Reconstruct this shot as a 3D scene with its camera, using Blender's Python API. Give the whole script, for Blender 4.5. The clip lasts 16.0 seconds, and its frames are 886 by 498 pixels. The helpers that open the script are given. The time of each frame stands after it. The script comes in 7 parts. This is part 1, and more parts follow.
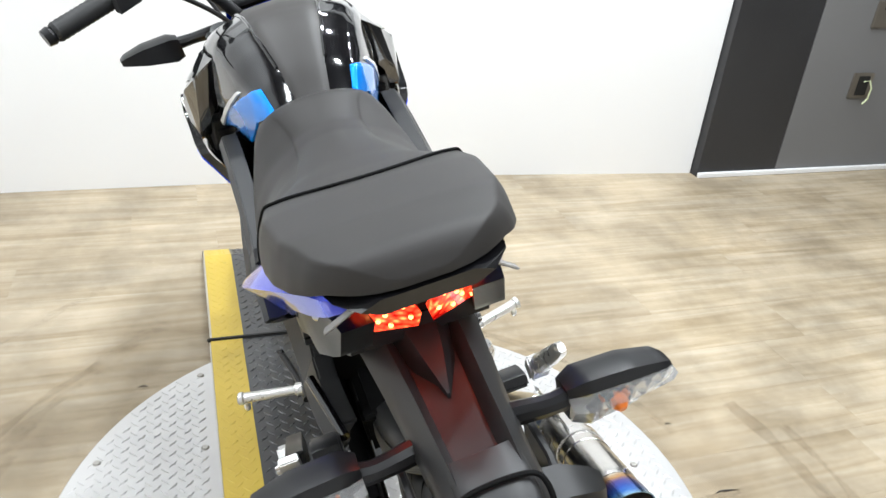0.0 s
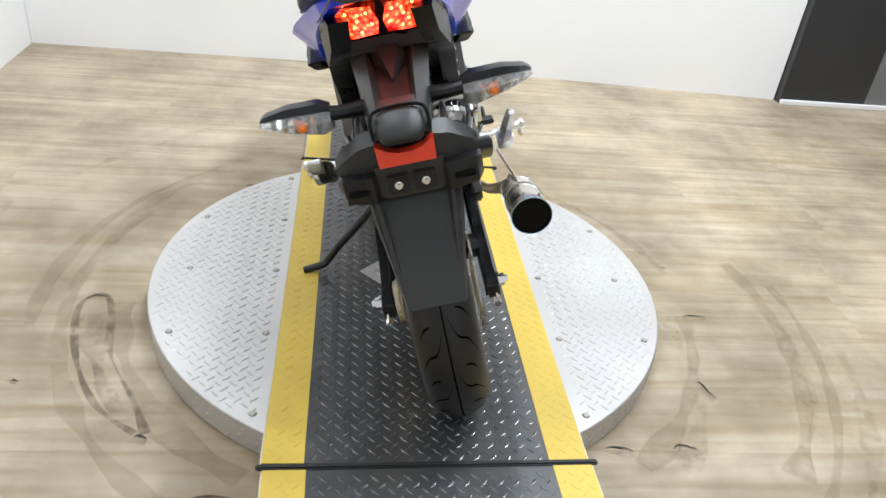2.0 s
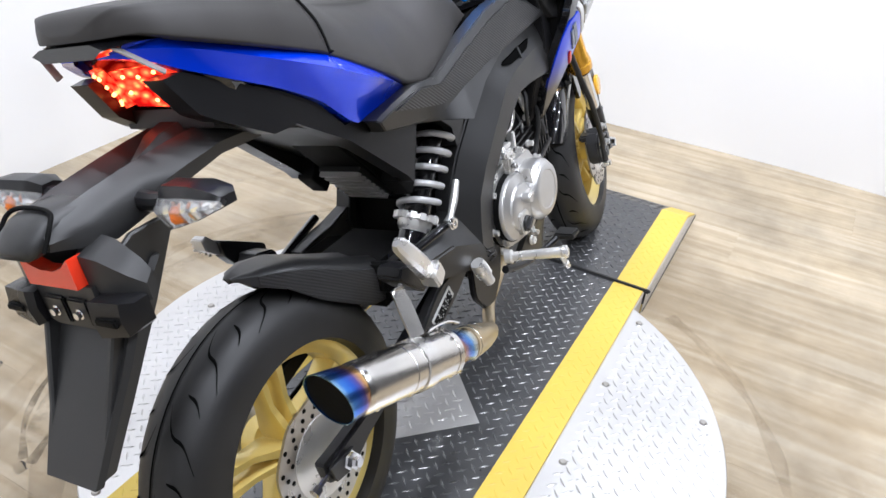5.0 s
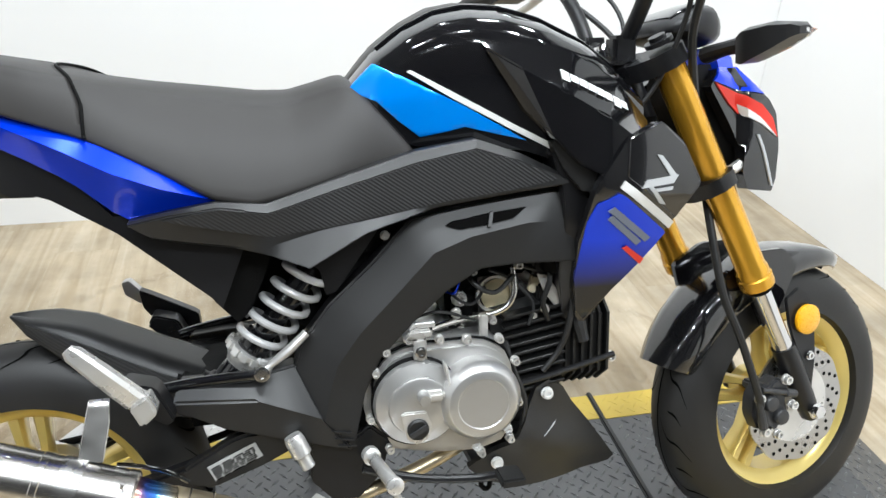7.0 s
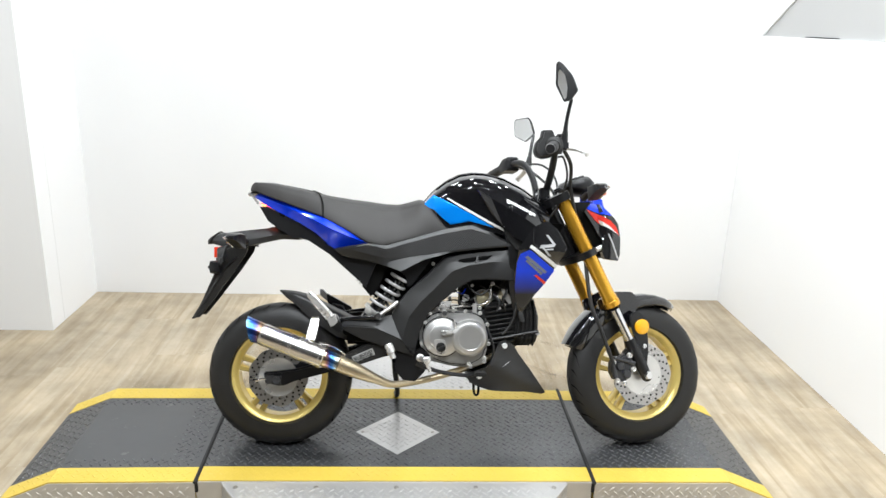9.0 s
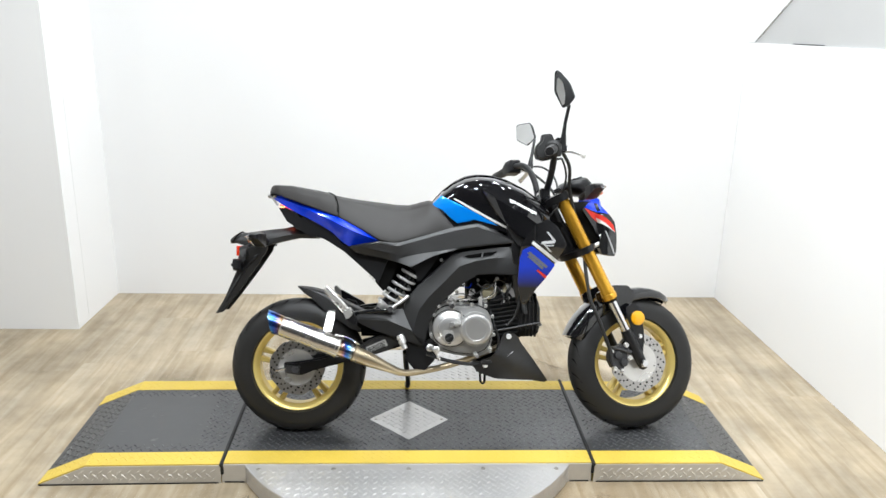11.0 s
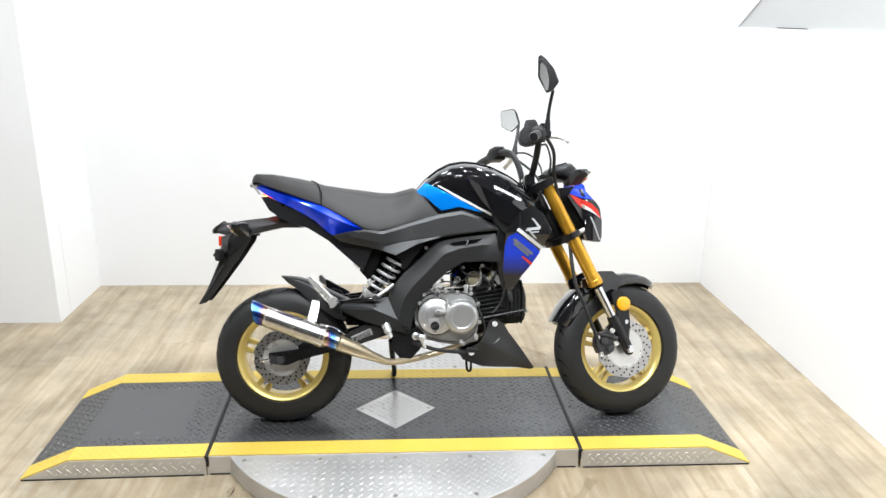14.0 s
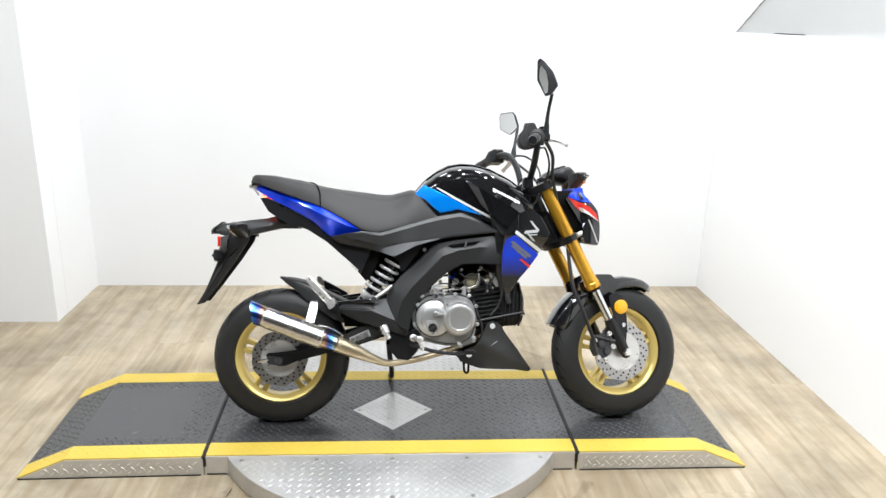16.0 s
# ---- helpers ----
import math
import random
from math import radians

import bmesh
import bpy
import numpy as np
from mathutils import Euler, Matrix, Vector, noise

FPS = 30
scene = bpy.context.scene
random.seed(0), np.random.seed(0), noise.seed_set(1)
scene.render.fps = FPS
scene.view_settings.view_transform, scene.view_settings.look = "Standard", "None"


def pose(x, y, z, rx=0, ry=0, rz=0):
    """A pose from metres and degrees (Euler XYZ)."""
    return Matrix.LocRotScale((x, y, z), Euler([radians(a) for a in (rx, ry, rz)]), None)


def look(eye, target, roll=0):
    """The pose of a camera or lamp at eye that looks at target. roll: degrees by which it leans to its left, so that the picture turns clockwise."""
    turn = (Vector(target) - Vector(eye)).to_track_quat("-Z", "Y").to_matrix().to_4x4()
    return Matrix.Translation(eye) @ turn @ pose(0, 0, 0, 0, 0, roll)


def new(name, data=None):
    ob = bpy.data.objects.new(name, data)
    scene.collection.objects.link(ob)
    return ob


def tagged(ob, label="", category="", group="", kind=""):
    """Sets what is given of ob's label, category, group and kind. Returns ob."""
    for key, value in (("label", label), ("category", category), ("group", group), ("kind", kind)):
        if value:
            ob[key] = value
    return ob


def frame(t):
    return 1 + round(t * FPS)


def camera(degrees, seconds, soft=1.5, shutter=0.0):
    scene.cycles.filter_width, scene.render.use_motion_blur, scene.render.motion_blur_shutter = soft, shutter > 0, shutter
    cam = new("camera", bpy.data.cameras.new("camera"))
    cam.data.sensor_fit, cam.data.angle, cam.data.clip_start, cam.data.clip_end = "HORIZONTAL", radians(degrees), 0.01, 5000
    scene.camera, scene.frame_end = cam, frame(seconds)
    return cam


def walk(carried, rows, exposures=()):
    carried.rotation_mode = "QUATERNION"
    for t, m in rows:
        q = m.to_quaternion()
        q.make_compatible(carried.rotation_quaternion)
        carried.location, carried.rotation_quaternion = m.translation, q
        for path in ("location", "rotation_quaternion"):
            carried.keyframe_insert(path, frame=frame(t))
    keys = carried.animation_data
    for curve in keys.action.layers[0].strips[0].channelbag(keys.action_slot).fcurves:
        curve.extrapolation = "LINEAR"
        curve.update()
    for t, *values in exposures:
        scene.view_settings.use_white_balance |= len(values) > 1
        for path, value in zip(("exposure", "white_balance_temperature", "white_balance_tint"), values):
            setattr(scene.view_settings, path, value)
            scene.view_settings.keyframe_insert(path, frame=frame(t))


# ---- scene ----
cam = camera(61.0, 16.0)
PATH = [
    (0, (-0.952, 0.305, 1.137), (0.707, -0.316, 0.206), 5.6),
    (0.5, (-1.15, 0.293, 1.118), (0.562, -0.067, 0.149), 5.1),
    (1, (-1.325, 0.204, 1.13), (0.402, -0.029, 0.149), 6.4),
    (1.5, (-1.423, 0.139, 1.108), (0.289, -0.041, 0.091), 8.3),
    (2, (-1.497, 0.165, 1.084), (0.179, -0.101, 0.025), 6.8),
    (2.5, (-1.535, 0.169, 1.085), (0.129, -0.163, 0.027), 8.5),
    (3, (-1.534, 0.145, 1.09), (0.133, -0.092, 0.011), 7.5),
    (3.2, (-1.519, 0.091, 1.09), (0.156, -0.033, 0.003), 5.3),
    (5.3, (-0.777, -0.566, 1.097), (0.612, 0.34, -0.02), 4.1),
    (5.5, (-0.66, -0.575, 1.08), (0.645, 0.418, -0.064), 3.3),
    (6, (-0.329, -0.558, 1.062), (0.85, 0.526, -0.135), -0.5),
    (6.5, (-0.079, -0.657, 1.05), (0.723, 0.808, -0.05), 6.2),
    (7, (-0.029, -0.872, 1.122), (0.389, 0.827, 0.152), 2.5),
    (7.5, (-0.07, -1.233, 1.247), (0.2, 0.569, 0.422), 3.2),
    (8, (-0.082, -1.633, 1.306), (0.096, 0.208, 0.544), 2.8),
    (8.5, (-0.027, -1.971, 1.351), (0.158, -0.112, 0.634), 1.8),
    (9, (0.011, -2.238, 1.394), (0.114, -0.329, 0.807), 1.9),
    (9.2, (0.012, -2.273, 1.398), (0.101, -0.362, 0.813), 1.6),
    (11.5, (-0.008, -2.406, 1.414), (0.087, -0.491, 0.845), 1.2),
    (12, (-0.007, -2.402, 1.416), (0.103, -0.491, 0.837), 1.2),
    (12.5, (-0.009, -2.399, 1.406), (0.098, -0.487, 0.832), 1.0),
    (13, (-0.004, -2.395, 1.405), (0.108, -0.484, 0.824), 0.9),
    (13.5, (-0.004, -2.391, 1.407), (0.114, -0.482, 0.821), 1.2),
    (14, (0.001, -2.385, 1.402), (0.127, -0.481, 0.804), 1.0),
    (14.5, (-0.006, -2.386, 1.403), (0.13, -0.483, 0.803), 1.3),
    (15, (-0.007, -2.39, 1.399), (0.134, -0.485, 0.803), 1.3),
    (15.5, (-0.006, -2.392, 1.398), (0.133, -0.488, 0.802), 1.4),
    (16, (-0.004, -2.392, 1.403), (0.13, -0.486, 0.811), 1.5),
]
walk(cam, [(t, look(eye, target, roll)) for t, eye, target, roll in PATH], exposures=[(0, 0.22, 6350, 10), (1, 0.12, 6330, 10), (2, 0.05, 6330, 11), (3, 0.04, 6330, 12), (5.5, 0.24, 5980, 17), (6, 0.28, 5850, 18), (6.5, 0.30, 6150, 8), (7, 0.20, 6330, 9), (8, 0.2, 6430, 10), (9, 0.22, 6450, 10), (11.5, 0.14, 6420, 10), (12.5, 0.21, 6420, 10), (13.5, 0.30, 6400, 11), (14.5, 0.34, 6400, 11), (16, 0.25, 6400, 11)])

# ---- light ----
world = bpy.data.worlds.new("world")
scene.world = world
world.use_nodes = True
world.node_tree.nodes["Background"].inputs[0].default_value = (1.0, 0.98, 0.95, 1)
world.node_tree.nodes["Background"].inputs[1].default_value = 0.02


def area_lamp(name, x, y, z, sx, sy, watts, colour=(0.93, 0.975, 1.0)):
    data = bpy.data.lights.new(name, "AREA")
    data.shape, data.size, data.size_y, data.energy, data.color = "RECTANGLE", sx, sy, watts, colour
    ob = new(name, data)
    ob.matrix_world = pose(x, y, z)
    return ob


# rows of ceiling lights over the turntable
for lamp_x, watts in ((-2.2, 9), (-0.95, 10), (-0.15, 15), (0.65, 15), (1.3, 11)):
    for lamp_y, share in ((1.0, 0.68), (-0.35, 1.2), (-1.7, 1.32)):
        area_lamp("ceiling_light", lamp_x, lamp_y, 2.72, 0.16, 0.12, watts * share * (0.5 if lamp_x < -0.5 and lamp_y > 0 else 1.0))



# ---- materials ----
def nodes_of(name, colour, rough=0.5, metal=0.0, coat=0.0, spec=0.5):
    m = bpy.data.materials.new(name)
    m.use_nodes = True
    b = m.node_tree.nodes["Principled BSDF"]
    b.inputs["Base Color"].default_value = (*colour, 1)
    b.inputs["Roughness"].default_value = rough
    b.inputs["Metallic"].default_value = metal
    b.inputs["Coat Weight"].default_value = coat
    b.inputs["Coat Roughness"].default_value = 0.04
    b.inputs["Specular IOR Level"].default_value = spec
    return m, m.node_tree.nodes, m.node_tree.links, b


def textured(name, colour, rough=0.5, metal=0.0, coat=0.0, spec=0.5, fine=300.0, coarse=9.0, vary=0.25, bump=0.15, depth=0.002, rvary=0.15):
    """A surface with grain and stains: two noises drive colour, roughness and relief."""
    m, n, l, b = nodes_of(name, colour, rough, metal, coat, spec)
    tc = n.new("ShaderNodeTexCoord")
    big, small = n.new("ShaderNodeTexNoise"), n.new("ShaderNodeTexNoise")
    big.inputs["Scale"].default_value, small.inputs["Scale"].default_value = coarse, fine
    big.inputs["Detail"].default_value, small.inputs["Detail"].default_value = 6, 2
    l.new(tc.outputs["Object"], big.inputs["Vector"]), l.new(tc.outputs["Object"], small.inputs["Vector"])
    mix = n.new("ShaderNodeMix")
    mix.data_type = "RGBA"
    mix.inputs["A"].default_value = (*[c * (1 - vary) for c in colour], 1)
    mix.inputs["B"].default_value = (*[min(1, c * (1 + vary)) for c in colour], 1)
    l.new(big.outputs["Fac"], mix.inputs["Factor"])
    l.new(mix.outputs["Result"], b.inputs["Base Color"])
    r = n.new("ShaderNodeMapRange")
    r.inputs["To Min"].default_value, r.inputs["To Max"].default_value = max(0.02, rough - rvary), min(1, rough + rvary)
    l.new(big.outputs["Fac"], r.inputs["Value"])
    l.new(r.outputs["Result"], b.inputs["Roughness"])
    bp = n.new("ShaderNodeBump")
    bp.inputs["Strength"].default_value, bp.inputs["Distance"].default_value = bump, depth
    l.new(small.outputs["Fac"], bp.inputs["Height"])
    l.new(bp.outputs["Normal"], b.inputs["Normal"])
    return m


def glowing(name, colour, strength):
    m, n, l, b = nodes_of(name, colour, 0.2)
    b.inputs["Emission Color"].default_value = (*colour, 1)
    b.inputs["Emission Strength"].default_value = strength
    return m


def vinyl_floor():
    """Oak-look vinyl: long grain down each plank, every plank its own tone, grime in patches."""
    m, n, l, b = nodes_of("oak_vinyl", (0.42, 0.33, 0.22), 0.42)
    tc, info = n.new("ShaderNodeTexCoord"), n.new("ShaderNodeObjectInfo")
    add = n.new("ShaderNodeVectorMath")
    add.operation = "MULTIPLY_ADD"
    l.new(info.outputs["Random"], add.inputs[0])
    add.inputs[1].default_value = (37, 53, 11)
    l.new(tc.outputs["Object"], add.inputs[2])
    stretch = n.new("ShaderNodeMapping")
    stretch.inputs["Scale"].default_value = (30, 2.0, 1)
    l.new(add.outputs["Vector"], stretch.inputs["Vector"])
    grain = n.new("ShaderNodeTexNoise")
    grain.inputs["Scale"].default_value, grain.inputs["Detail"].default_value, grain.inputs["Distortion"].default_value = 1.0, 7, 0.7
    l.new(stretch.outputs["Vector"], grain.inputs["Vector"])
    ramp = n.new("ShaderNodeValToRGB")
    e = ramp.color_ramp.elements
    e[0].position, e[0].color = 0.30, (0.365, 0.285, 0.178, 1)
    e[1].position, e[1].color = 0.72, (0.54, 0.462, 0.345, 1)
    mid = e.new(0.5)
    mid.color = (0.46, 0.375, 0.258, 1)
    l.new(grain.outputs["Fac"], ramp.inputs["Fac"])
    tone = n.new("ShaderNodeMapRange")
    tone.inputs["To Min"].default_value, tone.inputs["To Max"].default_value = 0.95, 1.04
    l.new(info.outputs["Random"], tone.inputs["Value"])
    geo = n.new("ShaderNodeNewGeometry")
    grime = n.new("ShaderNodeTexNoise")
    grime.inputs["Scale"].default_value, grime.inputs["Detail"].default_value, grime.inputs["Roughness"].default_value = 2.6, 8, 0.65
    l.new(geo.outputs["Position"], grime.inputs["Vector"])
    gr = n.new("ShaderNodeMapRange")
    gr.inputs["From Min"].default_value, gr.inputs["From Max"].default_value = 0.35, 0.65
    gr.inputs["To Min"].default_value, gr.inputs["To Max"].default_value = 0.60, 1.07
    l.new(grime.outputs["Fac"], gr.inputs["Value"])
    mul = n.new("ShaderNodeMath")
    mul.operation = "MULTIPLY"
    l.new(tone.outputs["Result"], mul.inputs[0]), l.new(gr.outputs["Result"], mul.inputs[1])
    scale = n.new("ShaderNodeVectorMath")
    scale.operation = "SCALE"
    l.new(ramp.outputs["Color"], scale.inputs[0]), l.new(mul.outputs["Value"], scale.inputs["Scale"])
    l.new(scale.outputs["Vector"], b.inputs["Base Color"])
    rr = n.new("ShaderNodeMapRange")
    rr.inputs["To Min"].default_value, rr.inputs["To Max"].default_value = 0.55, 0.28
    l.new(grime.outputs["Fac"], rr.inputs["Value"])
    l.new(rr.outputs["Result"], b.inputs["Roughness"])
    bp = n.new("ShaderNodeBump")
    bp.inputs["Strength"].default_value, bp.inputs["Distance"].default_value = 0.12, 0.001
    l.new(grain.outputs["Fac"], bp.inputs["Height"])
    l.new(bp.outputs["Normal"], b.inputs["Normal"])
    return m


def worn_paint(name, colour, under, rough, scale=14.0, cut=0.63, metal_under=0.6):
    """Paint rubbed through to what lies under it in patches."""
    m, n, l, b = nodes_of(name, colour, rough)
    tc = n.new("ShaderNodeTexCoord")
    no, fine = n.new("ShaderNodeTexNoise"), n.new("ShaderNodeTexNoise")
    no.inputs["Scale"].default_value, no.inputs["Detail"].default_value, no.inputs["Roughness"].default_value = scale, 8, 0.7
    fine.inputs["Scale"].default_value = 3.0
    l.new(tc.outputs["Object"], no.inputs["Vector"]), l.new(tc.outputs["Object"], fine.inputs["Vector"])
    ramp = n.new("ShaderNodeMapRange")
    ramp.inputs["From Min"].default_value, ramp.inputs["From Max"].default_value = cut, cut + 0.08
    l.new(no.outputs["Fac"], ramp.inputs["Value"])
    shade = n.new("ShaderNodeMix")
    shade.data_type = "RGBA"
    shade.inputs["A"].default_value = (*[c * 0.75 for c in colour], 1)
    shade.inputs["B"].default_value = (*[min(1, c * 1.2) for c in colour], 1)
    l.new(fine.outputs["Fac"], shade.inputs["Factor"])
    mix = n.new("ShaderNodeMix")
    mix.data_type = "RGBA"
    l.new(ramp.outputs["Result"], mix.inputs["Factor"])
    l.new(shade.outputs["Result"], mix.inputs["A"])
    mix.inputs["B"].default_value = (*under, 1)
    l.new(mix.outputs["Result"], b.inputs["Base Color"])
    mm = n.new("ShaderNodeMath")
    mm.operation = "MULTIPLY"
    mm.inputs[1].default_value = metal_under
    l.new(ramp.outputs["Result"], mm.inputs[0])
    l.new(mm.outputs["Value"], b.inputs["Metallic"])
    r2 = n.new("ShaderNodeMapRange")
    r2.inputs["To Min"].default_value, r2.inputs["To Max"].default_value = rough - 0.12, rough + 0.15
    l.new(no.outputs["Fac"], r2.inputs["Value"])
    l.new(r2.outputs["Result"], b.inputs["Roughness"])
    bp = n.new("ShaderNodeBump")
    bp.inputs["Strength"].default_value, bp.inputs["Distance"].default_value = 0.2, 0.001
    l.new(no.outputs["Fac"], bp.inputs["Height"])
    l.new(bp.outputs["Normal"], b.inputs["Normal"])
    return m


WALL = textured("white_wall_paint", (0.84, 0.84, 0.84), 0.75, fine=160, coarse=1.2, vary=0.025, bump=0.06, depth=0.001)
CEIL = textured("dark_reflection_ceiling", (0.10, 0.10, 0.10), 0.85, fine=90, coarse=2, vary=0.05)
GREYWALL = textured("dark_grey_paint", (0.028, 0.028, 0.03), 0.5, fine=120, coarse=2.5, vary=0.2)
GREYLITE = textured("grey_paint", (0.17, 0.17, 0.172), 0.6, fine=120, coarse=2.0, vary=0.1)
# for the unseen near wall: dark only so that gloss parts mirror something dark
NEARGREY = textured("dark_reflection_wall", (0.04, 0.04, 0.041), 0.6, fine=120, coarse=2.0, vary=0.1)
SHADEGREY = textured("shade_toned_wall_paint", (0.44, 0.44, 0.435), 0.7, fine=120, coarse=2.0, vary=0.06)
FLOOR = vinyl_floor()
SUB = textured("floor_joint_dark", (0.24, 0.18, 0.12), 0.8)
BLACKPLATE = worn_paint("worn_black_plate_paint", (0.041, 0.042, 0.044), (0.18, 0.18, 0.175), 0.31, 16, 0.62)
TREADBLK = worn_paint("rubbed_black_tread_paint", (0.075, 0.076, 0.078), (0.36, 0.36, 0.355), 0.26, 30, 0.62)
for plate in (BLACKPLATE, TREADBLK):
    plate.node_tree.nodes["Principled BSDF"].inputs["Specular IOR Level"].default_value = 1.0  # hard floor enamel
YELLOW = worn_paint("worn_yellow_paint", (0.66, 0.475, 0.072), (0.34, 0.25, 0.07), 0.40, 20, 0.66, 0.1)
STEELPLATE = textured("bare_tread_plate", (0.60, 0.59, 0.58), 0.34, 0.6, fine=90, coarse=4, vary=0.12, bump=0.2, depth=0.001)
STEELSIDE = textured("scuffed_tread_plate", (0.60, 0.57, 0.52), 0.40, 0.3, fine=90, coarse=7, vary=0.40, bump=0.2, depth=0.001)
DARKGAP = textured("dull_black_edge", (0.012, 0.012, 0.012), 0.6)


# ---- mesh helpers ----
def part(name, bm, material, parent=None, label="", angle=35.0):
    """Links a bmesh as one mesh object under a thing or a part, smooth but for its sharp edges."""
    bmesh.ops.recalc_face_normals(bm, faces=bm.faces)
    lim = radians(angle)
    for fc in bm.faces:
        fc.smooth = True
    for e in bm.edges:
        e.smooth = len(e.link_faces) == 2 and e.calc_face_angle(0) < lim
    me = bpy.data.meshes.new(name)
    bm.to_mesh(me)
    bm.free()
    me.materials.append(material)
    ob = new(name, me)
    if parent is not None:
        ob.parent = parent
    if label:
        ob["label"] = label
    return ob


def box_bm(x0, x1, y0, y1, z0, z1, bevel=0.0, seg=2):
    bm = bmesh.new()
    bmesh.ops.create_cube(bm, size=1)
    bmesh.ops.transform(bm, verts=bm.verts, matrix=Matrix.LocRotScale(((x0 + x1) / 2, (y0 + y1) / 2, (z0 + z1) / 2), None, (abs(x1 - x0), abs(y1 - y0), abs(z1 - z0))))
    if bevel:
        bmesh.ops.bevel(bm, geom=bm.edges[:], offset=bevel, segments=seg, affect="EDGES", clamp_overlap=True)
    return bm


def prism_bm(poly, z0, z1, bevel=0.0, seg=1):
    """An upright prism over a polygon in x, y."""
    bm = bmesh.new()
    fc = bm.faces.new([bm.verts.new((x, y, z0)) for x, y in poly])
    ext = bmesh.ops.extrude_face_region(bm, geom=[fc])
    bmesh.ops.translate(bm, vec=(0, 0, z1 - z0), verts=[v for v in ext["geom"] if isinstance(v, bmesh.types.BMVert)])
    bmesh.ops.recalc_face_normals(bm, faces=bm.faces)
    if bevel:
        bmesh.ops.bevel(bm, geom=[e for e in bm.edges if e.calc_face_angle(0) > 0.5], offset=bevel, segments=seg, affect="EDGES", clamp_overlap=True)
    return bm


def empty(name, label, category, m=None, group=""):
    ob = new(name)
    ob.empty_display_size = 0.1
    if m is not None:
        ob.matrix_world = m
    return tagged(ob, label, category, group)


def curve_tube(pts, r, n=8):
    """A thin round wire through the points."""
    bm = bmesh.new()
    rows = []
    for k, q in enumerate(pts):
        d = (Vector(pts[min(k + 1, len(pts) - 1)]) - Vector(pts[max(k - 1, 0)])).normalized()
        s = d.cross(Vector((1, 0.2, 0.1))).normalized()
        t = d.cross(s)
        rows.append([bm.verts.new(Vector(q) + (s * math.cos(2 * math.pi * j / n) + t * math.sin(2 * math.pi * j / n)) * r) for j in range(n)])
    for a, b in zip(rows, rows[1:]):
        for j in range(n):
            bm.faces.new((a[j], a[(j + 1) % n], b[(j + 1) % n], b[j]))
    return bm


# ---- room ----
XF, YB, YN, XR = 1.683, 1.448, -4.3, -3.6
XJ, YJ = -1.553, 0.951
ZC = 2.8


def wall(name, poly, z0, z1, material, label):
    return tagged(part(name, prism_bm(poly, z0, z1), material), label, "wall", kind="structure")


wall("wall_back", [(XJ, YB), (XF + 0.3, YB), (XF + 0.3, YB + 0.12), (XJ - 0.12, YB + 0.12), (XJ - 0.12, YJ + 0.12), (XJ, YJ + 0.12)], 0, ZC, WALL, "plain white painted wall behind the turntable")
wall("wall_jut", [(XJ, YJ), (XJ, YJ + 0.118), (XR, YJ + 0.118), (XR, YJ)], 0, ZC, WALL, "plain white painted wall that steps into the room")
wall("wall_front_low", [(XF, YB - 0.002), (XF, -0.5), (1.584, -1.748), (1.704, -1.748), (XF + 0.12, -0.5), (XF + 0.12, YB - 0.002)], 0, 1.362, WALL, "white painted half-height partition wall with a ledge")
# the upper wall's shade is put into its grey colour
wall("wall_front_high", [(XF + 0.013, YB - 0.002), (XF + 0.013, -0.51), (XF + 0.122, -0.51), (XF + 0.122, -1.748), (XF + 0.3, -1.748), (XF + 0.3, YB - 0.002)], 1.3625, ZC, SHADEGREY, "wall set back above the partition, toned grey for shade")
wall("wall_front_dark", [(1.539, -1.752), (1.539, -2.155), (1.715, -2.155), (1.715, -1.752)], 0, ZC, GREYWALL, "dark grey painted wall panel beside the partition")
wall("wall_front_grey", [(1.539, -2.159), (1.539, YN), (1.715, YN), (1.715, -2.159)], 0, ZC, GREYLITE, "grey painted wall with electrical boxes")
# unseen wall, added dark to shape the reflections on the machine
wall("wall_near", [(XR, YN), (1.715, YN), (1.715, YN - 0.12), (XR, YN - 0.12)], 0, ZC, NEARGREY, "plain unseen wall, kept dark for the reflections")
wall("wall_rear", [(XR, YN + 0.002), (XR, YJ - 0.002), (XR - 0.12, YJ - 0.002), (XR - 0.12, YN + 0.002)], 0, ZC, WALL, "plain white painted wall")
# unseen ceiling; its dark tone is there to deepen reflections and cut bounce
tagged(part("ceiling", box_bm(XR - 0.12, XF + 0.32, YN - 0.12, YB + 0.12, ZC, ZC + 0.1), CEIL), "unseen ceiling, kept dark for the reflections", "ceiling", kind="structure")
# white sheet in the corner over the ledge; its slanted edge draws the shadow's edge
bm = bmesh.new()
lo = [bm.verts.new(p) for p in ((XF + 0.004, YB - 0.003, 1.364), (XF + 0.012, YB - 0.003, 1.364), (XF + 0.012, YB - 0.003, 1.9), (XF + 0.004, YB - 0.003, 1.9))]
hi = [bm.verts.new(p) for p in ((XF + 0.004, YB - 0.06, 1.364), (XF + 0.012, YB - 0.06, 1.364), (XF + 0.012, YB - 0.95, 1.9), (XF + 0.004, YB - 0.95, 1.9))]
bm.faces.new(lo), bm.faces.new(hi)
for k in range(4):
    bm.faces.new((lo[k], lo[(k + 1) % 4], hi[(k + 1) % 4], hi[k]))
tagged(part("shadow_edge_sheet", bm, WALL), "white sheet whose slanted edge draws a shadow edge on the wall", "boxing", kind="structure")
tagged(part("ledge_sliver", prism_bm([(XF + 0.004, 0.99), (XF + 0.006, 0.78), (XF + 0.012, 0.74), (XF + 0.012, 0.97)], 1.3625, 1.367), DARKGAP), "thin dark line on the partition ledge", "scrap")
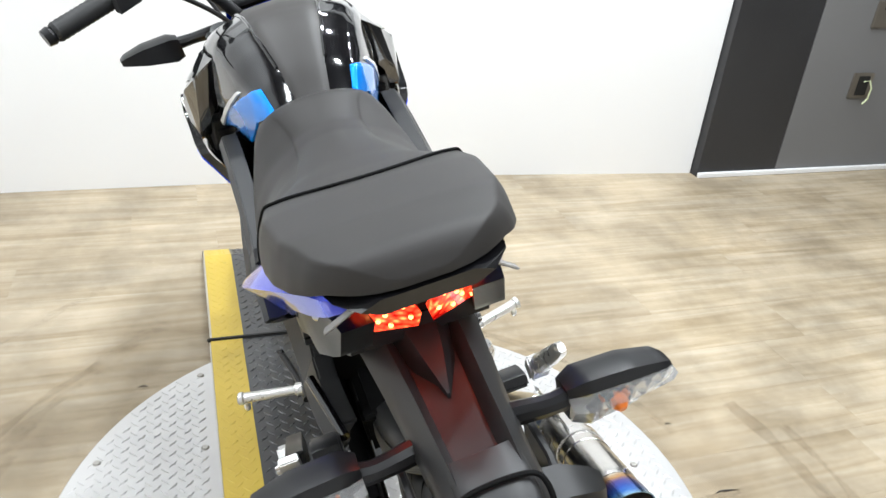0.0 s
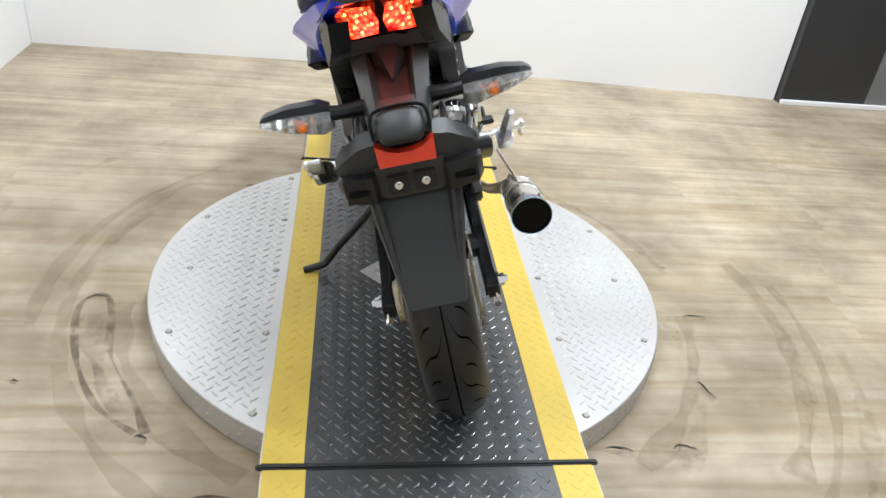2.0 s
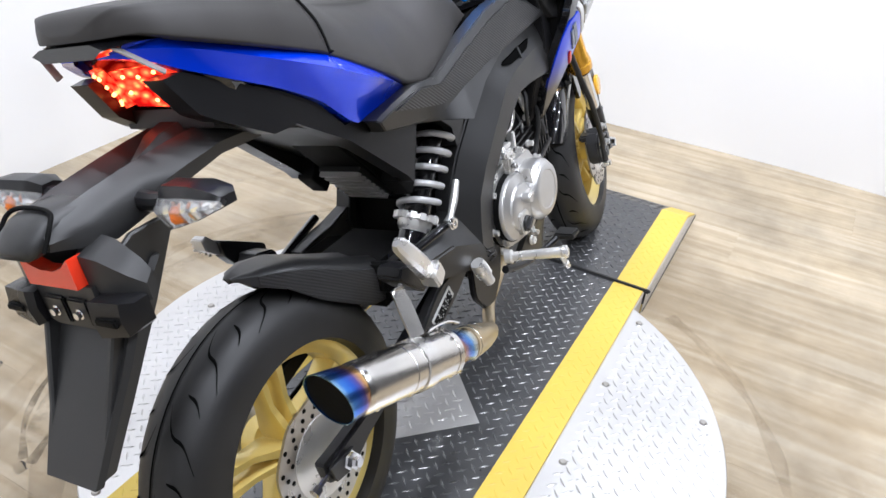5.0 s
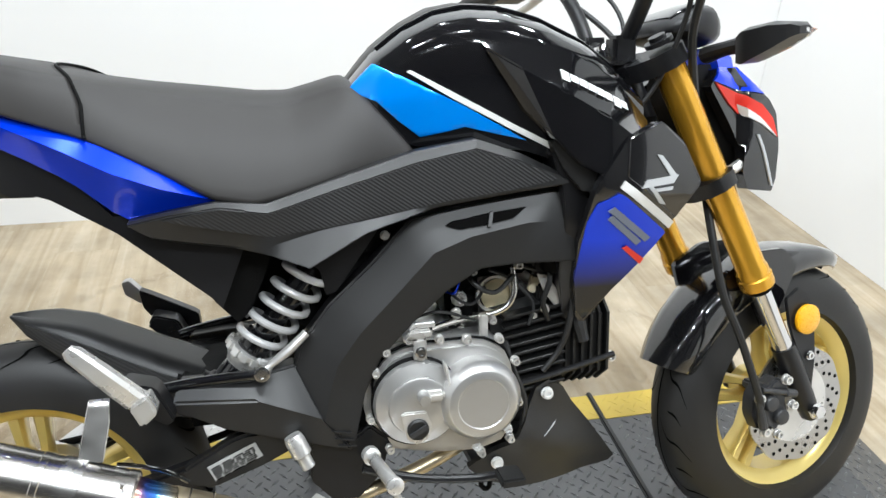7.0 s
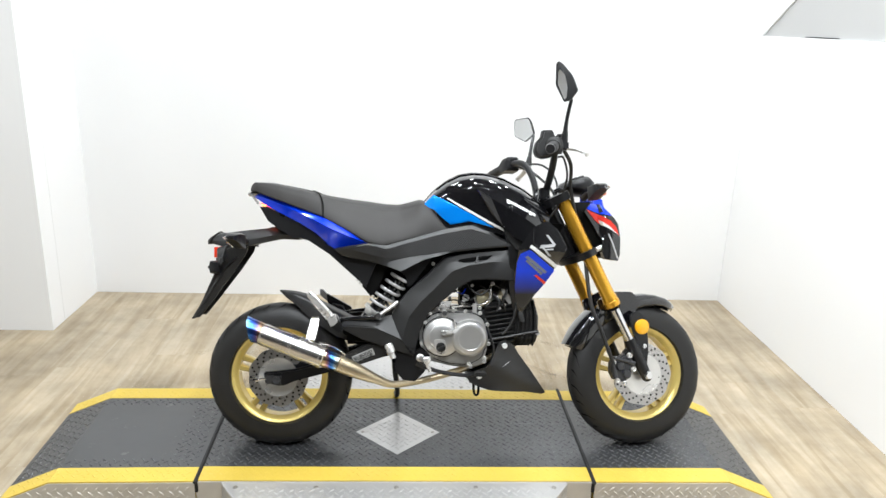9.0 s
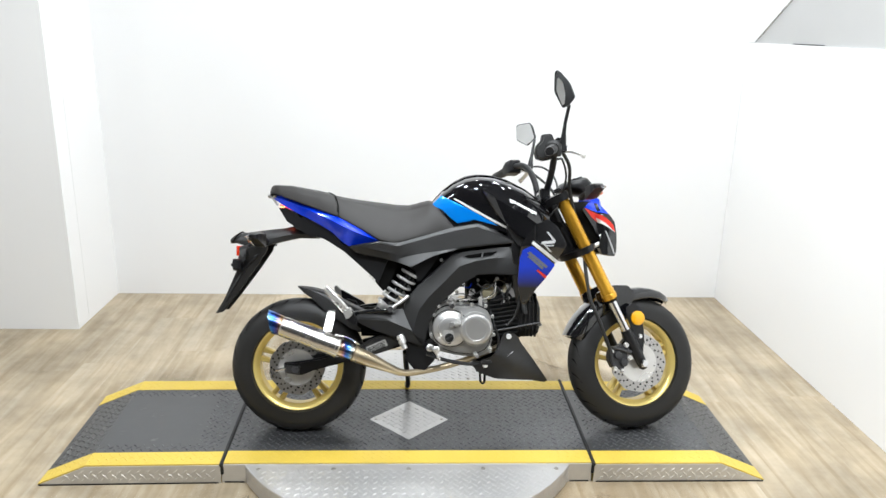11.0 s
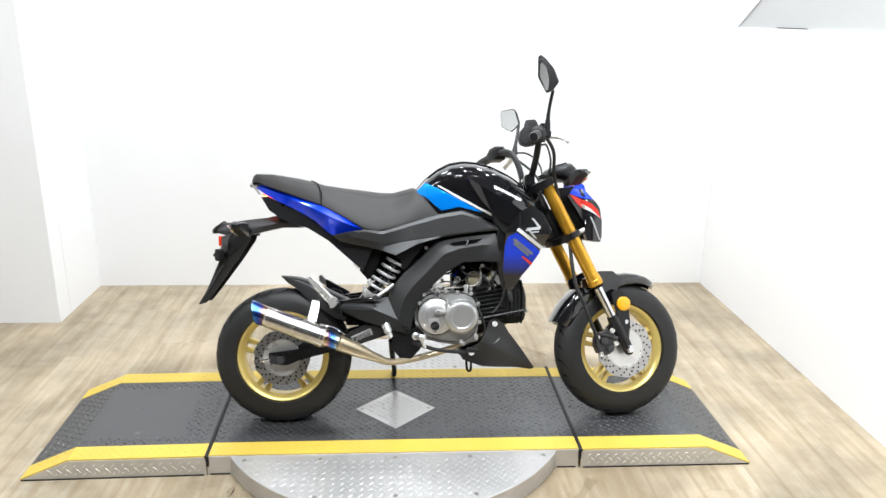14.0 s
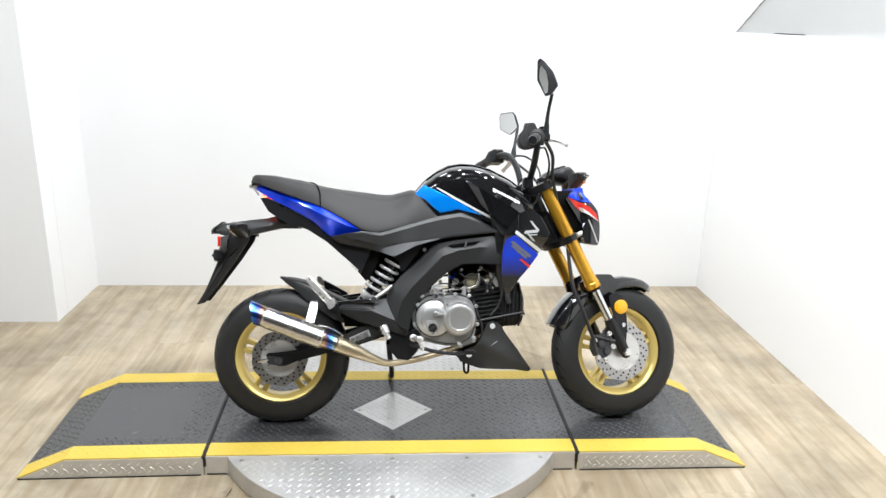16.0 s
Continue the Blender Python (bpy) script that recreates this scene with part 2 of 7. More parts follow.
tagged(part("threshold_strip", box_bm(1.521, 1.538, YN + 0.005, -1.750, 0.0, 0.022, 0.003), WALL), "white strip along the foot of the grey wall", "trim", kind="structure")

# electrical boxes in the grey wall
ELEC = textured("dull_metal_box", (0.20, 0.18, 0.15), 0.45, 0.5)
WIRE = nodes_of("pale_green_wire", (0.55, 0.60, 0.38), 0.5)[0]
for zc, lab in ((0.70, "blank metal cover on the grey wall"), (0.40, "open electrical box with a loose wire")):
    eb = empty("electrical_box", lab, "electrical box")
    part("cover", box_bm(1.527, 1.539, -2.535, -2.425, zc - 0.055, zc + 0.055, 0.003), ELEC, eb)
    if zc < 0.5:
        part("opening", box_bm(1.5235, 1.5265, -2.51, -2.45, zc - 0.042, zc + 0.042, 0.001), DARKGAP, eb)
    else:
        part("slot", box_bm(1.5235, 1.5265, -2.52, -2.46, zc + 0.02, zc + 0.045, 0.001), DARKGAP, eb)

    if zc < 0.5:
        wire = curve_tube([(1.521, -2.48, zc + 0.02), (1.499, -2.485, zc + 0.03), (1.489, -2.495, zc), (1.499, -2.505, zc - 0.05), (1.504, -2.49, zc - 0.075)], 0.004)
        part("loose_wire", wire, WIRE, eb, "loose pale wire")

# floor planks along y
floor_slab = tagged(part("floor", box_bm(XR, XF, YN, YB, -0.10, -0.0015), SUB), "oak-look vinyl plank floor, scuffed in places", "floor", kind="structure")
PW_, PL_ = 0.182, 1.22
plank_bm = box_bm(-PW_ / 2 + 0.0001, PW_ / 2 - 0.0001, -PL_ / 2 + 0.0001, PL_ / 2 - 0.0001, -0.0014, 0.0)
bmesh.ops.bevel(plank_bm, geom=[e for e in plank_bm.edges if all(v.co.z > -0.0005 for v in e.verts)], offset=0.0002, segments=1, affect="EDGES")
plank_me = bpy.data.meshes.new("plank")
plank_bm.to_mesh(plank_me)
plank_bm.free()
plank_me.materials.append(FLOOR)


def cut_plank(length):
    """A plank sawn short at a wall."""
    me = plank_me.copy()
    for v in me.vertices:
        v.co.y *= length / PL_
    return me


rng = random.Random(4)
for col in range(int((XF - XR) / PW_) + 1):
    px = XF - PW_ * (col + 0.5)
    y, y_end = YN - rng.random() * PL_, YB if px > XJ else YJ
    while y < y_end:
        y0, y1, flip = max(y, YN), min(y + PL_, y_end), rng.randint(0, 1)
        if px > XR + PW_ / 2 and y1 - y0 > 0.02:
            me = plank_me if y1 - y0 > PL_ - 0.001 else cut_plank(y1 - y0)
            pl = new("plank", me)
            pl.parent = floor_slab
            pl.matrix_world = pose(px, (y0 + y1) / 2, 0, 0, 0, 180 * flip)
        y += PL_

# ---- turntable and ramps ----
H, HX, HY, RD = 0.067, 0.596, 0.2895, 0.594
BAND = 0.0725


def treads(polys_in, z, pitch=0.0205, length=0.0235, width=0.0066, height=0.0019, zfun=None):
    """Raised lozenges of tread plate, row by row leaning one way and the other, over the area that polys_in() accepts."""
    verts, faces = [], []
    row, step = pitch / math.sqrt(2), pitch * math.sqrt(2)
    for j in range(-int(0.7 / row), int(0.7 / row) + 1):
        for i in range(-int(1.3 / step), int(1.3 / step) + 1):
            x, y = (i + 0.5 * (j % 2)) * step, j * row
            if not polys_in(x, y):
                continue
            a = radians(45 if j % 2 else -45)
            c, s = math.cos(a), math.sin(a)
            base = len(verts)
            for px, py, pz in ((-length / 2, 0, 0), (0, -width / 2, 0), (length / 2, 0, 0), (0, width / 2, 0), (-length * 0.26, 0, height), (length * 0.26, 0, height)):
                dx = px * c - py * s
                verts.append((x + dx, y + px * s + py * c, (zfun(x + dx) if zfun else z) + pz - 0.0001))
            faces += [tuple(base + k for k in q) for q in ((0, 1, 5, 4), (1, 2, 5), (2, 3, 5), (3, 0, 4, 5))]
    me = bpy.data.meshes.new("treads")
    me.from_pydata(verts, [], faces)
    return me


def tread_part(me, material, parent):
    me.materials.append(material)
    ob = new("tread_pattern", me)
    ob.parent = parent
    return tagged(ob, kind="stuff")


def bolt_head(parent, x, y, z, r=0.008, h=0.003, name="bolt", material=None):
    bm = bmesh.new()
    bmesh.ops.create_cone(bm, cap_ends=True, segments=12, radius1=r, radius2=r * 0.7, depth=h)
    bmesh.ops.translate(bm, verts=bm.verts, vec=(x, y, z + h / 2))
    return part(name, bm, material or ZINC, parent)


ZINC = textured("dull_zinc", (0.42, 0.40, 0.37), 0.35, 0.9)

turntable = empty("turntable", "round bare tread-plate turntable with a black and yellow deck across it", "turntable")
ring = [(RD * math.cos(a), RD * math.sin(a)) for a in (2 * math.pi * k / 120 for k in range(120))]
part("disc", prism_bm(ring, 0.0, H - 0.004, 0.002), STEELPLATE, turntable, "bare metal tread-plate disc")
part("deck", box_bm(-HX + 0.004, HX - 0.004, -HY, HY, 0.0, H, 0.002, 1), BLACKPLATE, turntable, "black painted tread-plate deck, worn")
for s in (-1, 1):
    part("yellow_band", box_bm(-HX + 0.004, HX - 0.004, s * HY, s * (HY - BAND), H - 0.02, H + 0.0012, 0.0005, 1), YELLOW, turntable, "yellow painted edge band")
    part("deck_side", box_bm(-HX + 0.004, HX - 0.004, s * (HY + 0.0005), s * (HY + 0.003), 0.0, H - 0.002, 0.0005, 1), STEELSIDE, turntable, "scuffed metal side plate")
part("diamond", prism_bm([(-0.139, -0.014), (0, -0.149), (0.139, -0.014), (0, 0.121)], H - 0.02, H + 0.0012), STEELPLATE, turntable, "bare metal diamond inlay")
for q in (-1, 1):
    bolt_head(turntable, q * 0.116, -0.014, H + 0.0012, 0.006, 0.002)
tread_part(treads(lambda x, y: abs(x) < HX - 0.016 and abs(y) < HY - BAND - 0.012 and not abs(x) + abs(y + 0.014) < 0.152, H), TREADBLK, turntable)
tread_part(treads(lambda x, y: abs(x) < HX - 0.016 and HY - BAND + 0.010 < abs(y) < HY - 0.010, H + 0.0012, height=0.0011), YELLOW, turntable)
tread_part(treads(lambda x, y: abs(x) + abs(y + 0.014) < 0.125, H + 0.0012), STEELPLATE, turntable)
tread_part(treads(lambda x, y: math.hypot(x, y) < RD - 0.016 and abs(y) > HY + 0.016, H - 0.004), STEELPLATE, turntable)
rim_verts, rim_faces = [], []
for k in range(180):
    for j in range(3):
        a0, z0 = 2 * math.pi * (k + 0.5 * (j % 2)) / 180, 0.013 + 0.018 * j
        sl = 1 if (k + j) % 2 else -1
        base = len(rim_verts)
        for da, dz, dr in ((-0.0125, -0.006 * sl, 0), (0.002, -0.003, 0.002), (0.0125, 0.006 * sl, 0), (-0.002, 0.003, 0.002)):
            rim_verts.append(((RD + dr + 0.0003) * math.cos(a0 + da), (RD + dr + 0.0003) * math.sin(a0 + da), z0 + dz))
        rim_faces.append((base, base + 1, base + 2, base + 3))
rim_me = bpy.data.meshes.new("rim_treads")
rim_me.from_pydata(rim_verts, [], rim_faces)
tread_part(rim_me, STEELSIDE, turntable)
for x in (-0.470, -0.236, 0.0, 0.236, 0.470):
    for s in (-1, 1):
        bolt_head(turntable, x, s * 0.317, H - 0.004)
        if abs(x) < 0.3:
            bolt_head(turntable, x, s * 0.513, H - 0.004)

chord = math.sqrt(RD ** 2 - HY ** 2)
for sx in (-1, 1):
    for sy in (-1, 1):
        part("foot_seal", box_bm(sx * (chord + 0.003), sx * (HX - 0.012), sy * (HY + 0.0012), sy * (HY + 0.0045), 0.0, 0.0045), DARKGAP, turntable, "black rubber strip along the foot")

XB, XT = 1.016, 1.166
for s, lab in ((1, "front"), (-1, "rear")):
    ramp_ob = empty("ramp", "low black tread-plate ramp with yellow edges at the turntable", "ramp", group="ramps at the turntable")
    prof = [(HX + 0.003, 0.0), (XT, 0.0), (XT, 0.004), (XB, H), (HX + 0.003, H)]

    def wedge(y0, y1, lift, inset=0.0):
        bm = bmesh.new()
        a = [bm.verts.new((s * x, y0, z + (lift if z > 0 else 0))) for x, z in prof]
        b = [bm.verts.new((s * x, y1, z + (lift if z > 0 else 0))) for x, z in prof]
        bm.faces.new(a), bm.faces.new(b)
        for k in range(5):
            bm.faces.new((a[k], a[(k + 1) % 5], b[(k + 1) % 5], b[k]))
        return bm

    part("top_plate", wedge(-HY + BAND, HY - BAND, 0.0), BLACKPLATE, ramp_ob, "black painted tread plate", 10)
    for q in (-1, 1):
        part("yellow_band", wedge(q * (HY - BAND), q * (HY - 0.0), 0.0012), YELLOW, ramp_ob, "yellow painted edge band", 10)
        part("side_plate", wedge(q * (HY + 0.0005), q * (HY + 0.003), -0.003), STEELSIDE, ramp_ob, "scuffed metal side plate", 10)
    zf = lambda x: H if abs(x) < XB else H - (abs(x) - XB) / (XT - XB) * (H - 0.004)
    smooth_patch = lambda x, y: s < 0 and -1.02 < x < -0.70 and abs(y) < 0.17
    tread_part(treads(lambda x, y: HX + 0.018 < s * x < XT - 0.012 and abs(y) < HY - BAND - 0.012 and not smooth_patch(x, y), H, zfun=zf), TREADBLK, ramp_ob)
    tread_part(treads(lambda x, y: HX + 0.018 < s * x < XT - 0.012 and HY - BAND + 0.010 < abs(y) < HY - 0.010, H, height=0.0011, zfun=lambda x: zf(x) + 0.0012), YELLOW, ramp_ob)
    side = treads(lambda x, y: HX + 0.02 < s * x < XT - 0.02 and 0.012 < y < zf(x) - 0.012, 0.0)
    for q in (-1, 1):
        me = side.copy()
        me.transform(Matrix.Translation((0, q * (HY + 0.003), 0)) @ (Matrix.Rotation(radians(90), 4, "X") if q < 0 else Matrix.Diagonal((1, -1, 1, 1)) @ Matrix.Rotation(radians(90), 4, "X")))
        tread_part(me, STEELSIDE, ramp_ob)
    for q in (-1, 1):
        part("foot_seal", box_bm(s * (HX + 0.012), s * (XT - 0.004), q * (HY + 0.0012), q * (HY + 0.0045), 0.0, 0.0045), DARKGAP, ramp_ob, "black rubber strip along the foot")
    part("seam_rod", box_bm(s * (HX - 0.006), s * (HX + 0.006), -HY - 0.012, HY + 0.012, H - 0.004, H + 0.005, 0.003), DARKGAP, ramp_ob, "black rod in the seam")
    ramp_ob.matrix_world = pose(s * HX, -0.004, 0, 0, 0, 1.0 if s < 0 else 0.0) @ pose(-s * HX, 0, 0)
    part("seam_gap", box_bm(s * (HX - 0.006), s * (HX + 0.006), -HY - 0.003, HY + 0.003, 0.030, H - 0.0045, 0.002), DARKGAP, ramp_ob, "black rubber strap down the seam")

# ---- motorcycle materials ----
BLUE = textured("blue_metallic_paint", (0.0, 0.045, 0.85), 0.22, 0.42, 0.75, 0.3, fine=900, coarse=3, vary=0.08, bump=0.02, depth=0.0002, rvary=0.04)
# the tank's blue, lightened towards cyan for the lamp light falling on it
TANKBLUE = textured("lit_blue_metallic_paint", (0.0, 0.27, 1.0), 0.24, 0.35, 1.0, 0.3, fine=900, coarse=3, vary=0.08, bump=0.02, depth=0.0002, rvary=0.04)
GLOSS = nodes_of("gloss_black_paint", (0.005, 0.005, 0.006), 0.10, 0.0, 1.0, 0.3)[0]
MATTE = textured("matte_black_plastic", (0.0115, 0.0115, 0.0118), 0.41, spec=0.55, fine=700, coarse=6, vary=0.15, bump=0.12, depth=0.0004, rvary=0.06)
GUARDPL = textured("dull_black_guard_plastic", (0.021, 0.021, 0.0212), 0.42, spec=0.5, fine=700, coarse=6, vary=0.2, bump=0.12, depth=0.0004, rvary=0.08)
SATIN = textured("satin_black_paint", (0.009, 0.009, 0.010), 0.32, spec=0.4, fine=600, coarse=8, vary=0.15, bump=0.05, depth=0.0003)
DARK = textured("dull_black_part", (0.0045, 0.0045, 0.0045), 0.65, spec=0.10, fine=300, coarse=20, vary=0.3)
SEATV = textured("black_vinyl_upholstery", (0.0235, 0.0212, 0.0198), 0.57, spec=0.45, fine=900, coarse=5, vary=0.10, bump=0.22, depth=0.0004, rvary=0.03)
SEATV.node_tree.nodes["Principled BSDF"].inputs["Sheen Weight"].default_value = 0.05  # added sheen, brightens the vinyl at grazing angles
SEATV.node_tree.nodes["Principled BSDF"].inputs["Sheen Roughness"].default_value = 0.4
PADGREY = textured("matte_charcoal_paint", (0.032, 0.029, 0.027), 0.5, fine=900, coarse=4, vary=0.06, bump=0.03, depth=0.0003)
RUBBER = textured("tyre_rubber", (0.0128, 0.0124, 0.0122), 0.48, spec=0.42, fine=400, coarse=12, vary=0.25, bump=0.12, depth=0.0005)
RIMLIP = textured("machined_gold_rim_edge", (0.88, 0.78, 0.50), 0.22, 0.85, 0.2, fine=800, coarse=6, vary=0.05, bump=0.02, depth=0.0002, rvary=0.05)
GOLD = textured("gold_wheel_paint", (0.76, 0.595, 0.195), 0.30, 0.45, 0.3, fine=800, coarse=6, vary=0.06, bump=0.02, depth=0.0002, rvary=0.05)
FORKGOLD = textured("gold_anodised_tube", (0.72, 0.38, 0.035), 0.24, 0.7, 0.3, fine=500, coarse=4, vary=0.08, bump=0.03, depth=0.0002, rvary=0.05)
CHROME = nodes_of("chrome", (0.78, 0.78, 0.79), 0.08, 1.0)[0]
POLISH = textured("polished_steel", (0.68, 0.66, 0.63), 0.24, 1.0, fine=60, coarse=5, vary=0.06, bump=0.04, depth=0.0004, rvary=0.05)
STRAPST = textured("brushed_steel_strap", (0.70, 0.69, 0.67), 0.26, 1.0, fine=200, coarse=20, vary=0.08, bump=0.05, depth=0.0004)
STRAW = textured("heat_tinted_steel", (0.50, 0.42, 0.29), 0.34, 0.90, fine=200, coarse=14, vary=0.25, bump=0.06, depth=0.0003, rvary=0.08)
CAST = textured("cast_grey_aluminium", (0.55, 0.545, 0.535), 0.34, 0.78, fine=700, coarse=14, vary=0.14, bump=0.12, depth=0.0004, rvary=0.08)
SILVER = textured("silver_aluminium", (0.72, 0.71, 0.69), 0.3, 0.70, fine=300, coarse=25, vary=0.15, bump=0.1, depth=0.0004)
LEVER = textured("satin_bright_aluminium", (0.80, 0.80, 0.79), 0.40, 0.30, fine=300, coarse=20, vary=0.06, bump=0.05, depth=0.0003)
SPRING = textured("pale_grey_spring_paint", (0.44, 0.44, 0.44), 0.35, 0.2, 0.4, fine=300, coarse=20, vary=0.1)
DISC = textured("brushed_brake_disc", (0.50, 0.49, 0.48), 0.30, 0.95, fine=250, coarse=30, vary=0.1)
ENGBLK = textured("black_engine_paint", (0.009, 0.009, 0.009), 0.45, fine=250, coarse=20, vary=0.3, bump=0.2, depth=0.0006)
CALIPER = textured("dark_grey_caliper_paint", (0.040, 0.040, 0.042), 0.38, 0.2, fine=400, coarse=40, vary=0.25, bump=0.15, depth=0.0005)
CABLE = nodes_of("black_rubber_hose", (0.012, 0.012, 0.012), 0.5)[0]
WHITE = nodes_of("white_decal", (0.75, 0.75, 0.74), 0.35)[0]
GREYDEC = nodes_of("grey_decal", (0.17, 0.20, 0.27), 0.35)[0]
SILVDEC = nodes_of("silver_decal", (0.45, 0.46, 0.47), 0.35)[0]
REDDEC = nodes_of("red_decal", (0.75, 0.035, 0.02), 0.35)[0]
AMBER = textured("amber_reflector", (1.0, 0.40, 0.004), 0.30, 0.0, 0.6, fine=900, coarse=400, vary=0.35, bump=0.4, depth=0.0006)
AMBERIN = nodes_of("orange_bulb", (0.85, 0.20, 0.02), 0.3)[0]
REDREFL = nodes_of("red_reflector", (0.80, 0.045, 0.015), 0.2, 0.0, 0.6)[0]
def lit_lens():
    """A lit red lens: bright and dark facets."""
    m, n, l, b = nodes_of("lit_red_tail_light", (0.5, 0.01, 0.005), 0.15, 0.0, 0.8)
    tc, no, ramp = n.new("ShaderNodeTexCoord"), n.new("ShaderNodeTexVoronoi"), n.new("ShaderNodeValToRGB")
    no.inputs["Scale"].default_value = 105.0
    l.new(tc.outputs["Object"], no.inputs["Vector"])
    e = ramp.color_ramp.elements
    e[0].position, e[0].color = 0.12, (1.0, 0.20, 0.05, 1)
    e[1].position, e[1].color = 0.75, (0.12, 0.0, 0.0, 1)
    e.new(0.38).color = (0.95, 0.04, 0.012, 1)
    l.new(no.outputs["Distance"], ramp.inputs["Fac"])
    l.new(ramp.outputs["Color"], b.inputs["Emission Color"])
    b.inputs["Emission Strength"].default_value = 4.2
    return m


LED = lit_lens()
LEDCORE = glowing("lit_led_point", (1.0, 0.26, 0.07), 7.5)
BRASS = textured("brass_pulley", (0.64, 0.57, 0.38), 0.35, 0.45)
MIRROR = nodes_of("mirror_glass", (0.85, 0.87, 0.88), 0.02, 1.0)[0]
CLEAR, _n, _l, _b = nodes_of("clear_lens", (0.92, 0.93, 0.93), 0.05)
_b.inputs["Transmission Weight"].default_value = 0.85
FROST, _n, _l, _b = nodes_of("frosted_clear_lens", (0.34, 0.33, 0.32), 0.18)
_b.inputs["Transmission Weight"].default_value = 0.35
STICK = nodes_of("grey_sticker", (0.42, 0.42, 0.41), 0.5)[0]
DARKGLOSS = textured("near_black_gloss_plastic", (0.008, 0.008, 0.009), 0.13, 0.0, 1.0, fine=600, coarse=5, vary=0.08, bump=0.03, depth=0.0003, rvary=0.05)


def tempered(name, u0, u1, stops):
    """Steel coloured by heat in rings along the machine."""
    m, n, l, b = nodes_of(name, (0.6, 0.5, 0.4), 0.2, 0.95)
    tc, sep, mr, ramp, no = n.new("ShaderNodeTexCoord"), n.new("ShaderNodeSeparateXYZ"), n.new("ShaderNodeMapRange"), n.new("ShaderNodeValToRGB"), n.new("ShaderNodeTexNoise")
    no.inputs["Scale"].default_value = 40
    l.new(tc.outputs["Object"], sep.inputs["Vector"]), l.new(tc.outputs["Object"], no.inputs["Vector"])
    add = n.new("ShaderNodeMath")
    add.operation = "MULTIPLY_ADD"
    add.inputs[1].default_value = 0.012
    l.new(no.outputs["Fac"], add.inputs[0]), l.new(sep.outputs["X"], add.inputs[2])
    mr.inputs["From Min"].default_value, mr.inputs["From Max"].default_value = u0 + 0.006, u1 + 0.006
    l.new(add.outputs["Value"], mr.inputs["Value"]), l.new(mr.outputs["Result"], ramp.inputs["Fac"])
    e = ramp.color_ramp.elements
    e[0].position, e[0].color = 0.0, (*stops[0], 1)
    e[1].position, e[1].color = 1.0, (*stops[-1], 1)
    for k, c in enumerate(stops[1:-1]):
        e.new((k + 1) / (len(stops) - 1)).color = (*c, 1)
    l.new(ramp.outputs["Color"], b.inputs["Base Color"])
    return m


CAPTEMPER = tempered("heat_blued_end_cap", -0.075, -0.024, [(0.30, 0.52, 0.72), (0.05, 0.20, 0.62), (0.03, 0.10, 0.50), (0.10, 0.08, 0.30), (0.55, 0.30, 0.10), (0.66, 0.60, 0.50)])
JOINTTEMPER = tempered("heat_blued_joint", 0.152, 0.200, [(0.62, 0.50, 0.30), (0.40, 0.20, 0.18), (0.05, 0.12, 0.50), (0.06, 0.25, 0.65), (0.40, 0.50, 0.55), (0.50, 0.42, 0.30)])


def carbon():
    """Ribbed dark plastic with fine slanting lines."""
    m, n, l, b = nodes_of("ribbed_carbon_look_plastic", (0.018, 0.018, 0.0188), 0.42)
    tc, mp, wv = n.new("ShaderNodeTexCoord"), n.new("ShaderNodeMapping"), n.new("ShaderNodeTexWave")
    mp.inputs["Rotation"].default_value = (0, radians(-35), 0)
    wv.wave_type, wv.bands_direction = "BANDS", "Z"
    wv.inputs["Scale"].default_value = 78.0
    l.new(tc.outputs["Object"], mp.inputs["Vector"]), l.new(mp.outputs["Vector"], wv.inputs["Vector"])
    ramp = n.new("ShaderNodeMapRange")
    ramp.inputs["To Min"].default_value, ramp.inputs["To Max"].default_value = 0.50, 1.50
    l.new(wv.outputs["Fac"], ramp.inputs["Value"])
    sc = n.new("ShaderNodeVectorMath")
    sc.operation = "SCALE"
    sc.inputs[0].default_value = (0.018, 0.018, 0.0188)
    l.new(ramp.outputs["Result"], sc.inputs["Scale"])
    l.new(sc.outputs["Vector"], b.inputs["Base Color"])
    bp = n.new("ShaderNodeBump")
    bp.inputs["Strength"].default_value, bp.inputs["Distance"].default_value = 0.35, 0.0010
    l.new(wv.outputs["Fac"], bp.inputs["Height"])
    l.new(bp.outputs["Normal"], b.inputs["Normal"])
    return m


CARBON = carbon()
GREYGLOSS = textured("charcoal_gloss_plastic", (0.008, 0.008, 0.009), 0.12, 0.0, 1.0, fine=600, coarse=5, vary=0.08, bump=0.03, depth=0.0003, rvary=0.05)

# ---- motorcycle shape helpers: u along the machine from the rear axle, v to its left, w up ----
LEAN, YAW = 15.5, 0.5
bike = empty("motorcycle", "small black and blue motorcycle with gold wheels, leaning on its stand", "motorcycle", pose(-0.376, -0.077, 0.066, 0, 0, YAW) @ pose(0, 0, 0, -LEAN, 0, 0))
STEER_AT, RAKE, STEER = Vector((0.955, 0, 0.554)), radians(27), 10.5
TURN = Matrix.Translation(STEER_AT) @ Matrix.Rotation(radians(STEER), 4, Vector((-math.sin(RAKE), 0, math.cos(RAKE)))) @ Matrix.Translation(-STEER_AT)


def fin(name, bm, material, parent=None, label="", turned=False, angle=35.0, mirror=False):
    if mirror:
        bmesh.ops.transform(bm, verts=bm.verts, matrix=Matrix.Diagonal((1, -1, 1, 1)))
    if turned:
        bmesh.ops.transform(bm, verts=bm.verts, matrix=TURN)
    return part(name, bm, material, parent or bike, label, angle)


def interp(pairs):
    xs, ys = [p[0] for p in pairs], [p[1] for p in pairs]
    return lambda x: float(np.interp(x, xs, ys))


